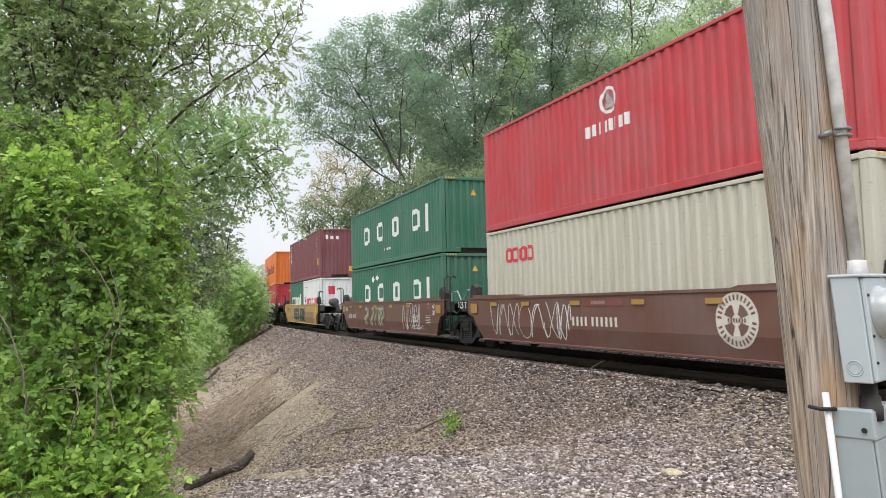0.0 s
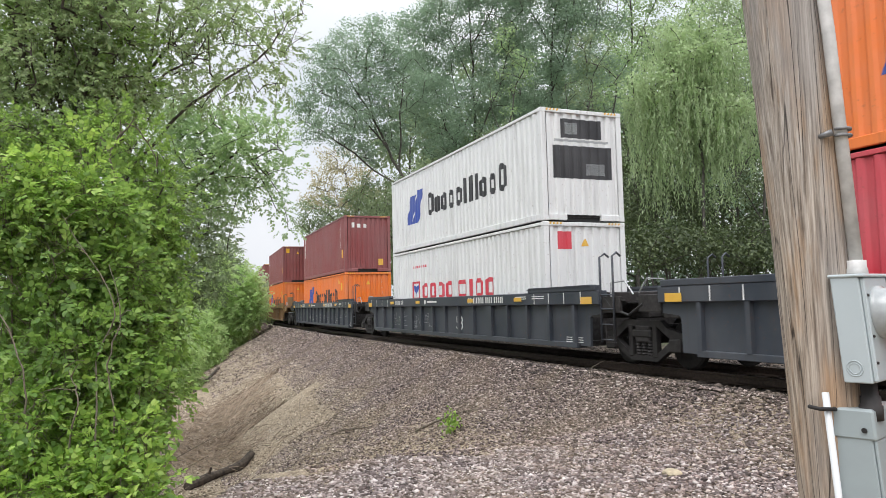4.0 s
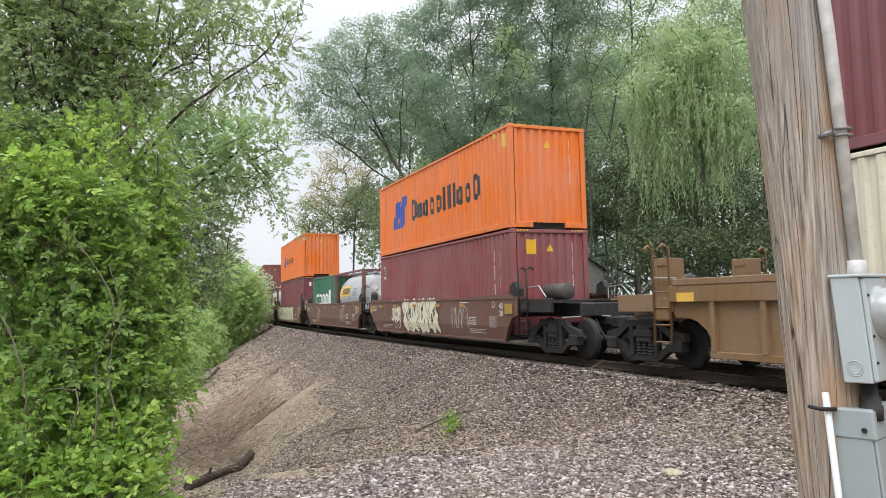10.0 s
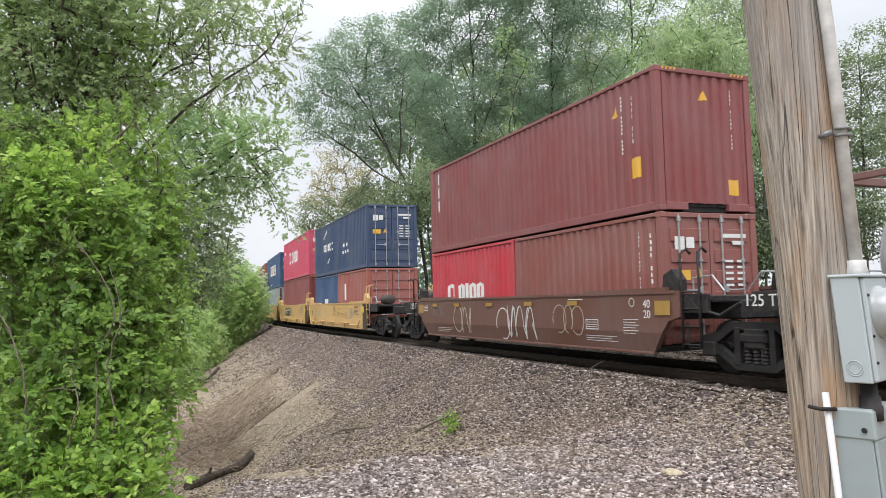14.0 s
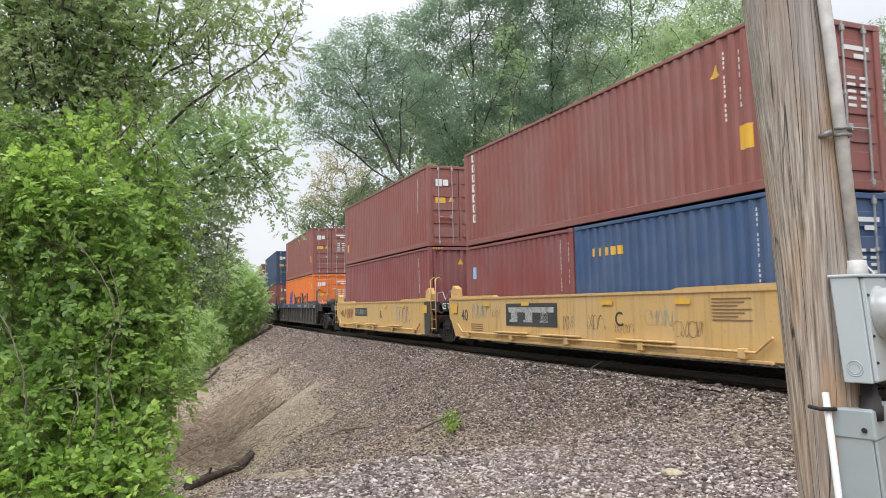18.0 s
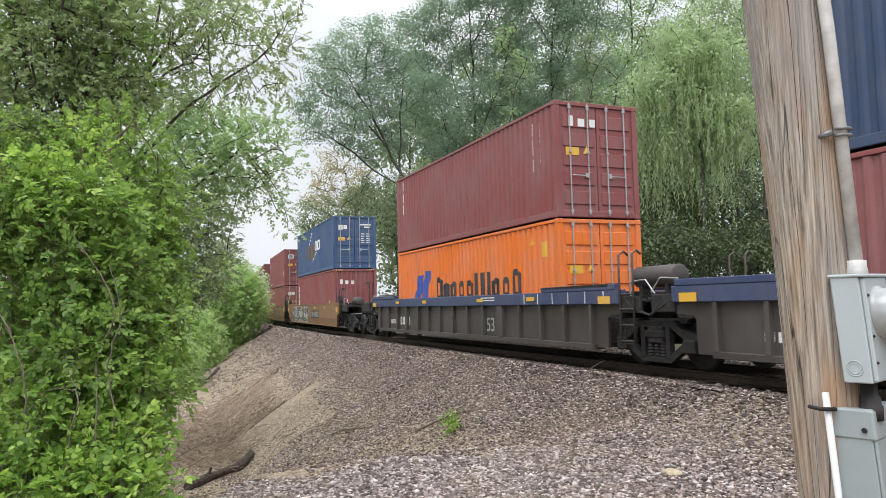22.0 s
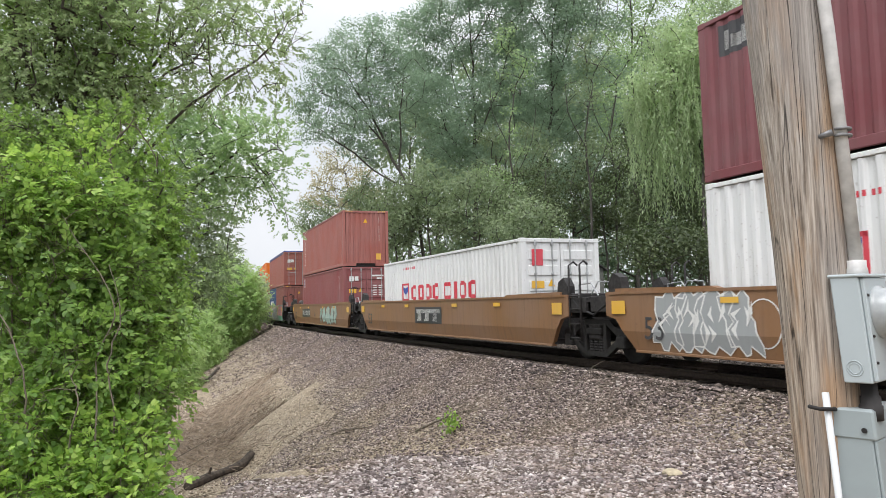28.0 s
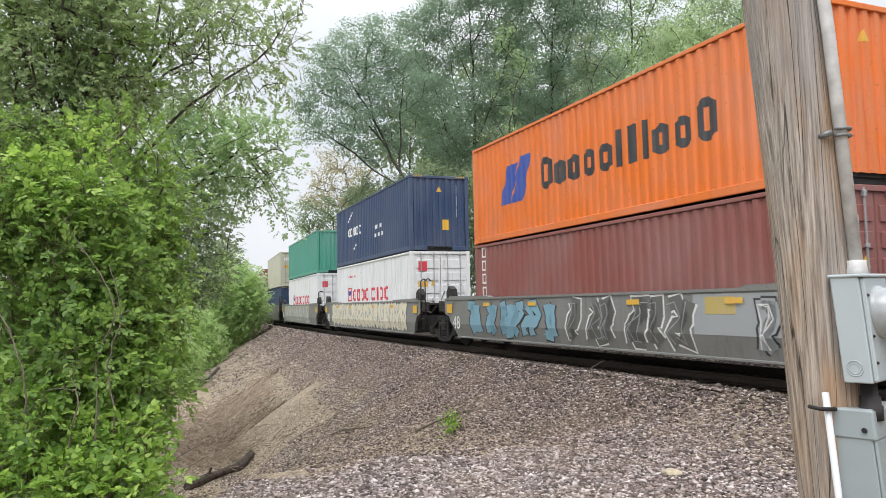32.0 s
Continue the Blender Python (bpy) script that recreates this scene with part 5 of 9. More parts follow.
crown_tree("gully_tree", "tree reaching a long bare bough over the slope", (-5.98, 12.5), [(0, 0, 0), (0.19, -0.0, 5.39), (0.62, 0.0, 6.55), (1.55, 0.0, 7.56), (2.29, 0.0, 8.09), (2.98, 0.0, 8.52), (3.29, 0.0, 8.97)], [(3.34, 0.0, 9.07, 0.43, 0.37, 0.31), (2.98, 0.0, 8.42, 0.39, 0.33, 0.21), (2.6, 0.0, 9.19, 0.4, 0.34, 0.29), (2.44, 0.0, 8.09, 0.48, 0.41, 0.25), (3.54, 0.0, 9.42, 0.31, 0.26, 0.25), (3.08, 0.0, 7.87, 0.35, 0.29, 0.13), (2.0, 0.0, 7.85, 0.43, 0.37, 0.24), (2.69, 0.0, 8.74, 0.29, 0.25, 0.24), (1.8, 0.0, 8.91, 0.58, 0.49, 0.39)], 95, 0.32, 0.068, 8, LEAF_OLD, 107, tip=0.0055, spray=8, flat=0.5, wide=0.36, rise=0.2)
crown_tree("gully_tree", "soft green tree rounding over the gully", (-7.92, 18.0), [(0, 0, 0), (0.28, 0.0, 5.91), (1.19, 0.0, 7.42), (2.17, 0.0, 8.24), (3.02, 0.0, 8.92)], [(2.95, 0.0, 9.14, 0.86, 0.73, 0.69), (3.7, 0.0, 9.26, 0.47, 0.4, 0.56), (3.43, 0.0, 8.34, 0.61, 0.52, 0.44), (2.1, 0.0, 8.52, 0.83, 0.71, 0.83), (2.52, 0.0, 7.66, 0.53, 0.45, 0.49), (1.47, 0.0, 9.54, 0.69, 0.59, 0.69), (4.09, 0.0, 7.12, 0.17, 0.14, 0.36), (3.82, 0.0, 7.62, 0.19, 0.17, 0.25)], 214, 0.46, 0.1, 22, LEAF_SOFT, 103, tip=0.008, spray=6, flat=0.55, wide=0.34, rise=0.3, limbs=[[(3.02, 0.0, 8.9), (3.68, 0.0, 8.08), (3.98, 0.0, 7.59), (4.14, 0.0, 6.84)], [(3.02, 0.0, 8.9), (3.57, 0.0, 7.91), (3.84, 0.0, 7.31)]])
crown_tree("gully_tree", "dense mid green tree on the far bank of the gully", (-9.68, 22.0), [(0, 0, 0), (0.34, 0.0, 4.85), (1.45, 0.0, 6.86)], [(1.79, 0.0, 7.2, 1.19, 1.01, 1.27), (2.72, 0.0, 6.65, 0.61, 0.52, 0.76), (1.27, 0.0, 5.5, 1.02, 0.87, 1.19), (2.21, 0.0, 5.65, 0.71, 0.61, 0.76), (0.59, 0.0, 8.26, 1.02, 0.87, 1.02)], 190, 0.52, 0.11, 24, LEAF_MID, 104, tip=0.009, spray=6, wide=0.34)
crown_tree("gully_tree", "leafy mid green young tree crowding the gully", (-4.87, 10.6), [(0, 0, 0), (0.08, 0.0, 4.25), (0.2, 0.0, 5.4), (-0.0, 0.0, 6.24)], [(-1.17, 0.0, 6.48, 0.65, 0.56, 0.31), (-0.34, 0.0, 6.29, 0.57, 0.49, 0.33), (0.45, 0.0, 6.06, 0.45, 0.38, 0.45), (0.78, 0.0, 5.34, 0.34, 0.29, 0.49), (0.7, 0.0, 4.56, 0.34, 0.29, 0.53), (0.86, 0.0, 3.83, 0.25, 0.21, 0.49), (0.9, 0.0, 3.1, 0.18, 0.15, 0.37), (0.12, 0.0, 6.66, 0.37, 0.31, 0.29)], 140, 0.3, 0.072, 11, LEAF_FRESH, 109, tip=0.005, spray=8, flat=0.6, wide=0.36, rise=0.3, limbs=[[(0.12, 0.0, 4.66), (0.57, 0.0, 5.39), (0.82, 0.0, 5.8)], [(0.2, 0.0, 5.24), (-0.58, 0.0, 6.09), (-1.09, 0.0, 6.61)], [(0.11, 0.0, 4.42), (0.66, 0.0, 4.56), (0.86, 0.0, 3.91)]])
# bushes on the bank of the gully
crown_tree("leafy_bush", "bright green leafy bush on the bank of the gully", (-4.58, 8.6), [(0, 0, 0), (0.02, 0.0, 4.8), (0.06, 0.0, 4.92)], [(0.06, 0.0, 4.92, 0.36, 0.31, 0.2), (-0.11, 0.0, 4.8, 0.2, 0.17, 0.12), (0.21, 0.0, 4.8, 0.18, 0.15, 0.12), (0.24, 0.0, 5.05, 0.11, 0.09, 0.07), (-0.13, 0.0, 5.08, 0.11, 0.09, 0.06)], 50, 0.23, 0.084, 10, LEAF_BRIGHT, 120, tip=0.0035, spray=8, category="bush", bark=TWIG, wide=0.4, rise=0.3, flat=0.8)
crown_tree("leafy_bush", "bright green leafy bush on the bank of the gully", (-4.85, 8.2), [(0, 0, 0), (0.03, 0.0, 4.52), (0.06, 0.0, 4.71)], [(0.06, 0.0, 4.71, 0.38, 0.32, 0.32), (-0.11, 0.0, 4.53, 0.21, 0.18, 0.19), (0.22, 0.0, 4.53, 0.19, 0.16, 0.19), (0.25, 0.0, 4.93, 0.11, 0.1, 0.11), (-0.13, 0.0, 4.96, 0.11, 0.1, 0.09)], 50, 0.23, 0.084, 10, LEAF_FRESH, 121, tip=0.0035, spray=8, category="bush", bark=TWIG, wide=0.4, rise=0.3, flat=0.8)
crown_tree("leafy_bush", "bright green leafy bush on the bank of the gully", (-4.83, 8.5), [(0, 0, 0), (0.03, 0.0, 5.21), (0.06, 0.0, 5.29)], [(0.06, 0.0, 5.29, 0.14, 0.12, 0.13), (-0.01, 0.0, 5.21, 0.08, 0.07, 0.08), (0.12, 0.0, 5.21, 0.07, 0.06, 0.08), (0.13, 0.0, 5.38, 0.04, 0.04, 0.05), (-0.02, 0.0, 5.39, 0.04, 0.04, 0.04)], 18, 0.23, 0.084, 10, LEAF_BRIGHT, 122, tip=0.0035, spray=8, category="bush", bark=TWIG, wide=0.4, rise=0.3, flat=0.8)
crown_tree("leafy_bush", "bright green leafy bush on the bank of the gully", (-4.4, 8.9), [(0, 0, 0), (0.03, 0.0, 5.13), (0.06, 0.0, 5.22)], [(0.06, 0.0, 5.22, 0.16, 0.14, 0.15), (-0.01, 0.0, 5.13, 0.09, 0.08, 0.09), (0.13, 0.0, 5.13, 0.08, 0.07, 0.09), (0.15, 0.0, 5.33, 0.05, 0.04, 0.05), (-0.02, 0.0, 5.34, 0.05, 0.04, 0.05)], 18, 0.23, 0.084, 10, LEAF_BRIGHT, 123, tip=0.0035, spray=8, category="bush", bark=TWIG, wide=0.4, rise=0.3, flat=0.8)
crown_tree("leafy_bush", "bright green leafy bush on the bank of the gully", (-4.1, 9.0), [(0, 0, 0), (0.03, 0.0, 4.56), (0.07, 0.0, 4.67)], [(0.07, 0.0, 4.67, 0.14, 0.12, 0.18), (0.0, 0.0, 4.56, 0.08, 0.06, 0.11), (0.12, 0.0, 4.57, 0.07, 0.06, 0.11), (0.14, 0.0, 4.8, 0.04, 0.04, 0.06), (-0.0, 0.0, 4.81, 0.04, 0.04, 0.05)], 18, 0.23, 0.084, 10, LEAF_FRESH, 124, tip=0.0035, spray=8, category="bush", bark=TWIG, wide=0.4, rise=0.3, flat=0.8)
crown_tree("leafy_bush", "bright green leafy bush on the bank of the gully", (-4.94, 8.2), [(0, 0, 0), (0.02, 0.0, 5.15), (0.05, 0.0, 5.25)], [(0.05, 0.0, 5.25, 0.14, 0.12, 0.16), (-0.01, 0.0, 5.15, 0.08, 0.07, 0.09), (0.11, 0.0, 5.16, 0.07, 0.06, 0.09), (0.12, 0.0, 5.36, 0.04, 0.04, 0.06), (-0.02, 0.0, 5.37, 0.04, 0.04, 0.05)], 18, 0.23, 0.084, 10, LEAF_BRIGHT, 125, tip=0.0035, spray=8, category="bush", bark=TWIG, wide=0.4, rise=0.3, flat=0.8)
crown_tree("leafy_bush", "bright green leafy bush on the bank of the gully", (-4.21, 8.8), [(0, 0, 0), (0.03, 0.0, 4.18), (0.06, 0.0, 4.39)], [(0.06, 0.0, 4.39, 0.31, 0.26, 0.34), (-0.07, -0.0, 4.18, 0.17, 0.14, 0.2), (0.19, -0.0, 4.19, 0.15, 0.13, 0.2), (0.22, 0.0, 4.62, 0.09, 0.08, 0.12), (-0.09, 0.0, 4.65, 0.09, 0.08, 0.1)], 50, 0.23, 0.084, 10, LEAF_FRESH, 126, tip=0.0035, spray=8, category="bush", bark=TWIG, wide=0.4, rise=0.3, flat=0.8)
crown_tree("leafy_bush", "bright green leafy bush on the bank of the gully", (-4.01, 8.8), [(0, 0, 0), (0.04, 0.0, 3.37), (0.07, 0.0, 3.61)], [(0.07, 0.0, 3.61, 0.34, 0.29, 0.41), (-0.08, 0.0, 3.37, 0.19, 0.16, 0.24), (0.21, 0.0, 3.38, 0.17, 0.14, 0.24), (0.24, 0.0, 3.89, 0.1, 0.09, 0.14), (-0.1, 0.0, 3.92, 0.1, 0.09, 0.12)], 50, 0.23, 0.084, 10, LEAF_FRESH, 127, tip=0.0035, spray=8, category="bush", bark=TWIG, wide=0.4, rise=0.3, flat=0.8)
crown_tree("leafy_bush", "bright green leafy bush on the bank of the gully", (-4.52, 8.3), [(0, 0, 0), (0.04, 0.0, 3.45), (0.07, 0.0, 3.75)], [(0.07, 0.0, 3.75, 0.54, 0.46, 0.51), (-0.17, 0.0, 3.45, 0.3, 0.25, 0.31), (0.29, 0.0, 3.47, 0.27, 0.23, 0.31), (0.34, 0.0, 4.1, 0.16, 0.14, 0.18), (-0.21, 0.0, 4.15, 0.16, 0.14, 0.15)], 50, 0.23, 0.084, 10, LEAF_FRESH, 128, tip=0.0035, spray=8, category="bush", bark=TWIG, wide=0.4, rise=0.3, flat=0.8)
crown_tree("leafy_bush", "bright green leafy bush on the bank of the gully", (-3.83, 8.7), [(0, 0, 0), (0.04, 0.0, 2.5), (0.07, 0.0, 2.75)], [(0.07, 0.0, 2.75, 0.34, 0.29, 0.44), (-0.08, 0.0, 2.5, 0.18, 0.16, 0.26), (0.2, 0.0, 2.51, 0.17, 0.14, 0.26), (0.24, 0.0, 3.05, 0.1, 0.09, 0.15), (-0.1, 0.0, 3.08, 0.1, 0.09, 0.13)], 50, 0.23, 0.084, 10, LEAF_FRESH, 129, tip=0.0035, spray=8, category="bush", bark=TWIG, wide=0.4, rise=0.3, flat=0.8)
crown_tree("leafy_bush", "bright green leafy bush on the bank of the gully", (-4.16, 8.1), [(0, 0, 0), (0.04, 0.0, 2.35), (0.07, 0.0, 2.64)], [(0.07, 0.0, 2.64, 0.53, 0.45, 0.5), (-0.16, 0.0, 2.36, 0.29, 0.25, 0.3), (0.28, 0.0, 2.37, 0.27, 0.23, 0.3), (0.33, 0.0, 2.98, 0.16, 0.14, 0.17), (-0.2, 0.0, 3.02, 0.16, 0.14, 0.15)], 50, 0.23, 0.084, 10, LEAF_FRESH, 130, tip=0.0035, spray=8, category="bush", bark=TWIG, wide=0.4, rise=0.3, flat=0.8)
crown_tree("leafy_bush", "bright green leafy bush on the bank of the gully", (-3.52, 8.3), [(0, 0, 0), (0.03, 0.0, 1.51), (0.06, 0.0, 1.74)], [(0.06, 0.0, 1.74, 0.27, 0.23, 0.38), (-0.06, 0.0, 1.52, 0.15, 0.13, 0.23), (0.17, 0.0, 1.53, 0.13, 0.11, 0.23), (0.19, 0.0, 2.0, 0.08, 0.07, 0.13), (-0.07, 0.0, 2.02, 0.08, 0.07, 0.12)], 50, 0.23, 0.084, 10, LEAF_FRESH, 131, tip=0.0035, spray=8, category="bush", bark=TWIG, wide=0.4, rise=0.3, flat=0.8)
crown_tree("leafy_bush", "bright green leafy bush on the bank of the gully", (-4.37, 7.7), [(0, 0, 0), (0.05, 0.0, 1.82), (0.08, 0.0, 2.09)], [(0.08, 0.0, 2.09, 0.5, 0.43, 0.47), (-0.14, 0.0, 1.82, 0.28, 0.24, 0.28), (0.28, 0.0, 1.83, 0.25, 0.21, 0.28), (0.32, 0.0, 2.41, 0.15, 0.13, 0.17), (-0.18, 0.0, 2.45, 0.15, 0.13, 0.14)], 50, 0.23, 0.084, 10, LEAF_BRIGHT, 132, tip=0.0035, spray=8, category="bush", bark=TWIG, wide=0.4, rise=0.3, flat=0.8)
crown_tree("leafy_bush", "bright green leafy bush on the bank of the gully", (-3.67, 7.8), [(0, 0, 0), (0.04, 0.0, 1.22), (0.07, 0.0, 1.41)], [(0.07, 0.0, 1.41, 0.42, 0.36, 0.33), (-0.12, 0.0, 1.22, 0.23, 0.2, 0.2), (0.23, 0.0, 1.23, 0.21, 0.18, 0.2), (0.27, 0.0, 1.63, 0.13, 0.11, 0.12), (-0.14, 0.0, 1.66, 0.13, 0.11, 0.1)], 50, 0.23, 0.084, 10, LEAF_BRIGHT, 133, tip=0.0035, spray=8, category="bush", bark=TWIG, wide=0.4, rise=0.3, flat=0.8)
crown_tree("leafy_bush", "bright green leafy bush on the bank of the gully", (-3.44, 8.7), [(0, 0, 0), (0.03, 0.0, 1.7), (0.07, 0.0, 1.85)], [(0.07, 0.0, 1.85, 0.13, 0.11, 0.27), (0.01, 0.0, 1.7, 0.07, 0.06, 0.16), (0.12, 0.0, 1.71, 0.07, 0.06, 0.16), (0.13, 0.0, 2.04, 0.04, 0.03, 0.09), (0.0, 0.0, 2.05, 0.04, 0.03, 0.08)], 18, 0.23, 0.084, 10, LEAF_FRESH, 134, tip=0.0035, spray=8, category="bush", bark=TWIG, wide=0.4, rise=0.3, flat=0.8)
crown_tree("leafy_bush", "bright green leafy bush on the bank of the gully", (-4.15, 7.3), [(0, 0, 0), (0.06, 0.0, 1.25), (0.09, 0.0, 1.41)], [(0.09, 0.0, 1.41, 0.48, 0.41, 0.28), (-0.12, 0.0, 1.25, 0.26, 0.22, 0.17), (0.28, 0.0, 1.25, 0.24, 0.2, 0.17), (0.32, 0.0, 1.59, 0.14, 0.12, 0.1), (-0.15, 0.0, 1.62, 0.14, 0.12, 0.08)], 50, 0.23, 0.084, 10, LEAF_BRIGHT, 135, tip=0.0035, spray=8, category="bush", bark=TWIG, wide=0.4, rise=0.3, flat=0.8)
crown_tree("leafy_bush", "bright green leafy bush on the bank of the gully", (-3.46, 7.4), [(0, 0, 0), (0.04, 0.0, 0.79), (0.07, 0.0, 0.9)], [(0.07, 0.0, 0.9, 0.43, 0.36, 0.2), (-0.12, 0.0, 0.79, 0.24, 0.2, 0.12), (0.24, 0.0, 0.79, 0.21, 0.18, 0.12), (0.28, 0.0, 1.03, 0.13, 0.11, 0.07), (-0.14, 0.0, 1.05, 0.13, 0.11, 0.06)], 50, 0.23, 0.084, 10, LEAF_BRIGHT, 136, tip=0.0035, spray=8, category="bush", bark=TWIG, wide=0.4, rise=0.3, flat=0.8)
crown_tree("leafy_bush", "mid green leafy bush in the shade of the gully", (-5.5, 9.3), [(0, 0, 0), (0.06, 0.0, 3.12), (0.09, 0.0, 3.63)], [(0.09, 0.0, 3.63, 0.57, 0.49, 0.86), (-0.16, 0.0, 3.13, 0.32, 0.27, 0.52), (0.32, 0.0, 3.15, 0.29, 0.24, 0.52), (0.37, 0.0, 4.22, 0.17, 0.15, 0.3), (-0.21, 0.0, 4.28, 0.17, 0.15, 0.26)], 50, 0.23, 0.084, 10, LEAF_FRESH, 137, tip=0.0035, spray=8, category="bush", bark=TWIG, wide=0.4, rise=0.3, flat=0.8)
crown_tree("leafy_bush", "mid green leafy bush in the shade of the gully", (-4.67, 9.6), [(0, 0, 0), (0.04, 0.0, 3.3), (0.08, 0.0, 3.65)], [(0.08, 0.0, 3.65, 0.52, 0.44, 0.59), (-0.15, 0.0, 3.31, 0.28, 0.24, 0.36), (0.29, 0.0, 3.32, 0.26, 0.22, 0.36), (0.34, 0.0, 4.06, 0.16, 0.13, 0.21), (-0.18, 0.0, 4.1, 0.16, 0.13, 0.18)], 50, 0.23, 0.084, 10, LEAF_FRESH, 138, tip=0.0035, spray=8, category="bush", bark=TWIG, wide=0.4, rise=0.3, flat=0.8)
crown_tree("leafy_bush", "mid green leafy bush in the shade of the gully", (-4.42, 10.5), [(0, 0, 0), (0.04, 0.0, 4.65), (0.08, 0.0, 4.99)], [(0.08, 0.0, 4.99, 0.34, 0.29, 0.57), (-0.07, 0.0, 4.65, 0.19, 0.16, 0.34), (0.22, 0.0, 4.67, 0.17, 0.14, 0.34), (0.25, 0.0, 5.38, 0.1, 0.09, 0.2), (-0.09, 0.0, 5.42, 0.1, 0.09, 0.17)], 50, 0.23, 0.084, 10, LEAF_FRESH, 139, tip=0.0035, spray=8, category="bush", bark=TWIG, wide=0.4, rise=0.3, flat=0.8)
crown_tree("leafy_bush", "mid green leafy bush in the shade of the gully", (-4.46, 11.0), [(0, 0, 0), (0.04, 0.0, 3.67), (0.09, 0.0, 4.07)], [(0.09, 0.0, 4.07, 0.31, 0.26, 0.68), (-0.05, 0.0, 3.68, 0.17, 0.14, 0.41), (0.21, 0.0, 3.7, 0.15, 0.13, 0.41), (0.24, 0.0, 4.54, 0.09, 0.08, 0.24), (-0.07, 0.0, 4.59, 0.09, 0.08, 0.2)], 50, 0.23, 0.084, 10, LEAF_FRESH, 140, tip=0.0035, spray=8, category="bush", bark=TWIG, wide=0.4, rise=0.3, flat=0.8)
# the hedge along the foot of the slope, its hazy brightness put into the leaf colour
crown_tree("hedge_bush", "light green hedge bush at the foot of the slope", (-15.2, 58.5), [(0, 0, 0), (-0.0, 0.0, 2.22), (0.14, 0.0, 2.95)], [(0.14, 0.0, 2.95, 0.63, 0.54, 1.17), (-0.18, 0.0, 2.3, 0.57, 0.48, 0.81), (0.19, 0.0, 1.92, 0.51, 0.43, 0.51), (-0.04, 0.0, 3.75, 0.38, 0.32, 0.66)], 90, 0.63, 0.206, 20, LEAF_HEDGE_HAZED, 140, tip=0.008, spray=6, category="bush", wide=0.34, flat=0.8)
crown_tree("hedge_bush", "light green hedge bush at the foot of the slope", (-16.1, 58.5), [(0, 0, 0), (-0.01, 0.0, 2.52), (0.14, 0.0, 3.86)], [(0.14, 0.0, 3.86, 0.99, 0.84, 2.16), (-0.36, 0.0, 2.67, 0.89, 0.76, 1.49), (0.22, 0.0, 1.98, 0.79, 0.67, 0.95), (-0.14, 0.0, 5.36, 0.6, 0.51, 1.22)], 90, 0.63, 0.206, 20, LEAF_HEDGE_HAZED, 141, tip=0.008, spray=6, category="bush", wide=0.34, flat=0.8)
crown_tree("hedge_bush", "light green hedge bush at the foot of the slope", (-17.19, 58.5), [(0, 0, 0), (-0.0, 0.0, 1.79), (0.14, 0.0, 3.09)], [(0.14, 0.0, 3.09, 1.17, 1.0, 2.09), (-0.45, 0.0, 1.94, 1.06, 0.9, 1.44), (0.24, 0.0, 1.27, 0.94, 0.8, 0.92), (-0.2, 0.0, 4.53, 0.7, 0.6, 1.18)], 90, 0.63, 0.206, 20, LEAF_HEDGE_HAZED, 142, tip=0.008, spray=6, category="bush", wide=0.34, flat=0.8)
crown_tree("hedge_bush", "light green hedge bush at the foot of the slope", (-18.02, 57.7), [(0, 0, 0), (-0.01, 0.0, 1.92), (0.14, 0.0, 3.79)], [(0.14, 0.0, 3.79, 1.33, 1.13, 3.03), (-0.54, 0.0, 2.12, 1.2, 1.02, 2.08), (0.26, 0.0, 1.16, 1.07, 0.91, 1.32), (-0.25, 0.0, 5.87, 0.8, 0.68, 1.7)], 90, 0.62, 0.203, 20, LEAF_HEDGE_HAZED, 143, tip=0.008, spray=6, category="bush", wide=0.34, flat=0.8)
crown_tree("hedge_bush", "light green hedge bush at the foot of the slope", (-17.9, 53.6), [(0, 0, 0), (-0.0, 0.0, 1.1), (0.12, 0.0, 2.14)], [(0.12, 0.0, 2.14, 1.24, 1.05, 1.69), (-0.5, 0.0, 1.22, 1.12, 0.95, 1.16), (0.24, 0.0, 0.68, 0.99, 0.84, 0.74), (-0.24, 0.0, 3.3, 0.74, 0.63, 0.95)], 90, 0.58, 0.191, 20, LEAF_HEDGE_HAZED, 144, tip=0.008, spray=6, category="bush", wide=0.34, flat=0.8)
crown_tree("hedge_bush", "light green hedge bush at the foot of the slope", (-16.14, 44.8), [(0, 0, 0), (0.01, 0.0, 0.83), (0.11, 0.0, 1.59)], [(0.11, 0.0, 1.59, 1.04, 0.88, 1.24), (-0.4, 0.0, 0.92, 0.93, 0.79, 0.85), (0.21, 0.0, 0.52, 0.83, 0.7, 0.54), (-0.19, 0.0, 2.44, 0.62, 0.53, 0.7)], 90, 0.5, 0.164, 20, LEAF_HEDGE_HAZED, 145, tip=0.008, spray=6, category="bush", wide=0.34, flat=0.8)
crown_tree("hedge_bush", "light green hedge bush at the foot of the slope", (-18.6, 62), [(0, 0, 0), (0.01, 0.0, 3.07), (0.16, 0.0, 4.97)], [(0.16, 0.0, 4.97, 1.63, 1.38, 3.06), (-0.66, 0.0, 3.28, 1.46, 1.24, 2.1), (0.3, 0.0, 2.3, 1.3, 1.11, 1.34), (-0.31, 0.0, 7.09, 0.98, 0.83, 1.72)], 90, 0.66, 0.216, 20, LEAF_HEDGE_HAZED, 146, tip=0.008, spray=6, category="bush", wide=0.34, flat=0.8)
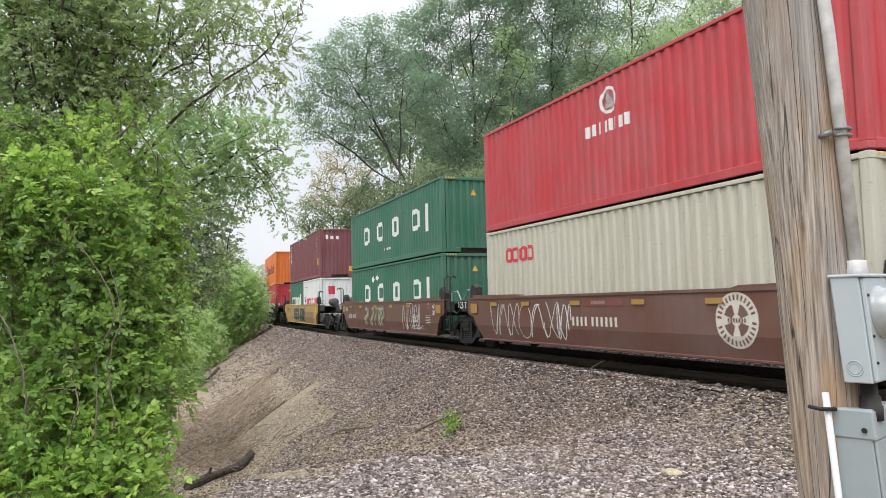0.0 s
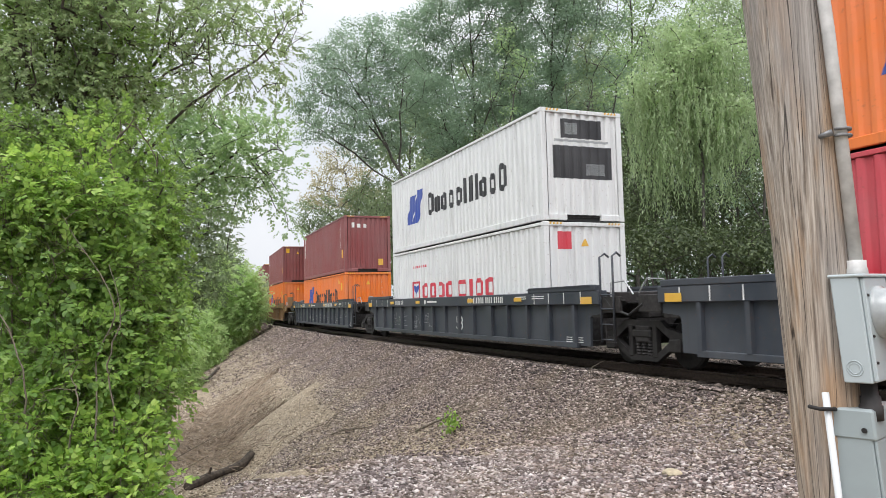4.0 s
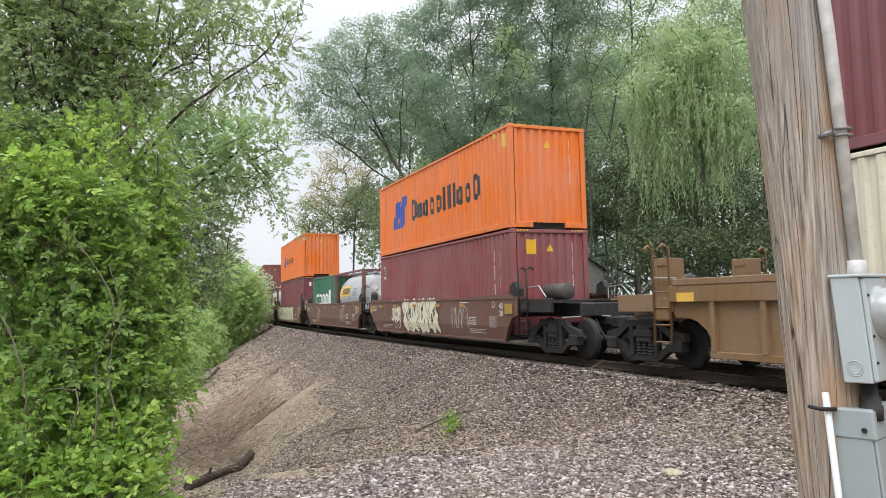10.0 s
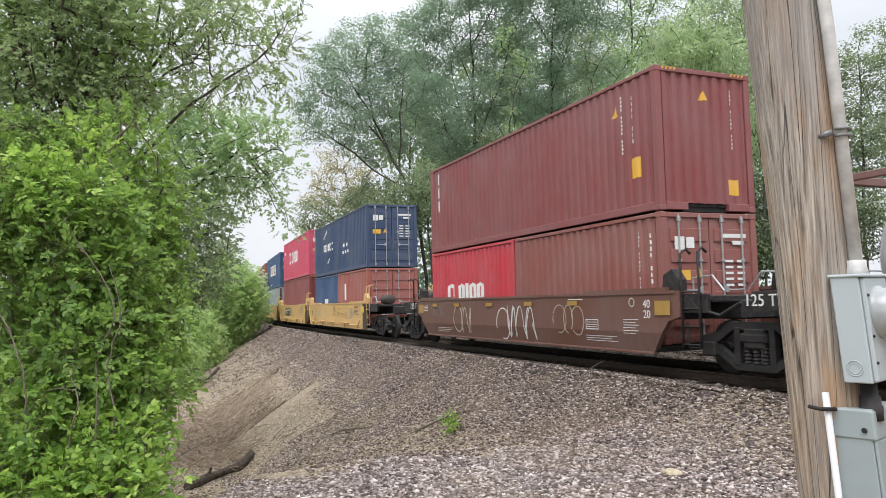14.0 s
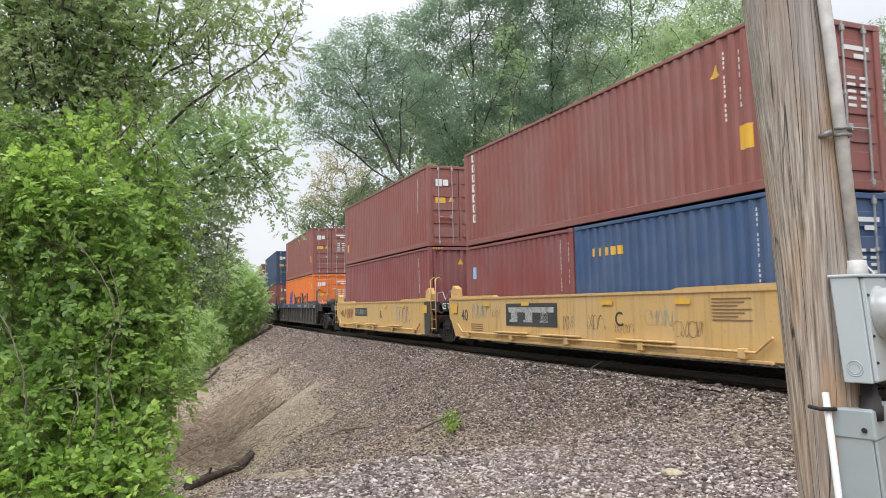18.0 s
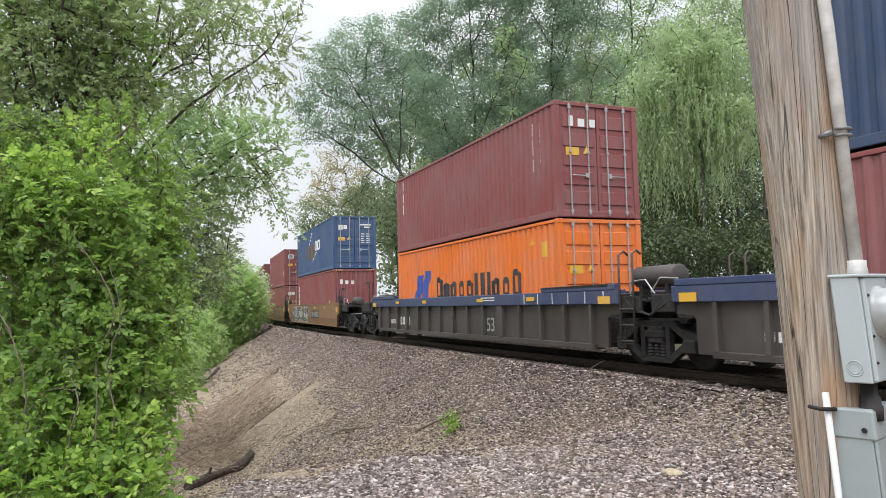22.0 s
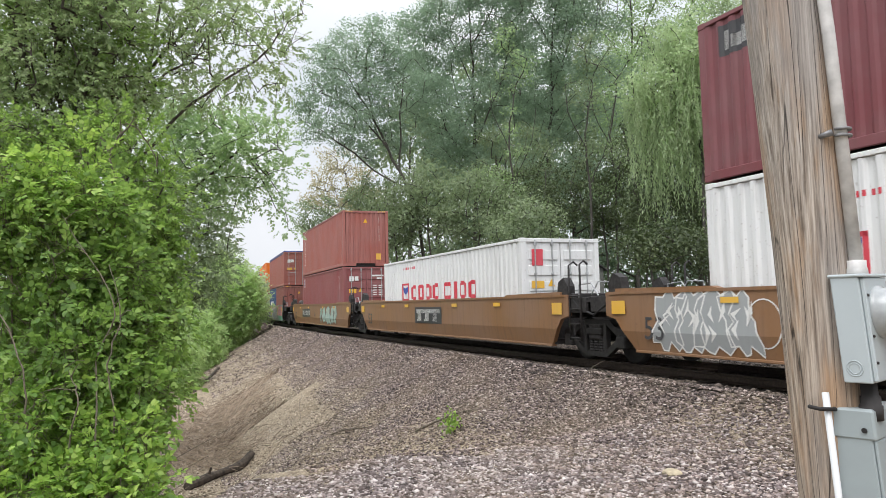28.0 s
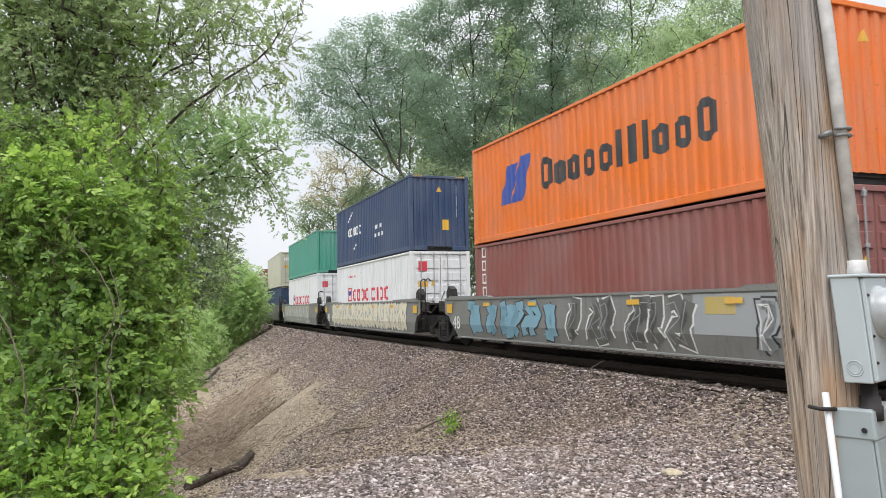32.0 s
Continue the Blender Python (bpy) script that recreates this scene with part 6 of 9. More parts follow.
crown_tree("hedge_bush", "light green hedge bush at the foot of the slope", (-21.0, 62), [(0, 0, 0), (0.02, 0.0, 2.79), (0.17, 0.0, 5.04)], [(0.17, 0.0, 5.04, 2.01, 1.71, 3.63), (-0.84, 0.0, 3.04, 1.81, 1.54, 2.5), (0.35, 0.0, 1.88, 1.61, 1.37, 1.59), (-0.42, 0.0, 7.55, 1.2, 1.02, 2.04)], 90, 0.66, 0.216, 20, LEAF_HEDGE_HAZED, 147, tip=0.008, spray=6, category="bush", wide=0.34, flat=0.8)
crown_tree("hedge_bush", "light green hedge bush at the foot of the slope", (-17.43, 46.2), [(0, 0, 0), (0.02, 0.0, 1.0), (0.13, 0.0, 2.58)], [(0.13, 0.0, 2.58, 1.28, 1.09, 2.56), (-0.51, 0.0, 1.18, 1.15, 0.98, 1.76), (0.25, 0.0, 0.37, 1.03, 0.87, 1.12), (-0.25, 0.0, 4.34, 0.77, 0.65, 1.44)], 90, 0.52, 0.169, 20, LEAF_HEDGE_HAZED, 148, tip=0.008, spray=6, category="bush", wide=0.34, flat=0.8)
tree("gully_tree", "leafy tree closing the gully", (-12.5, 19.0), 14.0, 4.2, 24, 20000, 0.11, LEAF_HAZED, 105, 0.1, 0.2, cluster=0.5)
tree("gully_tree", "leafy tree closing the gully", (-9.4, 10.5), 10.0, 3.2, 22, 18000, 0.09, LEAF_MID, 106, 0.1, 0.2, cluster=0.5)
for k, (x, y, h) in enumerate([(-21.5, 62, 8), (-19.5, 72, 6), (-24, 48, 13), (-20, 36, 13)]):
    tree("back_tree", "tree behind the hedge", (x, y), h, 5, 16, 7000, 0.3, LEAF_HAZED_PALE, 160 + k, 0.05, 0.25, cluster=1.0)


# ---- small things on the slope
def ground_point(x, y, up=0.0):
    return Vector((x, y, ground_at(x, y) + up))


def log(name, label, a, b, r, seed):
    rng = random.Random(seed)
    o = ground_point(*a, r * 0.8)
    t = thing(name, label, "log", Matrix.Translation(o))
    pts = [ground_point(a[0] + (b[0] - a[0]) * k / 7, a[1] + (b[1] - a[1]) * k / 7, r * 0.8) - o + Vector((0, rng.uniform(-0.03, 0.03), rng.uniform(-0.01, 0.01))) for k in range(8)]
    part("stem", Geo().tube(pts, [r * rng.uniform(0.8, 1.1) for _ in range(8)], 9), LOG_WOOD, t)
    part("stub", Geo().tube([pts[5], pts[5] + Vector((0.1, -0.05, r * 2.2))], [r * 0.4, r * 0.25], 6), LOG_WOOD, t)


log("fallen_log", "dark rotten log lying on the slope", (-6.05, 22.9), (-6.85, 19.5), 0.125, 1)
log("fallen_log", "thin weathered log at the foot of the slope", (-15.2, 49.3), (-15.0, 42.0), 0.1, 2)
log("fallen_log", "broken thin log beside the hedge", (-14.6, 43.0), (-13.9, 38.4), 0.07, 3)


def fallen_branch(label, a, b, r):
    o = ground_point(*a, r)
    t = thing("fallen_branch", label, "branch", Matrix.Translation(o))
    pts = [ground_point(a[0] + (b[0] - a[0]) * k / 6, a[1] + (b[1] - a[1]) * k / 6, r * 0.7 + 0.05 * math.sin(k * 0.52)) - o for k in range(7)]
    part("stem", Geo().tube(pts, [r * (1 - 0.1 * k) for k in range(7)], 7), TWIG, t, smooth=True)
    for k, (dx, dy, dz) in ((2, (0.25, -0.3, 0.1)), (3, (0.4, -0.15, 0.14)), (4, (-0.1, -0.35, 0.08))):
        part("side_twig", Geo().tube([pts[k], pts[k] + Vector((dx, dy, dz)) * 0.5, pts[k] + Vector((dx * 1.2, dy, dz * 0.4))], [r * 0.5, r * 0.4, r * 0.2], 5), TWIG, t)


def bare_shrub(label, base, stems, r, seed):
    """Leafless canes that rise from one root through the bushes."""
    rng = random.Random(seed)
    o = ground_point(*base, -0.1)
    t = thing("bare_shrub", label, "shrub", Matrix.Translation(o))
    for line in stems:
        q = [Vector((0, 0, 0))] + [Vector(p) - o for p in line]
        pts = []
        for k in range(len(q) - 1):
            a, b, c, d = q[max(k - 1, 0)], q[k], q[k + 1], q[min(k + 2, len(q) - 1)]
            for i in range(5):
                f = i / 5
                pts.append(0.5 * (2 * b + (c - a) * f + (2 * a - 5 * b + 4 * c - d) * f * f + (3 * b - a - 3 * c + d) * f ** 3) + Vector([rng.uniform(-0.014, 0.014) for _ in range(3)]))
        pts.append(q[-1])
        n = len(pts)
        stem = part("stem", Geo().tube(pts, [r * (1.15 - 0.85 * k / n) for k in range(n)], 6), TWIG, t, smooth=True)
        for k in range(6, n - 1, 3):
            e = Vector((rng.uniform(-0.2, 0.2), rng.uniform(-0.22, 0.05), rng.uniform(0.03, 0.25)))
            part("side_twig", Geo().tube([pts[k], pts[k] + e * 0.6, pts[k] + e + Vector((0, 0, -0.05))], [r * 0.5, r * 0.35, r * 0.2], 5), TWIG, stem)


bare_shrub("pale leafless canes arching through the green bushes", (-3.94, 7.6), [
    [(-3.75, 7.35, 0.05), (-3.68, 7.35, 0.54), (-3.77, 7.45, 0.8), (-3.94, 7.6, 0.93)],
    [(-4.12, 7.3, 0.29), (-4.16, 7.25, 0.91), (-4.48, 7.35, 1.51), (-4.88, 7.6, 1.74)],
    [(-3.53, 7.4, 0.0), (-3.72, 7.85, 0.92), (-3.6, 8.0, 1.53), (-4.14, 8.1, 2.4), (-4.3, 8.2, 2.6)],
    [(-3.43, 7.6, 0.1), (-3.55, 7.75, 0.9), (-3.48, 7.9, 1.39), (-3.7, 8.1, 1.97)]], 0.011, 5)
bare_shrub("tall leafless cane with an arched tip", (-3.95, 9.4), [
    [(-3.8, 9.3, 1.2), (-3.96, 9.3, 2.41), (-4.2, 9.3, 3.25), (-4.23, 9.3, 3.46), (-4.06, 9.3, 3.77), (-3.9, 9.3, 3.8), (-3.71, 9.4, 3.46), (-3.68, 9.4, 3.3)],
    [(-4.0, 9.3, 1.5), (-4.3, 9.2, 2.6), (-4.55, 9.3, 3.5)]], 0.017, 6)
fallen_branch("grey bare branch lying on the ballast beside the weed", (-0.75, 16.9), (0.65, 16.6), 0.03)
fallen_branch("thin bare branch lying on the gravel slope", (-3.3, 20.6), (-2.0, 20.0), 0.022)


def sticks(name, label, spots, n, length, r, seed, material):
    rng = random.Random(seed)
    g = Geo()
    for _ in range(n):
        cx, cy, sd = spots[rng.randrange(len(spots))]
        x, y, a, l = rng.gauss(cx, sd), rng.gauss(cy, sd * 1.4), rng.uniform(0, 6.28), length * rng.uniform(0.4, 1.2)
        p = ground_point(x, y, 0.03)
        e = ground_point(x + math.cos(a) * l, y + math.sin(a) * l, 0.03 + rng.uniform(0, 0.35) * l)
        m = p.lerp(e, 0.5) + Vector((rng.uniform(-0.1, 0.1) * l, rng.uniform(-0.1, 0.1) * l, 0.12 * l))
        g.tube([p, m, e], [r, r * 0.8, r * 0.4], 4, False)
    tagged(new(name, g.mesh(name, material)), label, "twigs", kind="stuff")


DRY = plain("dry_twig", (0.33, 0.26, 0.19), 0.9, 0, 0.4, 6, 0)
sticks("dry_twigs", "tangle of dry brown twigs and dead stems", [(-7.6, 23.0, 0.7), (-9.2, 28.0, 0.8), (-8.2, 25.4, 0.7), (-9.7, 32.0, 0.9), (-8.6, 30.0, 0.7)], 900, 1.25, 0.014, 7, DRY)
sticks("brush", "brown dead brush lying in the washed-out hollows", [(-7.0, 27.6, 0.5), (-8.2, 26.2, 0.6), (-9.1, 35.4, 0.6), (-9.6, 33.8, 0.6)], 420, 0.9, 0.012, 17, plain("dead_brush", (0.16, 0.115, 0.08), 0.9, 0, 0.4, 6, 0))
sticks("bare_sticks", "grey bare sticks over the gravel slope", [(-0.3, 16.3, 0.6), (-2.0, 18.5, 1.2), (-4.6, 22.0, 1.0), (1.5, 13.5, 1.0)], 46, 1.0, 0.012, 8, TWIG)
sticks("vine_stems", "pale dead vine stems hanging in the bushes", [(-4.5, 8.0, 0.4), (-4.0, 8.4, 0.3)], 26, 2.2, 0.009, 9, TWIG)

weed = thing("weed", "small bright green weed growing in the gravel", "plant", Matrix.Translation(ground_point(0.05, 15.85)))
rng = np.random.default_rng(4)
part("stem", Geo().tube([(0, 0, 0), (0.02, 0, 0.15), (0.0, 0.01, 0.3)], [0.008, 0.006, 0.004], 5), TWIG, weed)
part("leaves", leaves_mesh("leaves", rng.normal(0, 1, (130, 3)) * np.array([0.1, 0.1, 0.12]) + np.array([0, 0, 0.25]), 0.09, LEAF_BRIGHT, rng), None, weed)

rock = thing("rock", "pale tan rock lying on the gravel", "rock", Matrix.Translation(ground_point(2.74, 9.2, 0.03)))
g = Geo()
bmr = bmesh.new()
bmesh.ops.create_icosphere(bmr, subdivisions=2, radius=0.1)
for v in bmr.verts:
    v.co *= 1 + 0.3 * noise.noise(v.co * 9)
    v.co.z *= 0.6
    v.co.x *= 1.25
g.add([tuple(v.co) for v in bmr.verts], [tuple(v.index for v in f.verts) for f in bmr.faces])
bmr.free()
part("stone", g, plain("tan_rock", (0.42, 0.36, 0.25), 0.9, 0, 0.3, 14, 0.4), rock)

# ---------------------------------------------------------------- the train
MOVING = []          # (thing, way at 0 s, place in the unit's frame)
PAINTS = {
    "maroon": (0.245, 0.062, 0.06), "plum": (0.185, 0.045, 0.052), "redbrown": (0.36, 0.105, 0.082), "brick": (0.265, 0.083, 0.066), "orange": (0.78, 0.175, 0.012),
    "green": (0.025, 0.15, 0.085), "beige": (0.54, 0.52, 0.41), "white": (0.72, 0.73, 0.72), "cream": (0.66, 0.62, 0.49), "navy": (0.026, 0.055, 0.125), "blue": (0.03, 0.08, 0.19),
    "red": (0.54, 0.035, 0.055), "rose": (0.58, 0.055, 0.115), "scarlet": (0.52, 0.04, 0.05), "grey": (0.3, 0.345, 0.37), "teal": (0.06, 0.3, 0.215), "rust": (0.335, 0.1, 0.076),
    "brown_car": (0.15, 0.06, 0.04), "yellow_car": (0.62, 0.385, 0.13), "tan_car": (0.24, 0.115, 0.042), "ribbed_tan": (0.21, 0.115, 0.042), "slate_car": (0.028, 0.036, 0.049),
    "umber_car": (0.047, 0.037, 0.032), "grey_car": (0.2, 0.2, 0.185), "blue_chord": (0.03, 0.05, 0.13), "tank_frame": (0.17, 0.07, 0.055), "tank_shell": (0.43, 0.45, 0.45), "straw_car": (0.5, 0.3, 0.1),
}


def P(key):
    return paint(key + "_paint", PAINTS[key], 0.65 if "car" in key or "tank" in key else 0.5, 0.6 if "car" in key else 0.5)


def corrugation(length, pitch, depth, out_w, slope):
    """Corners (x, inset) of a trapezoid-folded wall."""
    n = max(1, int(length / pitch))
    p = length / n
    flat_in = p - out_w - 2 * slope
    pts, x = [], -length / 2
    for _ in range(n):
        pts += [(x, 0.0), (x + out_w, 0.0), (x + out_w + slope, depth), (x + out_w + slope + flat_in, depth)]
        x += p
    return pts + [(length / 2, 0.0)]


def decal(pieces, prof, y_out, front=False):
    """Paint patches that follow a wall. pieces: (x0, lo0, hi0, x1, lo1, hi1); prof: its corners (x, inset)."""
    g = Geo()
    xs = [p[0] for p in prof]
    inset = lambda x: float(np.interp(x, xs, [p[1] for p in prof]))
    for x0, a0, b0, x1, a1, b1 in flat(pieces):
        if x1 - x0 < 1e-4:
            continue
        cut = [x0] + [x for x in xs if x0 < x < x1] + [x1]
        rows = [(x, inset(x), a0 + (a1 - a0) * (x - x0) / (x1 - x0), b0 + (b1 - b0) * (x - x0) / (x1 - x0)) for x in cut]
        if front:
            vs = [(y_out - i + 0.004, x, z) for x, i, lo, hi in rows for z in (lo, hi)]
        else:
            vs = [(x, -(y_out - i + 0.004), z) for x, i, lo, hi in rows for z in (lo, hi)]
        g.add(vs, [(2 * k, 2 * k + 2, 2 * k + 3, 2 * k + 1) for k in range(len(rows) - 1)])
    return g


def rect(x, z, w, h, slant=0.0):
    return (x, z, z + h, x + w, z + slant, z + h + slant)


def bars(x, z, widths, h, gap=0.3, stroke=0.24):
    """A row of plain shapes, one for each width: open blocks, or solid ones where they are narrow or small.
    None leaves a space, a negative width is a low block."""
    out = []
    for w in widths:
        if w is None:
            x += h * 0.45
            continue
        hh = h if w > 0 else h * 0.76
        w = abs(w) * h
        x0, w0, t = x + 0.03 * w, w * 0.94, stroke * h
        if w0 < 2.25 * t or h < 0.3:
            out.append([rect(x0 + 0.15 * w0, z, w0 * 0.7, hh)])
        else:                                             # rounded block with a slit
            c, b, x1 = 0.15 * hh, t * 0.95, x0 + w0
            out.append([(x0, z + c, z + hh - c, x0 + t, z, z + hh), (x1 - t, z, z + hh, x1, z + c, z + hh - c), (x0 + t, z, z + b, x1 - t, z, z + b), (x0 + t, z + hh - b, z + hh, x1 - t, z + hh - b, z + hh)])
        x += w + gap * h
    return out


def flat(pieces):
    return [q for p in pieces for q in (p if isinstance(p, list) else [p])]


def column(x, z, n, w, h, gap=0.25):
    """Plain blocks one below another."""
    if h < 0.2:
        return [rect(x, z - k * h * (1 + gap), w * (0.7 + 0.15 * (k * 5 % 3)), h * 0.85) for k in range(n) if k % 6 != 4]
    t, tops = 0.27 * w, [z - k * h * (1 + gap) for k in range(n)]
    return [[rect(x, q, t, h), rect(x + w - t, q, t, h), rect(x + t, q, w - 2 * t, t), rect(x + t, q + h - t, w - 2 * t, t)] for q in tops]


def disc(x, z, r, n=14):
    e = [x - r * math.cos(math.pi * k / n) for k in range(n + 1)]
    f = lambda q: math.sqrt(max(0, r * r - (q - x) ** 2))
    return [(a, z - f(a), z + f(a), b, z - f(b), z + f(b)) for a, b in zip(e, e[1:])]


def triangle(x, z, s):
    return [(x, z, z + 0.01, x + s / 2, z, z + s), (x + s / 2, z, z + s, x + s, z, z + 0.01)]


def flag_mark(x, z, h):
    """The blue slanted emblem: two leaning leaves with a notch."""
    leaf = [(0.0, 0.0, 0.02), (0.38, 0.0, 0.86), (0.44, 0.0, 1.0), (0.56, 0.0, 1.0), (0.62, 0.14, 1.0), (0.96, 0.96, 1.0)]
    out = []
    for dx, top in ((0.0, 0.94), (0.62, 1.06)):
        out += [(x + (dx + a[0]) * h, z + a[1] * h * top, z + a[2] * h * top, x + (dx + b[0]) * h, z + b[1] * h * top, z + b[2] * h * top) for a, b in zip(leaf, leaf[1:])]
    return out


def split_marks(name, pieces):
    """Blocks big enough to tell apart are parts of their own; fine print stays one part."""
    if name in ("white_plate", "lifting_patch"):
        return [[p] for p in flat(pieces)]
    if name in ("name_bars", "name_blocks", "number_bars", "logo_bars", "name_bars_red", "name_bars_dark") and max(abs(p[2] - p[1]) for p in flat(pieces)) > 0.2:
        return [p if isinstance(p, list) else [p] for p in pieces]
    return [pieces]


MESH_CACHE = {}


def shared(key, make):
    if key not in MESH_CACHE:
        MESH_CACHE[key] = make()
    return MESH_CACHE[key]


def text_mesh(words, size, material):
    """Raised lettering with its lower left corner at the origin, read from -Y."""
    def make():
        cu = bpy.data.curves.new("lettering", "FONT")
        cu.body, cu.size, cu.extrude = words, size * 1.38, 0.002
        tmp = bpy.data.objects.new("lettering", cu)
        me = bpy.data.meshes.new_from_object(tmp)
        me.transform(Matrix.Rotation(math.pi / 2, 4, "X"))
        me.materials.clear()
        me.materials.append(material)
        bpy.data.objects.remove(tmp)
        return me
    return shared(("text", words, size, material.name), make)


FORTY, TWENTY = 12.192, 6.058
HIGH, LOW = 2.896, 2.591


def container(colour, label, length=FORTY, height=HIGH, door=False, marks=(), front_marks=(), tarp=None, posts=None):
    """A steel shipping container, X ahead, base at z = 0. marks: (name, material, pieces)."""
    m, L, H, W = P(colour), length, height, 2.438
    c = thing("shipping_container", label, "container", group="containers on the train")
    hx, hy = L / 2, W / 2
    prof = corrugation(L - 0.36, 0.276, 0.042, 0.075, 0.05)
    eprof = corrugation(W - 0.36, 0.25, 0.045, 0.11, 0.03)
    wall = shared(("wall", L, H, colour), lambda: Geo().sheet([(x, -(hy - 0.012 - i)) for x, i in prof], 0.17, H - 0.1).mesh("side_wall", m))
    part("side_wall", wall, m, c)
    part("side_wall", wall, m, c, at=Matrix.Rotation(math.pi, 4, "Z"))
    part("roof", shared(("roof", L, H, colour), lambda: Geo().box(-hx + 0.06, hx - 0.06, -hy + 0.05, hy - 0.05, H - 0.045, H - 0.02).mesh("roof", m)), m, c)
    part("floor", shared(("floor", L, colour), lambda: Geo().box(-hx + 0.1, hx - 0.1, -hy + 0.08, hy - 0.08, 0.1, 0.17).mesh("floor", STEEL_DARK)), m, c)
    post = shared(("post", H, colour), lambda: Geo().box(-0.085, 0.085, -0.075, 0.075, 0.11, H - 0.11, 0.012).mesh("corner_post", m))
    trail = shared(("trail", L, colour), lambda: Geo().box(-hx + 0.16, hx - 0.16, -0.035, 0.035, -0.09, -0.012, 0.01).mesh("top_rail", m))
    brail = shared(("brail", L, colour), lambda: Geo().box(-hx + 0.16, hx - 0.16, -0.04, 0.04, 0.02, 0.18, 0.01).mesh("bottom_rail", m))
    head = shared(("head", colour), lambda: Geo().box(-0.05, 0.05, -hy + 0.16, hy - 0.16, -0.11, -0.01, 0.01).mesh("end_header", m))
    sill = shared(("sill", colour), lambda: Geo().box(-0.06, 0.06, -hy + 0.16, hy - 0.16, 0.015, 0.17, 0.01).mesh("end_sill", m))
    half_sill = shared(("half_sill", colour), lambda: Geo().box(-0.06, 0.06, -0.27, 0.27, 0.015, 0.17, 0.01).mesh("end_sill", m))
    # black plate set back in the tunnel recess, standing for the shade inside it
    tunnel = shared("tunnel", lambda: Geo().box(-0.02, 0.02, -0.55, 0.55, 0.0, 0.165).mesh("tunnel_recess", RUBBER))
    cast = shared(("cast", colour), lambda: Geo().box(-0.089, 0.089, -0.081, 0.081, 0, 0.118, 0.014).mesh("corner_casting", m))
    for sx in (-1, 1):
        part("end_header", head, m, c, at=Matrix.Translation((sx * (hx - 0.055), 0, H)))
        if door or sx < 0:
            part("end_sill", sill, m, c, at=Matrix.Translation((sx * (hx - 0.065), 0, 0)))
        else:
            for sy in (-1, 1):
                part("end_sill", half_sill, m, c, at=Matrix.Translation((hx - 0.065, sy * 0.79, 0)))
            part("tunnel_recess", tunnel, RUBBER, c, "dark tunnel recess under the end wall", at=Matrix.Translation((hx - 0.16, 0, 0)))
        for sy in (-1, 1):
            rusted = posts is not None and sx > 0
            part("corner_post", shared(("post", H, posts.name), lambda: Geo().box(-0.085, 0.085, -0.075, 0.075, 0.11, H - 0.11, 0.012).mesh("corner_post", posts)) if rusted else post, posts if rusted else m, c, "rust-stained corner post" if rusted else "", at=Matrix.Translation((sx * (hx - 0.09), sy * (hy - 0.08), 0)))
            for z in (0.0, H - 0.118):
                part("corner_casting", cast, m, c, at=Matrix.Translation((sx * (hx - 0.089), sy * (hy - 0.081), z)))
    for sy in (-1, 1):
        part("top_rail", trail, m, c, at=Matrix.Translation((0, sy * (hy - 0.037), H)))
        part("bottom_rail", brail, m, c, at=Matrix.Translation((0, sy * (hy - 0.045), 0)))

    def end_sheet():
        g = Geo().sheet([(x, -i) for x, i in eprof], 0.16, H - 0.1)
        g.v = [(-y - 0.02, x, z) for x, y, z in g.v]
        g.v = [(hx - 0.03 - (x + 0.02), y, z) for x, y, z in g.v]
        return g.mesh("end_wall", m)
    end = shared(("end", L, H, colour), end_sheet)
    part("end_wall", end, m, c, at=Matrix.Rotation(math.pi, 4, "Z") if door else None)

    def door_leaf():
        g = Geo().box(-0.03, 0.0, 0.01, hy - 0.15, 0.17, H - 0.11, 0.006)
        return g.mesh("door", m)
    leaf = shared(("leaf", H, colour), door_leaf)
    step = (H - 0.5) / 5
    panel_mesh = shared(("door_panel", H, colour), lambda: Geo().box(-0.005, 0.028, 0.1, hy - 0.24, 0.05, step - 0.1, 0.012).mesh("pressed_panel", m))
    bar = shared(("bar", H), lambda: Geo().tube([(0, 0, 0.06), (0, 0, H - 0.05)], 0.019, 7).box(-0.03, 0.03, -0.035, 0.035, 0.1, 0.2, 0.006).box(-0.03, 0.03, -0.035, 0.035, H - 0.2, H - 0.1, 0.006)
                 .box(-0.03, 0.03, -0.035, 0.035, 1.6, 1.66, 0.006).mesh("locking_bar", GALV))
    grip = shared("grip", lambda: Geo().tube([(0, -0.2, 1.05), (0.02, -0.1, 1.04), (0.03, 0.1, 1.04), (0.01, 0.22, 1.05)], 0.016, 6).box(-0.02, 0.02, -0.24, -0.16, 0.99, 1.11, 0.006).mesh("handle", GALV))
    for sy in (-1, 1):
        m4 = Matrix.Translation((hx - 0.045, 0, 0)) if sy > 0 else Matrix.Translation((hx - 0.045, 0, 0)) @ Matrix.Diagonal((1, -1, 1, 1))
        if not door:
            m4 = Matrix.Rotation(math.pi, 4, "Z") @ m4
        d = part("door", leaf, m, c, at=m4)
        if door:
            for k in range(5):
                part("pressed_panel", panel_mesh, m, d, at=Matrix.Translation((0, 0, 0.28 + k * step)))
            for yy in (0.28, 0.8):
                part("locking_bar", bar, GALV, d, "galvanised locking bar", at=Matrix.Translation((0.05, yy, 0)))
            part("handle", grip, GALV, d, "galvanised door handle", at=Matrix.Translation((0.06, 0.54, 0)))
    for name, material, pieces in marks:
        for lot in split_marks(name, pieces):
            ob = part(name.rstrip("s") if lot is not pieces else name, decal(lot, prof, hy - 0.012), material, c)
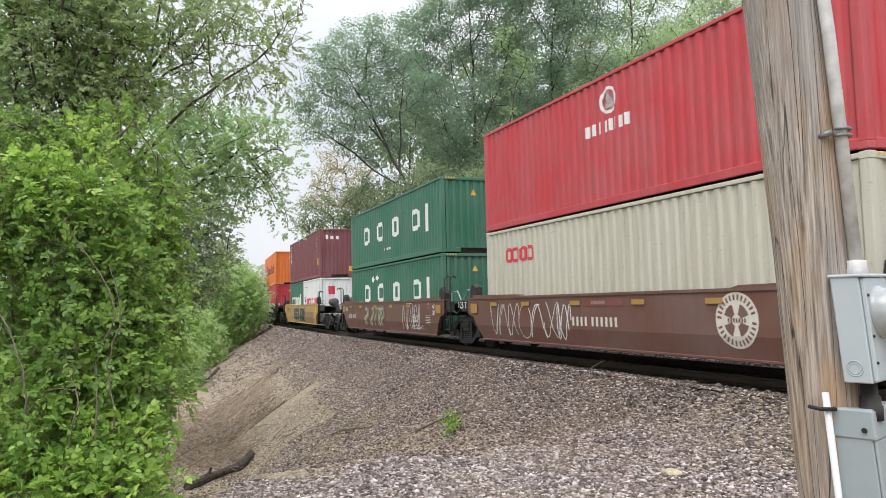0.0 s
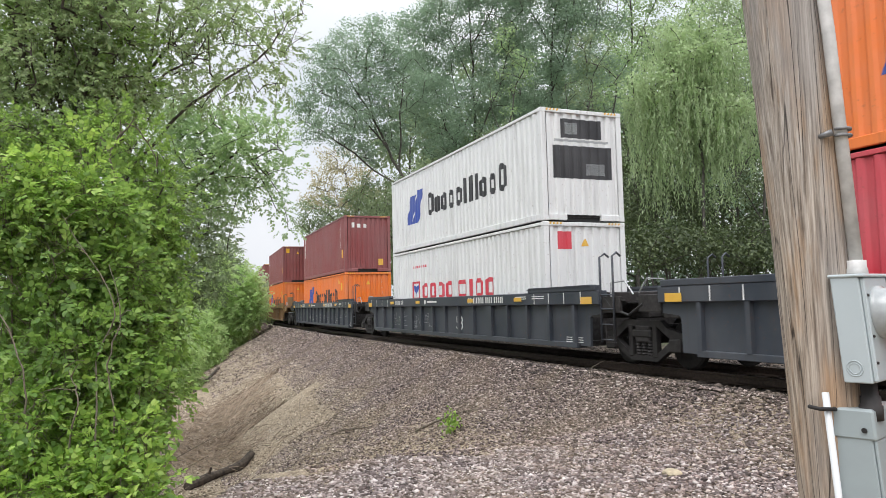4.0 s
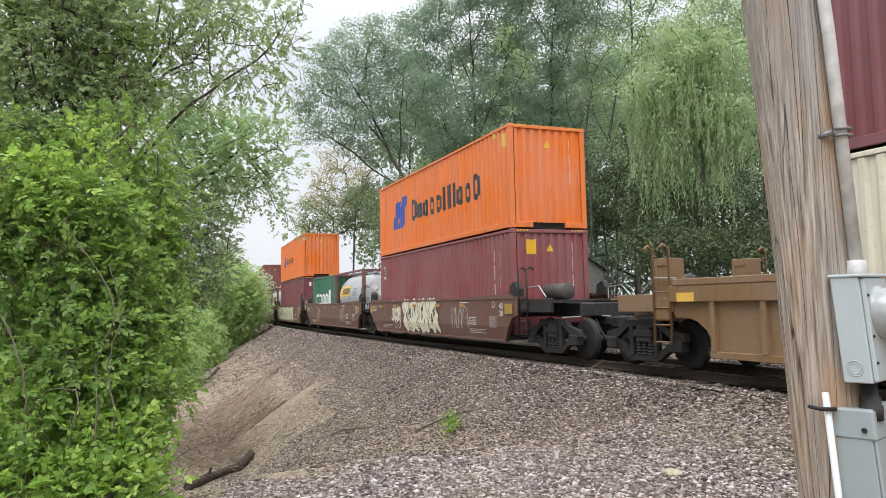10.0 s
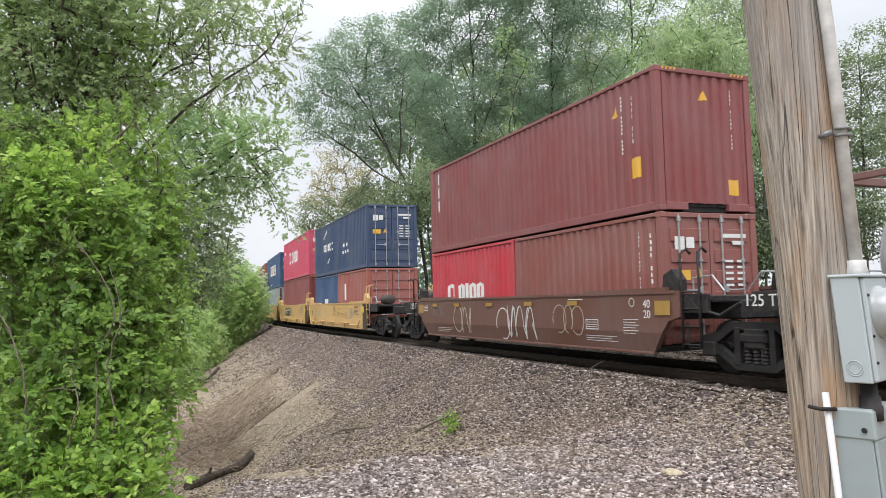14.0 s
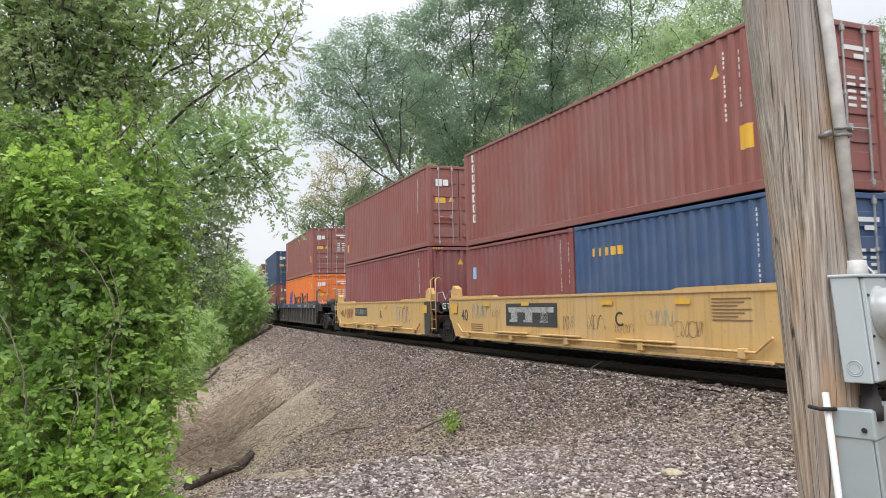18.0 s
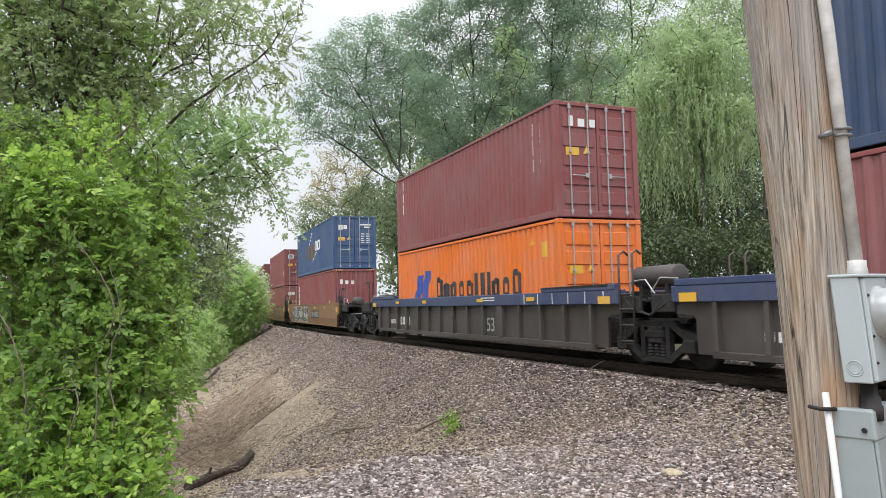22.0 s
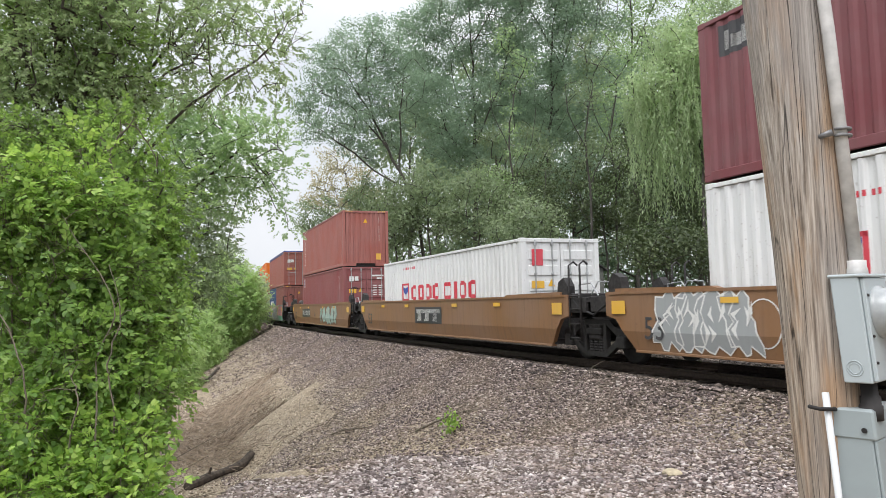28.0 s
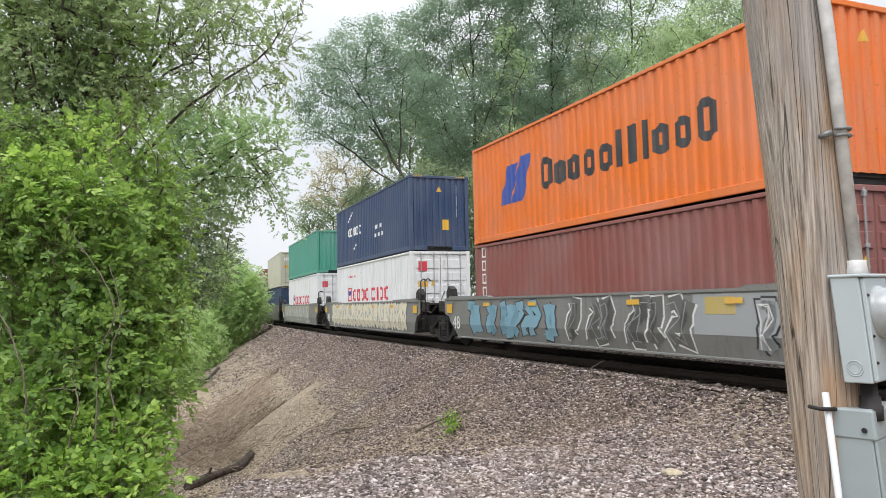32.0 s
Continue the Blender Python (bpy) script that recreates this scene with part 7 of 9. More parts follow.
            if name == "code_marks":
                tagged(ob, kind="stuff")
    dprof = [(-1.1, 0.0), (1.1, 0.0)] if door else eprof
    for name, material, pieces in front_marks:
        for lot in split_marks(name, pieces):
            ob = part(name.rstrip("s") if lot is not pieces else name, decal(lot, dprof, hx - 0.01 if door else hx - 0.03, True), material, c)
            if name == "code_marks":
                tagged(ob, kind="stuff")
    if not door:
        hz = [rect(-1.05 + 0.1 * k, H - 0.075, 0.05, 0.05, 0.02) for k in range(4)] + [rect(0.7 + 0.1 * k, H - 0.075, 0.05, 0.05, 0.02) for k in range(4)]
        part("hazard_stripes", decal(hz, [(-1.2, 0), (1.2, 0)], hx - 0.002, True), YELLOW, c, "yellow height stripes")
    if tarp:
        part("tarpaulin", Geo().box(-hx + 0.05, hx - 0.05, -hy - 0.012, hy + 0.012, H - 0.16, H + 0.1, 0.06), tarp, c, "blue tarpaulin over the open top")
    return c


def tank(label):
    """A twenty-foot tank container: a steel vessel in an open frame."""
    fr, sh = P("tank_frame"), P("tank_shell")
    c = thing("tank_container", label, "tank container", group="containers on the train")
    hx, hy, H = TWENTY / 2, 1.219, LOW
    post = shared("tank_post", lambda: Geo().box(-0.08, 0.08, -0.08, 0.08, 0, H, 0.012).mesh("corner_post", fr))
    rail = shared("tank_rail", lambda: Geo().box(-hx + 0.16, hx - 0.16, -0.05, 0.05, -0.1, 0.0, 0.01).mesh("top_rail", fr))
    cross = shared("tank_cross", lambda: Geo().box(-0.06, 0.06, -hy + 0.16, hy - 0.16, -0.12, 0.0, 0.01).mesh("end_header", fr))
    for sx in (-1, 1):
        for z in (H, 0.16, 0.75):
            part("end_header", cross, fr, c, at=Matrix.Translation((sx * (hx - 0.08), 0, z)))
        for sy in (-1, 1):
            part("corner_post", post, fr, c, at=Matrix.Translation((sx * (hx - 0.08), sy * (hy - 0.08), 0)))
    for sy in (-1, 1):
        for z in (H, 0.16):
            part("top_rail" if z > 1 else "bottom_rail", rail, fr, c, at=Matrix.Translation((0, sy * (hy - 0.06), z)))
        part("brace", Geo().tube([(-hx + 0.1, sy * (hy - 0.05), 0.85), (-hx + 1.1, sy * (hy - 0.05), 0.12)], 0.04, 6).tube([(hx - 0.1, sy * (hy - 0.05), 0.85), (hx - 1.1, sy * (hy - 0.05), 0.12)], 0.04, 6), fr, c)
    R, zc = 1.13, 1.36
    xs = [(-2.86, 0.06), (-2.84, 0.3), (-2.76, 0.62), (-2.6, 0.9), (-2.4, 1.06), (-2.15, R), (2.15, R), (2.4, 1.06), (2.6, 0.9), (2.76, 0.62), (2.84, 0.3), (2.86, 0.06)]
    part("vessel", shared("vessel", lambda: Geo().tube([(x, 0, zc) for x, r in xs], [r for x, r in xs], 40).mesh("vessel", sh, True)), sh, c, "insulated grey tank shell")
    part("walkway", Geo().box(-2.6, 2.6, -0.55, -0.2, H - 0.06, H - 0.03).box(-2.6, 2.6, 0.2, 0.55, H - 0.06, H - 0.03), GALV, c, "galvanised roof walkway")
    seam = Geo()
    for x in (-1.9, 0.0, 1.9):
        seam.tube([(x, R * 1.004 * math.cos(a), zc + R * 1.004 * math.sin(a)) for a in np.linspace(0, 2 * math.pi, 33)], 0.012, 5, False)
    part("band", seam, GALV, c, "cladding bands")
    arc = lambda x0, x1, a0, a1, rr: Geo().add([(x, -math.cos(a) * rr, zc + math.sin(a) * rr) for x in (x0, x1) for a in np.linspace(a0, a1, 8)], [(k, k + 8, k + 9, k + 1) for k in range(7)])
    part("logo_panel", arc(-2.1, 0.15, 0.0, 0.47, R + 0.006), YELLOW, c, "yellow panel")
    for k in range(8):
        part("logo_bar", arc(-1.5 + 0.19 * k, -1.37 + 0.19 * k, 0.1, 0.38, R + 0.01), BLACK, c)
    hx2 = 2.865
    pl = Geo()
    for (yy, zz, s) in ((-0.62, 1.75, 0.17), (-0.36, 1.5, 0.17)):
        pl.add([(hx - 0.03, yy, zz - s), (hx - 0.03, yy + s, zz), (hx - 0.03, yy, zz + s), (hx - 0.03, yy - s, zz)], [(0, 1, 2, 3)])
    part("placard", pl, WHITE, c, "white hazard placards")
    for k in range(4):
        part("print_bar", arc(0.6, 1.45 - 0.1 * (k % 2), 0.3 - 0.09 * k, 0.34 - 0.09 * k, R + 0.006), plain("grey_print", (0.2, 0.22, 0.23), 0.6), c)
    lad = Geo()
    for yy in (0.72, 1.0):
        lad.tube([(hx - 0.02, yy, 0.2), (hx - 0.02, yy, H - 0.05)], 0.016, 6)
    for k in range(7):
        lad.tube([(hx - 0.02, 0.72, 0.4 + 0.3 * k), (hx - 0.02, 1.0, 0.4 + 0.3 * k)], 0.012, 6)
    part("ladder", lad, GALV, c, "galvanised end ladder")
    return c


# ---- well cars
def graffiti(x0, x1, z0, z1, seed, main, edge, sprawl=1.0, y=1.508):
    """Sprayed writing nobody could read: filled, outlined blobs side by side, or thin loops where the fill is the car's own paint."""
    rng = random.Random(seed)
    out, x, h = [], x0, z1 - z0
    thin = main.name.endswith("_car_paint")
    while x < x1 - 0.15:
        w = h * rng.uniform(0.5, 0.85) * sprawl
        cx, cz = x + w / 2, (z0 + z1) / 2 + h * rng.uniform(-0.04, 0.04)
        if thin:
            n, ph, k2 = 22, rng.uniform(0, 6), rng.choice((1, 2, 3))
            pts = [(cx + w * 0.5 * math.cos(ph + 5.6 * i / n), cz + h * 0.46 * math.sin(k2 * 5.6 * i / n + ph)) for i in range(n)]
            out.append(("graffiti_line", edge, ribbon(pts, h * rng.uniform(0.022, 0.038), y)))
        else:
            n, lean, lift = 20, rng.uniform(-0.3, 0.3), 0.0012 * (len(out) % 5)
            ring = []
            for i in range(n):
                a = 2 * math.pi * i / n
                r = (abs(math.cos(a)) ** 7 + abs(math.sin(a)) ** 7) ** -0.143 * (rng.uniform(0.72, 0.9) if i % 3 == 1 else rng.uniform(0.98, 1.16))
                px, pz = cx + w * 0.58 * r * math.cos(a), cz + 0.04 + h * 0.58 * r * math.sin(a)
                ring.append((px + lean * (pz - cz), min(max(pz, z0 - 0.05), z1 + 0.12)))
            out.append(("graffiti_letter", main, Geo().add([(cx, -y - lift, cz)] + [(a, -y - lift, b) for a, b in ring], [(0, i + 1, (i + 1) % n + 1) for i in range(n)])))
            out.append(("graffiti_outline", edge, ribbon(ring + ring[:2], h * 0.038, y + lift + 0.002)))
            for k in range(4):
                sx, sz = cx + w * rng.uniform(-0.38, 0.34), cz + h * rng.uniform(-0.42, 0.1)
                l, a = h * rng.uniform(0.3, 0.6), rng.choice((1, 1, 1, -1)) * rng.uniform(0.75, 1.25)
                end = min(sz + l * abs(math.sin(a)), z1 - 0.03)
                mid = (sx + l * 0.5 * math.cos(a) * rng.choice((-1, 1)), (sz + end) / 2)
                out.append(("graffiti_stroke", edge, ribbon([(sx, sz), mid, (sx + l * rng.uniform(-0.2, 0.35), end)], [0.006, h * rng.uniform(0.06, 0.13), 0.01], y + lift + 0.004)))
        x += w * rng.uniform(0.82, 1.0)
    return out


def wild(x0, x1, z0, z1, seed, main, edge, shine, fat=0.24, y=1.508):
    """Sprayed forms nobody could read: thick crossing strokes with a dark rim and a thin light line."""
    rng = random.Random(seed)
    out, x, h, k = [], x0, z1 - z0, 0
    while x < x1 - 0.25 * h:
        w, lean = h * rng.uniform(0.6, 0.85), rng.uniform(-0.1, 0.25) * h
        shapes = []
        for n in range(rng.randrange(2, 4)):              # bent strokes, hooked at one end
            a = (x + w * rng.uniform(0.0, 0.35) + 0.25 * n * w, z0 + 0.13 * h)
            b = (a[0] + lean + w * rng.uniform(-0.1, 0.1), z1 - 0.14 * h)
            c, d = (a[0] + w * rng.uniform(-0.28, 0.1), z0 + h * rng.uniform(0.3, 0.42)), (b[0] + w * rng.uniform(-0.05, 0.3), z0 + h * rng.uniform(0.55, 0.7))
            hook = (b[0] + w * rng.choice((-0.3, 0.35)), z1 - h * rng.uniform(0.12, 0.26))
            line = [a, c, ((c[0] + d[0]) / 2, (c[1] + d[1]) / 2), d, b] + ([hook] if rng.random() < 0.6 else [])
            shapes.append(line if rng.random() < 0.7 else [(2 * x + w - p, z0 + z1 - q) for p, q in line])
        lift = y + 0.0015 * (k % 4)
        for name, material, wide, up, off in (("graffiti_outline", edge, fat * h + 0.09 * h, 0.0, 0.0), ("graffiti_letter", main, fat * h, 0.002, 0.0), ("graffiti_shine", shine, 0.022 * h, 0.004, 0.3 * fat * h)):
            g = Geo()
            for pts in shapes:
                r = ribbon([(a - off, b) for a, b in pts], [wide * (1.0 + 0.12 * (-1) ** i) for i in range(len(pts))], lift + up)
                g.add([(a, b, min(max(c, z0 - 0.02), z1 + 0.02)) for a, b, c in r.v], r.f)
            out.append((name, material, g))
        x += w * rng.uniform(0.95, 1.1)
        k += 1
    return out


def scribble(bays, seed, y=1.404):
    """Thin chalk-like boxes and hooks, bay by bay, on a ribbed side."""
    rng = random.Random(seed)
    out = []
    for x0, x1 in bays:
        g = Geo()
        for _ in range(rng.randrange(3, 7)):
            x, z, w, h = rng.uniform(x0, x1 - 0.25), rng.uniform(0.5, 0.95), rng.uniform(0.15, 0.4), rng.uniform(0.1, 0.28)
            pts = [(x, z + h * rng.uniform(0.5, 1)), (x, z), (x + w, z + rng.uniform(-0.03, 0.03)), (x + w, z + h), (x + w * rng.uniform(0.2, 0.7), z + h)][:rng.randrange(3, 6)]
            r = ribbon(pts, 0.016, y)
            g.add(r.v, r.f)
        out.append(("scrawl", GREY_SPRAY, g))
    return out


def ribbon(pts, wid, y):
    """A painted line on the car's side, of even or given widths."""
    g, n, vs = Geo(), len(pts), []
    for i, (px, pz) in enumerate(pts):
        qx, qz = pts[min(i + 1, n - 1)][0] - pts[max(i - 1, 0)][0], pts[min(i + 1, n - 1)][1] - pts[max(i - 1, 0)][1]
        l = math.hypot(qx, qz) or 1
        half = (wid[i] if isinstance(wid, list) else wid) / 2
        vs += [(px - qz / l * sgn * half, -y, pz + qx / l * sgn * half) for sgn in (-1, 1)]
    return g.add(vs, [(2 * i, 2 * i + 2, 2 * i + 3, 2 * i + 1) for i in range(n - 1)])


def fold(g, z0=0.74, k=0.2):
    """Bends what lies on a car's side below z0 inwards, along with the plate."""
    bm = bmesh.new()
    vs = [bm.verts.new(p) for p in g.v]
    for q in g.f:
        bm.faces.new([vs[i] for i in q])
    bmesh.ops.bisect_plane(bm, geom=bm.verts[:] + bm.edges[:] + bm.faces[:], plane_co=(0, 0, z0), plane_no=(0, 0, 1))
    out = Geo()
    bm.verts.index_update()
    out.add([(v.co.x, v.co.y + k * max(0.0, z0 - v.co.z), v.co.z) for v in bm.verts], [tuple(v.index for v in f.verts) for f in bm.faces])
    bm.free()
    return out


def bogie(parent, x):
    """A two-axle truck at x on a car."""
    t = part("truck", shared("bolster", lambda: Geo().box(-0.22, 0.22, -1.2, 1.2, 0.5, 0.85, 0.03).mesh("truck", STEEL_DARK)), STEEL_DARK, parent, "dark cast steel truck", at=Matrix.Translation((x, 0, 0)))

    def frame_geo():
        g = Geo()
        g.prism([(-1.22, 0.56), (-0.8, 0.6), (-0.45, 0.82), (0.45, 0.82), (0.8, 0.6), (1.22, 0.56), (1.18, 0.7), (0.72, 0.8), (0.55, 0.95), (-0.55, 0.95), (-0.72, 0.8), (-1.18, 0.7)], -0.06, 0.07)
        g.prism([(-1.0, 0.5), (-0.42, 0.14), (0.42, 0.14), (1.0, 0.5), (0.85, 0.57), (0.36, 0.25), (-0.36, 0.25), (-0.85, 0.57)], -0.055, 0.065)
        g.box(-0.43, -0.31, -0.07, 0.06, 0.22, 0.86, 0.01).box(0.31, 0.43, -0.07, 0.06, 0.22, 0.86, 0.01).box(-0.29, 0.29, -0.1, 0.05, 0.6, 0.76, 0.03)
        for k in (-0.18, 0.0, 0.18):
            g.tube([(k, 0, 0.24 + 0.03 * j) for j in range(13)], [0.075 if j % 2 else 0.055 for j in range(13)], 8)
        g.box(-1.15, -0.83, -0.13, 0.11, 0.34, 0.6, 0.03).box(0.83, 1.15, -0.13, 0.11, 0.34, 0.6, 0.03)
        return g.mesh("side_frame", TRUCK_STEEL)
    for sy in (-1, 1):
        part("side_frame", shared("sframe", frame_geo), TRUCK_STEEL, t, at=Matrix.Translation((0, sy * 1.12, 0)) @ Matrix.Rotation(0 if sy < 0 else math.pi, 4, "Z"))
        for sx in (-0.89, 0.89):
            part("wheel", shared("wheel", lambda: Geo().tube([(0, -0.07, 0), (0, -0.055, 0), (0, -0.02, 0), (0, 0.03, 0), (0, 0.06, 0), (0, 0.07, 0)], [0.3, 0.44, 0.48, 0.48, 0.5, 0.48], 28).tube([(0, -0.16, 0), (0, 0.1, 0)], 0.1, 12).mesh("wheel", TRUCK_STEEL)), TRUCK_STEEL, t, "steel wheel",
                 at=Matrix.Translation((sx, sy * 0.76, 0.482)) @ Matrix.Rotation(0 if sy < 0 else math.pi, 4, "Z"))
    for sx in (-0.89, 0.89):
        part("axle", shared("axle", lambda: Geo().tube([(0, -0.8, 0), (0, 0.8, 0)], 0.08, 10).mesh("axle", STEEL_DARK)), STEEL_DARK, t, at=Matrix.Translation((sx, 0, 0.482)))
    return t


TRUCK_STEEL = plain("truck_casting", (0.02, 0.018, 0.017), 0.75, 0.1, 0.45, 8, 0.25)
WELL = {"forty": 13.3, "fortyeight": 15.3, "fiftythree": 17.2}


def well_car(label, well, style, body, chord=None, front_gap=1.1, rear_gap=1.1, front_truck=False, rear_truck=True, decor=(), ends=None, piping=False, stands=False):
    """One well of a double-stack car. front_gap and rear_gap: from the well's end to the pivot. ends: paint of the end platforms."""
    m, mc = P(body), P(chord or body)
    me_ = P(ends) if ends else STEEL_DARK
    c = thing("well_car", label, "rail car", group="well cars of the train")
    hl, yo = WELL[well] / 2, 1.5
    T = 1.53 if style == "smooth" else 1.66
    half_turn = Matrix.Rotation(math.pi, 4, "Z")
    key = (well, body)
    bend = fold if style == "smooth" and not piping else (lambda g: g)
    for sy in (-1, 1):
        rot = Matrix.Identity(4) if sy < 0 else half_turn
        if style == "smooth":
            out = [(-hl - 0.2, T), (-hl - 0.2, 0.95), (-hl - 0.05, 0.82), (-hl + 0.25, 0.36), (hl + 0.05, 0.36), (hl + 0.2, 0.5), (hl + 0.2, T)] if piping else [(-hl - 0.2, T), (-hl - 0.2, 1.05), (-hl + 0.12, 0.97), (-hl + 0.66, 0.36), (hl - 0.66, 0.36), (hl - 0.12, 0.97), (hl + 0.2, 1.05), (hl + 0.2, T)]
            lip = [(-hl - 0.1, T - 0.05), (hl + 0.1, T - 0.05), (hl + 0.1, T + 0.006), (-hl - 0.1, T + 0.006)]
            side = part("side_sill", shared(("sill",) + key, lambda: bend(Geo().prism(out, -yo, -yo + 0.1)).mesh("side_sill", m)), m, c, at=rot)
            part("top_lip", shared(("lip",) + key, lambda: Geo().prism(lip, -yo - 0.025, -yo + 0.14).mesh("top_lip", m)), m, side)
            part("bottom_flange", shared(("flange",) + key, lambda: Geo().box(-hl + 0.66, hl - 0.66, -yo - 0.03 + (0 if piping else 0.08), -yo + 0.2, 0.32, 0.372, 0.01).mesh("bottom_flange", m)), m, side)
            if ends or piping:
                blk = P(ends) if ends else BLACK
                for sx in ((1,) if piping else (-1, 1)):
                    e = [(hl + 0.204, T - 0.06), (hl + 0.204, 0.5), (hl + 0.05, 0.365), (hl - 0.35, 0.365), (hl - 0.35, T - 0.06)] if piping else [(sx * (hl + 0.204), T - 0.06), (sx * (hl + 0.204), 1.045), (sx * (hl - 0.3), 0.945), (sx * (hl - 0.94), 0.362), (sx * (hl - 0.62), T - 0.06)]
                    part("end_panel", shared(("epanel", well, sx, blk.name), lambda: Geo().prism(e if sx < 0 else e[::-1], -yo - 0.004, -yo + 0.05).mesh("end_panel", blk)), blk, side, "dark painted end panel")
            if piping and sy < 0:
                part("pipe", Geo().tube([(-hl + 0.6, -yo - 0.07, 0.75), (-hl + 0.95, -yo - 0.07, 0.52), (hl - 0.95, -yo - 0.07, 0.5), (hl - 0.6, -yo - 0.07, 0.75)], 0.026, 8), m, side, "brass-coloured pipe")
                for x in (-5.3, -2.6, 0.1, 2.8, 5.4):
                    part("bracket", shared(("pbr", body), lambda: Geo().box(-0.08, 0.08, -yo - 0.1, -yo, 0.38, 0.56, 0.015).mesh("bracket", m)), m, side, at=Matrix.Translation((x, 0, 0)))
                for x in (-2.6, -0.2, 2.9):
                    part("toe_board", shared(("toe", body), lambda: Geo().box(-0.85, 0.85, -yo - 0.12, -yo - 0.01, 0.56, 0.6, 0.01).mesh("toe_board", m)), m, side, at=Matrix.Translation((x, 0, 0)))
        else:
            arch = [(0.2, 1.5), (0.2, 1.06), (-0.1, 1.04), (-0.4, 0.95), (-0.62, 0.8), (-0.75, 0.6), (-0.8, 0.38)] if stands else [(0.2, 1.5), (0.2, 1.1), (-0.24, 1.06), (-0.3, 1.0), (-0.32, 0.38)]
            web = [(-hl - a, b) for a, b in arch] + [(hl + a, b) for a, b in arch[::-1]]
            side = part("side_web", shared(("web",) + key, lambda: Geo().prism(web, -yo + 0.1, -yo + 0.16).mesh("side_web", m)), m, c, at=rot)
            part("top_chord", shared(("chord", well, chord or body), lambda: Geo().box(-hl - 0.2, hl + 0.2, -yo - 0.01, -yo + 0.22, 1.3, T - 0.06, 0.015).mesh("top_chord", mc)), mc, side)
            for sx in (-1, 1):
                part("end_guide", shared(("eguide", well, chord or body), lambda: Geo().box(hl - 2.9, hl + 0.1, -yo - 0.02, -yo + 0.14, T - 0.06, T + 0.06, 0.01).mesh("end_guide", mc)), mc, side, at=Matrix.Identity(4) if sx > 0 else Matrix.Diagonal((-1, 1, 1, 1)))
            part("bottom_chord", shared(("bchord",) + key, lambda: Geo().box(-hl + 0.75, hl - 0.75, -yo + 0.02, -yo + 0.3, 0.33, 0.45, 0.01).mesh("bottom_chord", m)), m, side)
            n = 15
            for k in range(n):
                x = -hl + 0.85 + (2 * hl - 1.7) * k / (n - 1)
                wide = 0.17 if k in (4, n - 5) else 0.05
                part("rib", shared(("rib", body, wide), lambda: Geo().prism([(-wide, 1.3), (-wide, 0.45), (wide, 0.45), (wide, 1.3)], -yo + 0.005, -yo + 0.1).mesh("rib", m)), m, side, at=Matrix.Translation((x, 0, 0)))
    part("floor_frame", shared(("ff", well), lambda: Geo().box(-hl + 0.7, hl - 0.7, -1.4, 1.4, 0.36, 0.46, 0.02).box(-hl + 0.6, -hl + 1.0, -1.38, 1.38, 0.37, 0.485).box(hl - 1.0, hl - 0.6, -1.38, 1.38, 0.37, 0.485).mesh("floor_frame", STEEL_DARK)), STEEL_DARK, c)
    # dark plates added across the well's ends so the openings stay in shade
    for sx in (-1, 1):
        part("bulkhead", shared(("bulk", well), lambda: Geo().box(hl - 0.9, hl - 0.85, -1.38, 1.38, 0.46, 1.2).mesh("bulkhead", STEEL_DARK)), STEEL_DARK, c, at=Matrix.Diagonal((sx, 1, 1, 1)))
    for sx, gap, own in ((1, front_gap, front_truck), (-1, rear_gap, rear_truck)):
        turn = Matrix.Identity(4) if sx > 0 else half_turn
        coupled = gap > 1.2
        reach = gap + (0.75 if coupled else -0.1)

        def platform():
            g = Geo().box(hl - 0.25, hl + 0.19, -1.395, 1.395, 1.0, T - 0.1, 0.02)
            g.box(hl + 0.19, hl + reach, -0.8, 0.8, 1.0, 1.34, 0.03)
            g.box(hl + 0.19, hl + reach - 0.02, -1.4, -0.8, 1.36, 1.41).box(hl + 0.19, hl + reach - 0.02, 0.8, 1.4, 1.36, 1.41)
            g.box(hl + 0.19, hl + reach * 0.85, -1.44, -1.36, 1.12, 1.46, 0.01).box(hl + 0.19, hl + reach * 0.85, 1.36, 1.44, 1.12, 1.46, 0.01)
            return g.mesh("end_platform", me_)
        part("end_platform", shared(("plat", well, gap, me_.name), platform), me_, c, "end platform over the truck", at=turn)
        for sy in (-1, 1):
            part("guide", shared(("guide", well, body, style), lambda: Geo().prism([(hl - 3.0, T), (hl - 0.1, T), (hl - 0.1, T + 0.07), (hl - 2.8, T + 0.05)], -0.1, 0.06).mesh("guide", m)), m, c, at=turn @ Matrix.Translation((0, sy * 1.42, 0)))
            if style == "smooth":
                part("stop_lug", shared(("lug", well, body), lambda: Geo().prism([(hl - 0.32, T), (hl + 0.14, T), (hl + 0.14, T + 0.2), (hl - 0.02, T + 0.4), (hl - 0.26, T + 0.3)], -0.1, 0.1).mesh("stop_lug", STEEL_DARK if body != "yellow_car" else m)), STEEL_DARK, c, at=turn @ Matrix.Translation((0, sy * 1.36, 0)))
            lad_mat = m if style == "ribbed" or body == "yellow_car" else STEEL_DARK
            tall = 2.3 if style == "ribbed" else 2.2
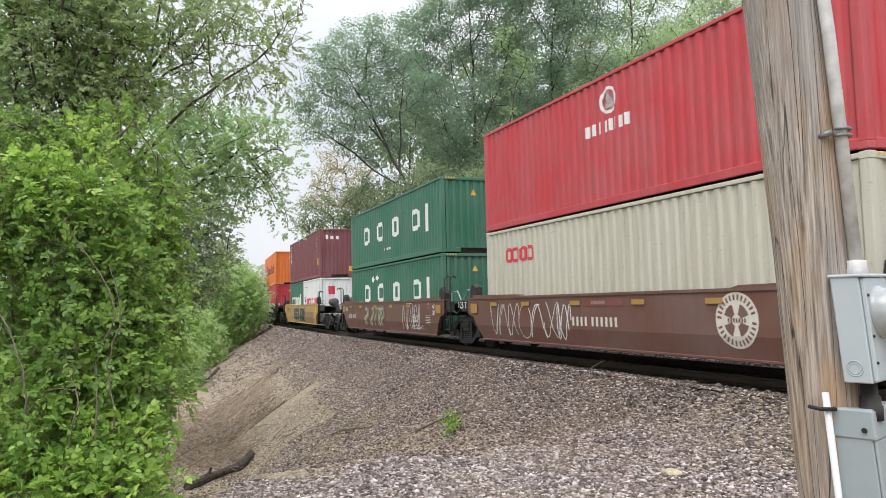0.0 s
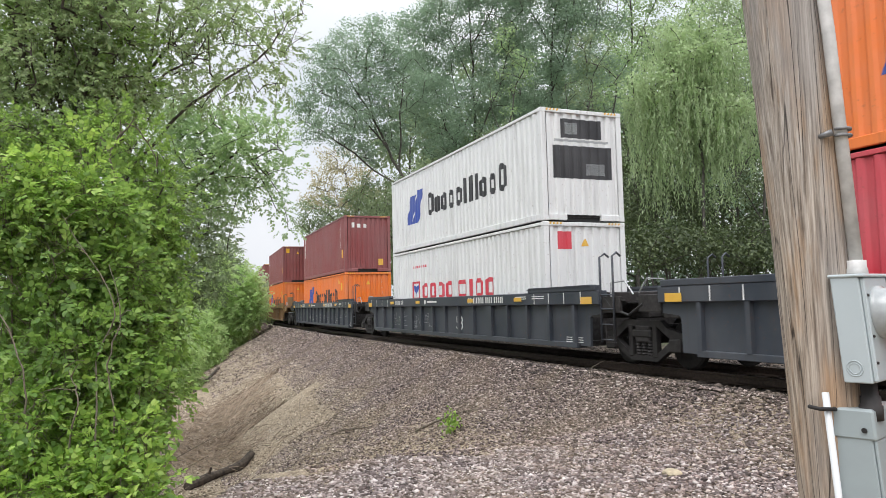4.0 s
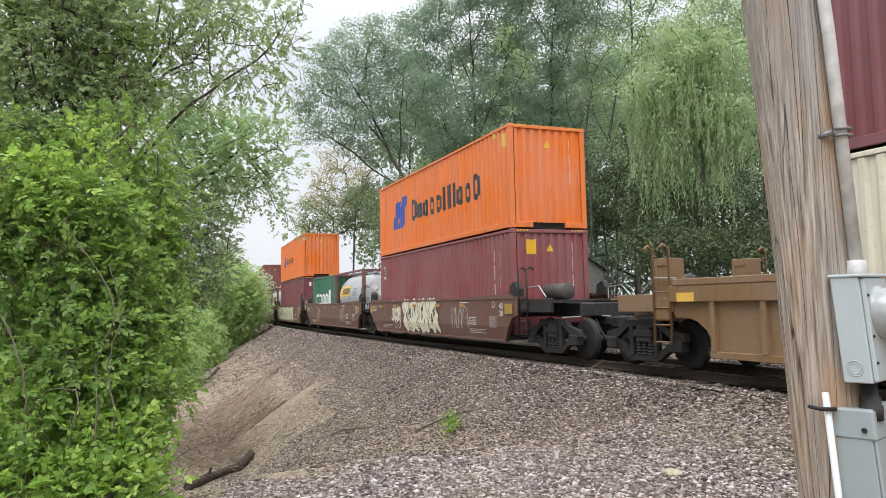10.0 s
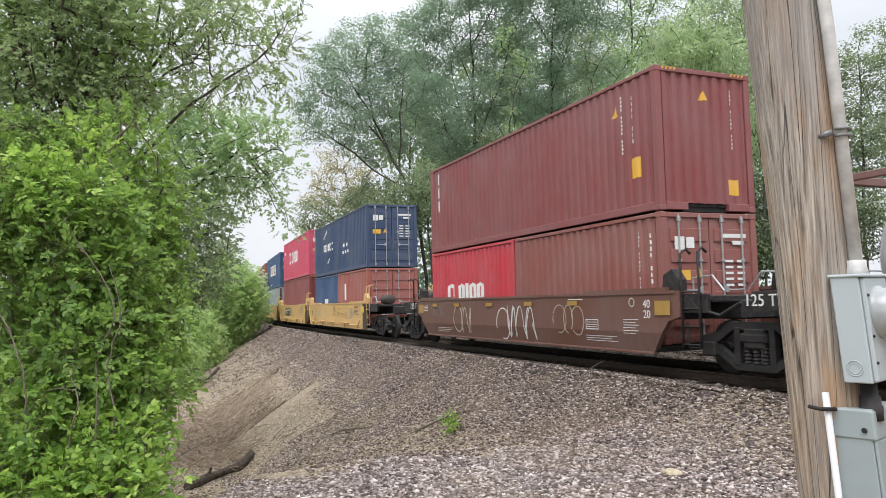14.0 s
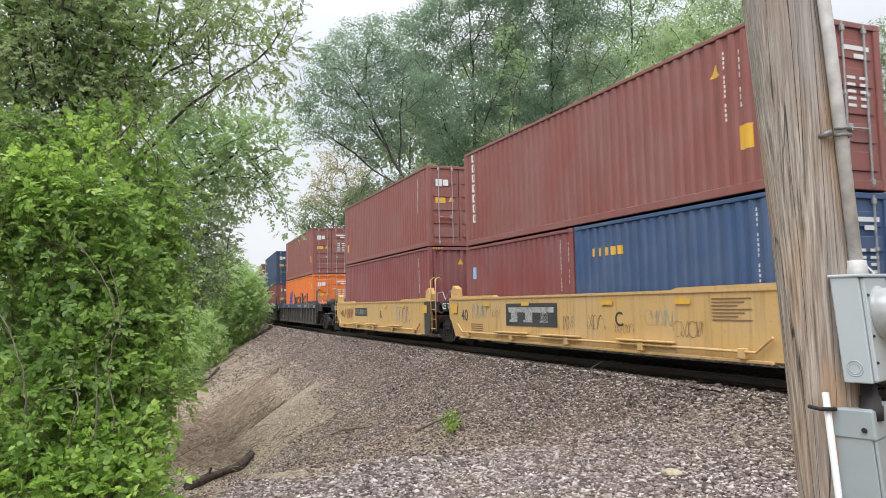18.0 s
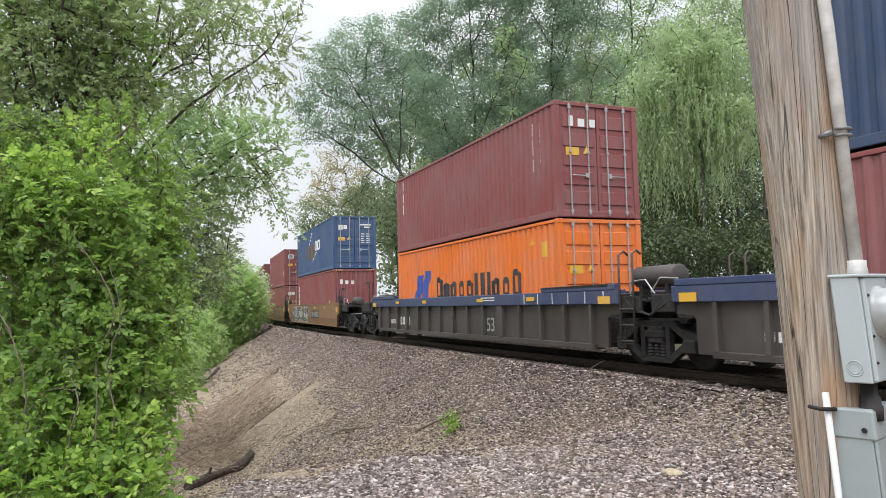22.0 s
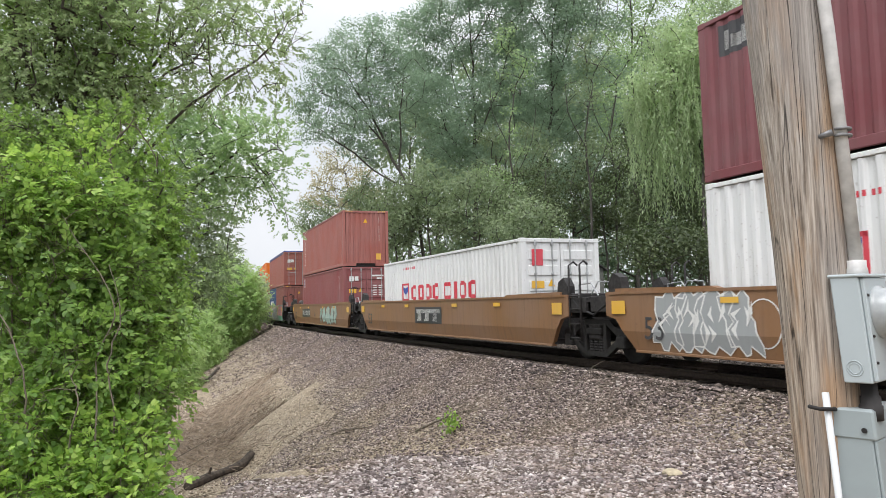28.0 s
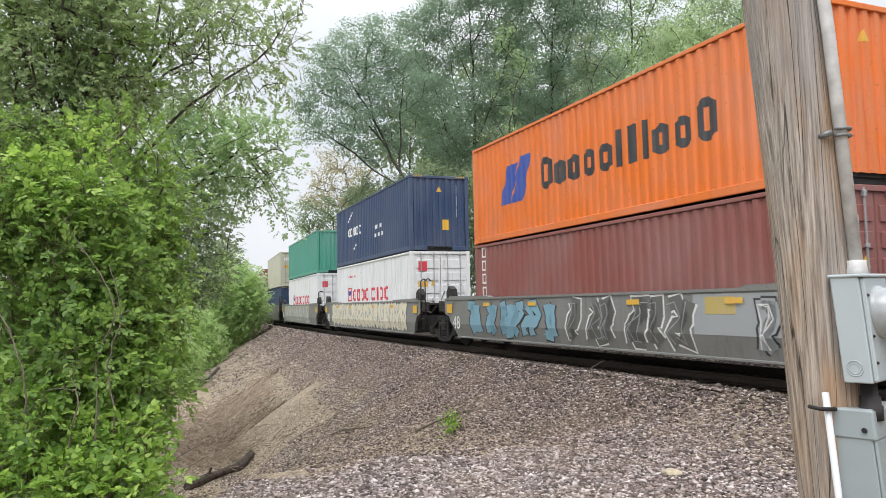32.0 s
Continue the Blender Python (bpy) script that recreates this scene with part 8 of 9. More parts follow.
            lad = shared(("ladder", lad_mat.name, tall), lambda: Geo().tube([(0, 0, 0.5), (0, 0, tall), (0.02, 0.12, tall + 0.08), (0.02, 0.22, tall)], 0.024, 6).tube([(0.46, 0, 0.5), (0.46, 0, tall), (0.44, 0.12, tall + 0.08), (0.44, 0.22, tall)], 0.024, 6).tube([(0, 0, 0.56), (0.46, 0, 0.56)], 0.016, 6)
                         .tube([(0, 0, 0.88), (0.46, 0, 0.88)], 0.016, 6).tube([(0, 0, 1.2), (0.46, 0, 1.2)], 0.016, 6).tube([(0, 0, 1.5), (0.46, 0, 1.5)], 0.016, 6).mesh("ladder", lad_mat, True))
            if coupled or sx > 0:
                part("ladder", lad, lad_mat, c, "steel grab ladder", at=turn @ Matrix.Translation((hl + 0.22, sy * 1.46, 0)))
                part("stirrup", shared("stirrup", lambda: Geo().tube([(0, 0, 0.95), (0.03, 0, 0.5), (0.35, 0, 0.5), (0.38, 0, 0.95)], 0.018, 6).mesh("stirrup", STEEL_DARK)), STEEL_DARK, c, at=turn @ Matrix.Translation((hl + 0.26, sy * 1.38, 0)))
            part("handrail", shared(("hrail", gap), lambda: Geo().tube([(0, 0, 1.44), (0, 0, 1.75), (gap * 0.45, 0, 1.78), (gap * 0.7, 0, 1.5)], 0.016, 6).mesh("handrail", GALV)), GALV, c, "thin handrail", at=turn @ Matrix.Translation((hl + 0.3, sy * 1.25, 0)))
            if stands:
                part("stand", shared(("stand", body), lambda: Geo().box(0, 0.07, -0.2, 0.2, 1.4, 2.15, 0.01).box(0.33, 0.4, -0.2, 0.2, 1.4, 2.15, 0.01).box(0.07, 0.33, -0.2, 0.2, 2.0, 2.15, 0.01).box(0.07, 0.33, 0.12, 0.18, 1.4, 2.0).mesh("stand", m)), m, c, "box-section platform stand", at=turn @ Matrix.Translation((hl + 0.55, sy * 1.0, 0)))
                part("jacking_pad", shared(("jack", body), lambda: Geo().box(0, 0.45, -0.15, 0.15, 0.95, 1.4, 0.03).mesh("jacking_pad", m)), m, c, at=turn @ Matrix.Translation((hl + 0.3, sy * 1.3, 0)))
        if coupled:
            part("coupler", shared("coupler", lambda: Geo().box(0, 0.75, -0.12, 0.12, 0.78, 0.98, 0.03).box(0.6, 0.95, -0.2, 0.2, 0.72, 1.02, 0.05).mesh("coupler", TRUCK_STEEL)), TRUCK_STEEL, c, "knuckle coupler", at=turn @ Matrix.Translation((hl + reach - 0.3, 0, 0)))
            part("brake_cylinder", shared(("cyl", body), lambda: Geo().tube([(0, 0, 0), (0.04, 0, 0), (0.05, 0, 0), (0.95, 0, 0), (0.96, 0, 0), (1.0, 0, 0)], [0.1, 0.17, 0.21, 0.21, 0.17, 0.1], 18).mesh("brake_cylinder", P("umber_car"), True)), m, c, "air reservoir", at=turn @ Matrix.Translation((hl + 0.45, -0.7 * sx, 1.63)))
            part("hose", shared("hose", lambda: Geo().tube([(0, 0, 0.95), (0.25, 0.02, 0.6), (0.5, 0.02, 0.42), (0.75, 0, 0.6)], 0.022, 6).mesh("hose", RUBBER)), RUBBER, c, "air hose", at=turn @ Matrix.Translation((hl + reach - 0.1, -0.35, 0)))
            part("uncoupling_lever", shared("lever", lambda: Geo().tube([(0, -1.3, 1.0), (0, -0.3, 1.02), (0.1, 0, 1.0)], 0.015, 6).mesh("uncoupling_lever", GALV)), GALV, c, at=turn @ Matrix.Translation((hl + reach - 0.05, 0, 0)))
        else:
            if body == "umber_car" and sx > 0:
                part("brake_cylinder", shared("umbercyl", lambda: Geo().tube([(0, 0, 0), (0.04, 0, 0), (0.05, 0, 0), (1.25, 0, 0), (1.26, 0, 0), (1.3, 0, 0)], [0.1, 0.18, 0.22, 0.22, 0.18, 0.1], 18).mesh("brake_cylinder", P("umber_car"), True)), m, c, "air reservoir", at=Matrix.Translation((hl + 0.2, -0.95, 1.84)))
                part("cradle", shared("cradle", lambda: Geo().box(0.2, 0.3, -0.16, 0.16, 0, 0.3, 0.01).box(1.0, 1.1, -0.16, 0.16, 0, 0.3, 0.01).box(0.0, 1.2, -0.16, 0.16, -0.03, 0.0).mesh("cradle", STEEL_DARK)), STEEL_DARK, c, at=Matrix.Translation((hl + 0.2, -0.95, 1.4)))
            part("hose", shared("ihose", lambda: Geo().tube([(0, 0, 1.45), (0.3, 0, 1.2), (0.8, 0.02, 1.08), (1.3, 0, 1.3)], 0.028, 6).mesh("hose", RUBBER)), RUBBER, c, "rubber brake hose", at=turn @ Matrix.Translation((hl + 0.3, -1.42, 0)))
        if own:
            bogie(c, sx * (hl + gap))
    zr = 1.28 if style == "smooth" else 1.4
    gold = DULL_GOLD if body == "brown_car" else YELLOW
    for k, x in enumerate((-0.77, -0.5, -0.155, 0.185, 0.495) if body == "brown_car" else (-0.62, -0.28, 0.25, 0.6)):
        part("reflector", shared(("reflector", style, gold.name), lambda: Geo().box(-0.2, 0.2, -yo - 0.032, -yo - 0.026, zr, zr + 0.1).mesh("reflector", gold)), gold, c, at=Matrix.Translation((x * hl, 0, 0)))
    for sx in (-1, 1):
        part("safety_patch", shared(("eplate", well, style, gold.name), lambda: Geo().box(-0.22, 0.22, -yo - 0.03, -yo - 0.024, zr - (0.2 if style == "smooth" else 0.09), zr + 0.07).mesh("safety_patch", gold)), gold, c, "yellow safety patch", at=Matrix.Translation((sx * (hl - 0.25), 0, 0)))
    yd = yo + 0.006 if style == "smooth" else yo + 0.014
    for name, material, what in decor:
        if isinstance(what, Geo):
            part(name, bend(what), material, c)
        elif isinstance(what, tuple):
            words, size, x, z = what
            tagged(part(name, text_mesh(words, size, material), material, c, at=Matrix.Translation((x, -(yd if style == "smooth" or z > 1.25 else yo - 0.095), z))), kind="stuff")
        else:
            for lot in split_marks(name, what):
                ob = part(name.rstrip("s") if lot is not what else name, bend(decal(lot, [(-20, 0), (20, 0)], yd if style == "smooth" or flat(lot)[0][1] > 1.25 else yo - 0.1)), material, c)
                if name in ("small_print", "chord_print", "panel_print", "band_print", "reflector_bars"):
                    tagged(ob, kind="stuff")
    return c


# ---- liveries: emblems and company names as plain shapes in their colours; z from the container's base
def id_marks(z=2.5, x=4.9, mat=None):
    """The small upright strip of code marks near the leading end, and its plates."""
    mat = mat or WHITE
    return [("code_marks", mat, column(x, z, 15, 0.03, 0.065, 0.3) + column(x + 0.35, z - 0.1, 8, 0.026, 0.1, 0.3))]


def yellow_plates(x=5.3, z=1.2):
    return [("yellow_plate", YELLOW, [rect(x, z, 0.28, 0.38)] + triangle(x - 0.6, z + 0.35, 0.28))]


def blue_flag_marks(z):
    w = [0.72, -0.62, -0.66, -0.62, -0.66, 0.3, 0.55, 0.25, -0.66, -0.62, 0.66]
    return [("emblem", BLUE_MARK, flag_mark(-4.35, z - 0.02, 1.12)), ("name_bars", BLACK, bars(-2.1, z + 0.1, w, 0.8, 0.14))]


def red_name_marks(z, x0=-3.85, h=0.62, length=7.3):
    k = length / 10.4
    w = [1.0, 1.0, 1.0, 1.0, None, 1.25, 0.45, 1.0, 1.0]
    sq = [rect(x0, z, h * 1.35, h * 0.12), rect(x0, z + h * 0.95, h * 1.35, h * 0.12), rect(x0, z, h * 0.16, h * 1.07), rect(x0 + h * 1.19, z, h * 0.16, h * 1.07)]
    hh = h * 0.92
    return [("emblem_frame", RED_MARK, sq), ("emblem", BLUE_MARK, [(x0 + h * 0.2, z + h * 0.85, z + h * 0.95, x0 + h * 0.68, z + h * 0.13, z + h * 0.7), (x0 + h * 0.68, z + h * 0.13, z + h * 0.7, x0 + h * 1.16, z + h * 0.85, z + h * 0.95)]),
            ("name_bars", RED_MARK, bars(x0 + h * 1.75, z, w, hh, 0.2 * k * 2.2))]


def small_red_marks(x0, z):
    return [("address_bars", RED_MARK, bars(x0, z, [-0.7] * 12, 0.12, 0.3))]


def side_column(n, x=-5.45, z=2.5, mat=None, h=0.28):
    return [("name_blocks", mat or WHITE, column(x, z, n, h * 0.5, h * 0.86, 0.28))]


def tall_white_marks(z, h=0.8):
    return [("name_bars", WHITE, [p for x in (-3.8, -1.65, 0.5, 2.95) for p in bars(x, z, [1.1], h)]), ("panel", WHITE, [rect(4.45, z - 0.15, 0.28, 1.0)]), ("address_bars", WHITE, bars(-0.7, z - 0.45, [-0.7] * 9, 0.13, 0.25))]


def short_white_marks(z):
    return [("name_bars", WHITE, bars(-2.2, z, [1.2, 1.25, 1.15, 1.15], 0.66, 0.18)), ("panel", WHITE, [rect(1.5, z - 0.1, 0.38, 0.95)])]


def white_panel_marks(z):
    return [("panel", WHITE, [rect(-2.55, z, 5.1, 0.9)]), ("name_bars_red", paint("coral_marking", (0.6, 0.08, 0.05), 0.1, 0.1), bars(-2.4, z + 0.13, [1.0, 1.1, 1.05], 0.64, 0.1)),
            ("name_bars_dark", BLACK, bars(0.12, z + 0.13, [1.05, 1.0, 1.2], 0.64, 0.1))]


def door_plates(h=HIGH):
    return [("white_plate", WHITE, [rect(-0.9, h - 0.75, 0.24, 0.26), rect(-0.62, h - 0.72, 0.2, 0.22), rect(0.3, h - 0.5, 0.62, 0.08), rect(0.55, h - 0.64, 0.3, 0.08)] + [rect(0.35 + 0.3 * (k % 2), h - 1.0 - 0.12 * (k // 2), 0.2, 0.05) for k in range(10)]),
            ("yellow_plate", YELLOW, [rect(-0.92, h - 1.35, 0.38, 0.2)] + triangle(-0.42, h - 1.3, 0.2))]


def door_name(h=HIGH):
    return [("name_bars", WHITE, bars(-0.86, h - 0.62, [0.8, -1.1, -1.0], 0.26, 0.2))]


def end_marks(h=HIGH):
    return [("warning_triangle", YELLOW, triangle(-0.1, h - 0.62, 0.2)), ("code_marks", WHITE, column(0.72, h - 0.4, 15, 0.028, 0.065, 0.3))]


def end_yellow(h=HIGH):
    return [("yellow_plate", YELLOW, [rect(0.55, 0.35, 0.26, 0.32)])]


LOGO_PLATE = [("logo_plate", WHITE, [rect(-5.75, 1.95, 0.3, 0.5)]), ("logo", BLACK, [rect(-5.71, 2.0, 0.22, 0.4, 0.03)])]
GENERIC = id_marks() + [("yellow_plate", YELLOW, [rect(5.2, 0.75, 0.3, 0.42)]), ("warning_triangle", YELLOW, triangle(4.6, 2.15, 0.24))]
BEIGE_PLAIN = id_marks(2.4, 4.9, BLACK)

# unit: way at 0 s, car (kind), lower boxes, upper box.  boxes: (offset, function)
UNITS = []


def unit(way, car, lower=(), upper=None):
    UNITS.append((way, car, lower, upper))


def box(colour, label, length=FORTY, height=HIGH, x=0.0, **kw):
    return (x, height, lambda: container(colour, label, length, height, **kw))


def tank_at(x):
    return (x, LOW, lambda: tank("silver tank container with yellow panel in brown frame"))


def num(words, size, x, z, mat=None):
    return ("lettering", mat or WHITE, (words, size, x, z))


def plate_bars(x, z, n, h, mat=None, back=None, w=0.62):
    out = [("number_bars", mat or WHITE, bars(x, z, [w] * 4 + [None] + [w] * (n - 4), h, 0.22))]
    if back:
        length = (n * (w + 0.22) + 0.45) * h
        out.insert(0, ("number_panel", back, [rect(x - 0.25 * h, z - 0.3 * h, length + 0.4 * h, h * 1.6)]))
    return out


small_print = lambda x, z: [("small_print", WHITE, [rect(x, z - 0.055 * k, 0.5 - 0.1 * (k % 2), 0.014) for k in range(6)] + [rect(x - 1.35, z - 0.22, 0.02, 0.22), rect(x - 0.9, z - 0.22, 0.02, 0.22), rect(x - 1.35, z - 0.22, 0.47, 0.02), rect(x - 1.35, z - 0.02, 0.47, 0.02)] + [rect(x - 1.3, z - 0.17 + 0.05 * k, 0.36, 0.012) for k in range(3)])]


ring_mark = lambda x, z, r: Geo().add([(x + q * math.cos(a), -1.509, z + q * math.sin(a)) for q in (r * 0.82, r) for a in np.linspace(0, 2 * math.pi, 19)], [(k, k + 1, k + 20, k + 19) for k in range(18)])
brown_print = [("ring_mark", WHITE, ring_mark(5.45, 1.33, 0.09)), ("small_print", WHITE, [rect(3.1, 1.4, 0.6, 0.022)] + [rect(3.75, 0.62 - 0.05 * k, 1.15 - 0.2 * (k % 2), 0.014) for k in range(3)] + [rect(-6.2, 1.3 - 0.05 * k, 0.4, 0.018) for k in range(4)])]


def brown40(label="reddish-brown well car with white markings", extra=(), prints=True, **kw):
    return lambda: well_car(label, "forty", "smooth", "brown_car", decor=[num("40", 0.16, 5.8, 1.22), num("20", 0.16, 5.8, 1.02), num("125 T", 0.2, -7.6, 1.22)] + (small_print(5.15, 0.98) + brown_print if prints else []) + list(extra), **kw)


def yellow40(label="yellow well car with faded paint and small scrawls", extra=(), **kw):
    logo = [("logo_panel", BLACK, [rect(-2.95, 0.76, 2.6, 0.58)]), ("logo_bars", WHITE, [[rect(-2.8, 1.11, 2.3, 0.13)]] + [[rect(-2.68 + 0.78 * k, 0.86, 0.36, 0.25), rect(-2.78 + 0.78 * k, 0.86, 0.1, 0.06)] for k in range(3)])]
    return lambda: well_car(label, "forty", "smooth", "yellow_car", piping=True, decor=[num("40", 0.34, -5.9, 0.86, BLACK), num("125 T", 0.2, -7.5, 1.2)] + (logo if kw.get("logo", True) else []) + list(extra), **{k: v for k, v in kw.items() if k != "logo"})


def tan53(label="tan-brown smooth-sided well car", extra=(), **kw):
    return lambda: well_car(label, "fiftythree", "smooth", "tan_car", decor=[num("53", 0.45, -7.6, 0.6, BLACK)] + list(extra), **kw)


def ribbed53(body, chord, label, extra=(), **kw):
    return lambda: well_car(label, "fiftythree", "ribbed", body, chord, decor=list(extra), **kw)


def grey48(label="grey well car covered in graffiti", extra=(), **kw):
    return lambda: well_car(label, "fortyeight", "smooth", "grey_car", decor=[num("48", 0.4, -7.2, 0.6)] + list(extra), **kw)


CHALK = paint("chalky_white_paint", (0.66, 0.62, 0.52), 0.3, 0.1, 0.7)
TAN_PANEL = [num("53", 0.4, 6.69, 0.56, BLACK), ("dark_panel", BLACK, Geo().box(7.42, 8.45, -1.506, -1.405, 0.44, 1.29, 0.005)),
             ("red_band", paint("dull_red_band", (0.19, 0.05, 0.04), 0.4, 0.4), Geo().box(6.2, 8.3, -1.512, -1.47, 0.335, 0.43, 0.004)),
             ("panel_print", WHITE, decal([rect(7.72, 0.98 - 0.045 * k, 0.3 - 0.05 * (k % 3), 0.016) for k in range(4)] + [rect(7.62, 0.78 - 0.05 * k, 0.56 - 0.12 * (k % 2), 0.022) for k in range(3)] + [rect(7.7, 0.6 - 0.05 * k, 0.24, 0.025) for k in range(2)] + [rect(7.6, 1.06, 0.13, 0.07), rect(8.18, 1.04, 0.06, 0.09), rect(8.18, 0.9, 0.06, 0.09)], [(-20, 0), (20, 0)], 1.508)),
             ("emblem", CREAM_SPRAY, decal(disc(7.92, 1.1, 0.06, 8), [(-20, 0), (20, 0)], 1.508)),
             ("band_print", WHITE, decal([rect(x, 0.352 + 0.026 * k, 0.3, 0.01) for x in (6.75, 7.65) for k in range(3)], [(-20, 0), (20, 0)], 1.515))]

END = dict(front_gap=1.4, front_truck=True)
TAIL = dict(rear_gap=1.4)

ringed = lambda y, r0, r1, a0, a1, n: Geo().add([(3.77 + r * math.cos(a), y, 1.0 + r * math.sin(a)) for r in (r0, r1) for a in np.linspace(a0, a1, n + 1)], [(k, k + 1, k + n + 2, k + n + 1) for k in range(n)])
roundel = [("roundel", CHALK, ringed(-1.507, 0.02, 0.47, 0, 2 * math.pi, 32))]
roundel += [("roundel_quarter", P("brown_car"), ringed(-1.511, 0.1, 0.28, q * math.pi / 2 + 0.32, (q + 1) * math.pi / 2 - 0.32, 6)) for q in range(4)]
roundel += [("roundel_bar", P("brown_car"), ringed(-1.511, 0.335, 0.43, q * 0.2244 + 0.05, q * 0.2244 + 0.15, 1)) for q in range(28) if q not in (0, 14)]
roundel += [("roundel_bar", P("brown_car"), decal([rect(3.58 + 0.06 * k, 0.965, 0.035, 0.07)], [(-20, 0), (20, 0)], 1.509)) for k in range(7)]
g_line = lambda *a: list(graffiti(*a))
unit(6.97, brown40(extra=plate_bars(-1.2, 0.82, 10, 0.2, CHALK) + [("number_panel", paint("dull_red_panel", (0.2, 0.045, 0.035)), [rect(-0.67, 1.26, 1.38, 0.15)]), ("number_bars", CHALK, bars(-0.42, 1.3, [0.7] * 8, 0.07, 0.25))] + g_line(-5.35, -1.5, 0.45, 1.36, 1, P("brown_car"), WHITE) + roundel, prints=False, rear_gap=1.1),
     [box("beige", "beige shipping container with red emblem", marks=[("name_bars", RED_MARK, bars(-4.97, 1.95, [1.0, 1.0, 1.0, 0.8], 0.4, 0.02))] + BEIGE_PLAIN)],
     box("scarlet", "bright red corrugated container with white emblem", marks=[("emblem", WHITE, disc(0.05, 2.3, 0.3)), ("emblem_inner", P("scarlet"), disc(0.05, 2.3, 0.23)), ("emblem_leaf", WHITE, [(-0.1, 2.15, 2.2, 0.05, 2.12, 2.5), (0.05, 2.12, 2.5, 0.2, 2.15, 2.2)]),
         ("name_bars", WHITE, bars(-0.88, 1.62, [0.9, 0.7, 0.7, 0.6, 0.6, 0.3, 0.7, 0.8], 0.26, 0.16))]))
unit(22.59, brown40(extra=plate_bars(-5.6, 0.8, 8, 0.2) + wild(-2.6, 0.6, 0.42, 1.4, 2, paint("olive_spray", (0.2, 0.2, 0.13), 0.3, 0.3, 0.6), P("brown_car"), CREAM_SPRAY, 0.2) + g_line(2.6, 4.3, 0.4, 1.4, 3, P("brown_car"), WHITE) + [num("A", 0.2, -1.6, 0.8)], **TAIL),
     [box("green", "dark green container with big white lettering", height=LOW, marks=tall_white_marks(1.0) + [("placard", WHITE, [(-2.55, 2.0, 2.02, -2.35, 1.8, 2.22), (-2.35, 1.8, 2.22, -2.15, 2.0, 2.02), (-1.95, 2.05, 2.07, -1.75, 1.85, 2.27), (-1.75, 1.85, 2.27, -1.55, 2.05, 2.07)])], front_marks=end_marks(LOW))],
     box("green", "dark green container with big white lettering", height=LOW, marks=tall_white_marks(1.0), front_marks=end_marks(LOW)))
unit(42.73, lambda: well_car("yellow-brown well car with painted-over patches", "forty", "smooth", "straw_car", decor=plate_bars(-5.3, 1.12, 10, 0.14, WHITE, BLACK) + wild(-2.2, 1.9, 0.4, 1.36, 4, BLACK, P("beige"), GREY_SPRAY, 0.3) + [("faded_patch", paint("brown_overspray", (0.3, 0.165, 0.07)), [rect(1.9, 0.38, 3.6, 0.7)])], front_gap=1.4, rear_gap=1.4, front_truck=True),
     [box("green", "green twenty-foot container with white lettering", TWENTY, LOW, -3.06, marks=short_white_marks(0.92)), box("white", "white twenty-foot container with red and blue emblem", TWENTY, LOW, 3.06, marks=red_name_marks(0.92, -2.72, 0.56, 4.2) + small_red_marks(-2.7, 2.1) + id_marks(2.3, 2.3, BLACK), front_marks=[("emblem_plate", RED_MARK, [rect(-0.7, 1.6, 0.4, 0.5)])])],
     box("plum", "dark maroon container with white upright lettering", marks=side_column(3, -5.75, 2.35, None, 0.42) + GENERIC, front_marks=door_name() + end_yellow()))
slate_marks = lambda extra=(): [("name_bars", WHITE, bars(1.95, 1.37, [0.9, 0.6, None, 0.7, 0.3, 0.7, 0.5, 0.3, 0.6, 0.6, None, 0.7, 0.6, 0.5, 0.5, None, 0.7, 0.6, 0.6, 0.5, 0.5], 0.17, 0.12) + bars(-5.0, 1.37, [0.5] * 6 + [None] + [0.5] * 3, 0.16, 0.15)), ("chord_emblem", WHITE, disc(-1.7, 1.45, 0.08, 8)), ("chord_print", WHITE, [rect(-1.5, 1.42, 0.9, 0.06)] + [rect(5.0 + 0.9 * (k % 2), 1.5 - 0.05 * (k // 2), 0.6, 0.02) for k in range(4)]), ("reflector_bars", WHITE, [rect(-8.2 + 0.75 * k, 1.32, 0.03, 0.26) for k in range(4)] + [rect(6.0 + 0.7 * k, 1.32, 0.03, 0.26) for k in range(4)]), ("small_print", WHITE, [rect(7.3, 0.55 - 0.05 * k, 0.7, 0.016) for k in range(3)])] + list(extra)
bays = lambda a, b: [(-7.7 + 1.107 * k, -6.75 + 1.107 * k) for k in range(a, b)]
slate = lambda extra=(), **kw: ribbed53("slate_car", "slate_car", "slate grey ribbed well car with white markings", slate_marks(extra), **kw)
unit(64.96, slate([num("53", 0.42, 0.75, 0.58)] + plate_bars(-3.6, 0.66, 8, 0.17) + scribble(bays(10, 13), 51), **END), [box("red", "bright red container with white lettering", marks=[("name_bars", WHITE, bars(-1.8, 1.12, [1.0, None, 0.8, 0.4, 0.85, 0.8], 0.6, 0.16))] + yellow_plates(5.5, 1.6), front_marks=end_marks())],
     box("orange", "orange container with blue emblem and black lettering", marks=blue_flag_marks(0.98) + yellow_plates(5.0, 2.2), front_marks=end_marks()))
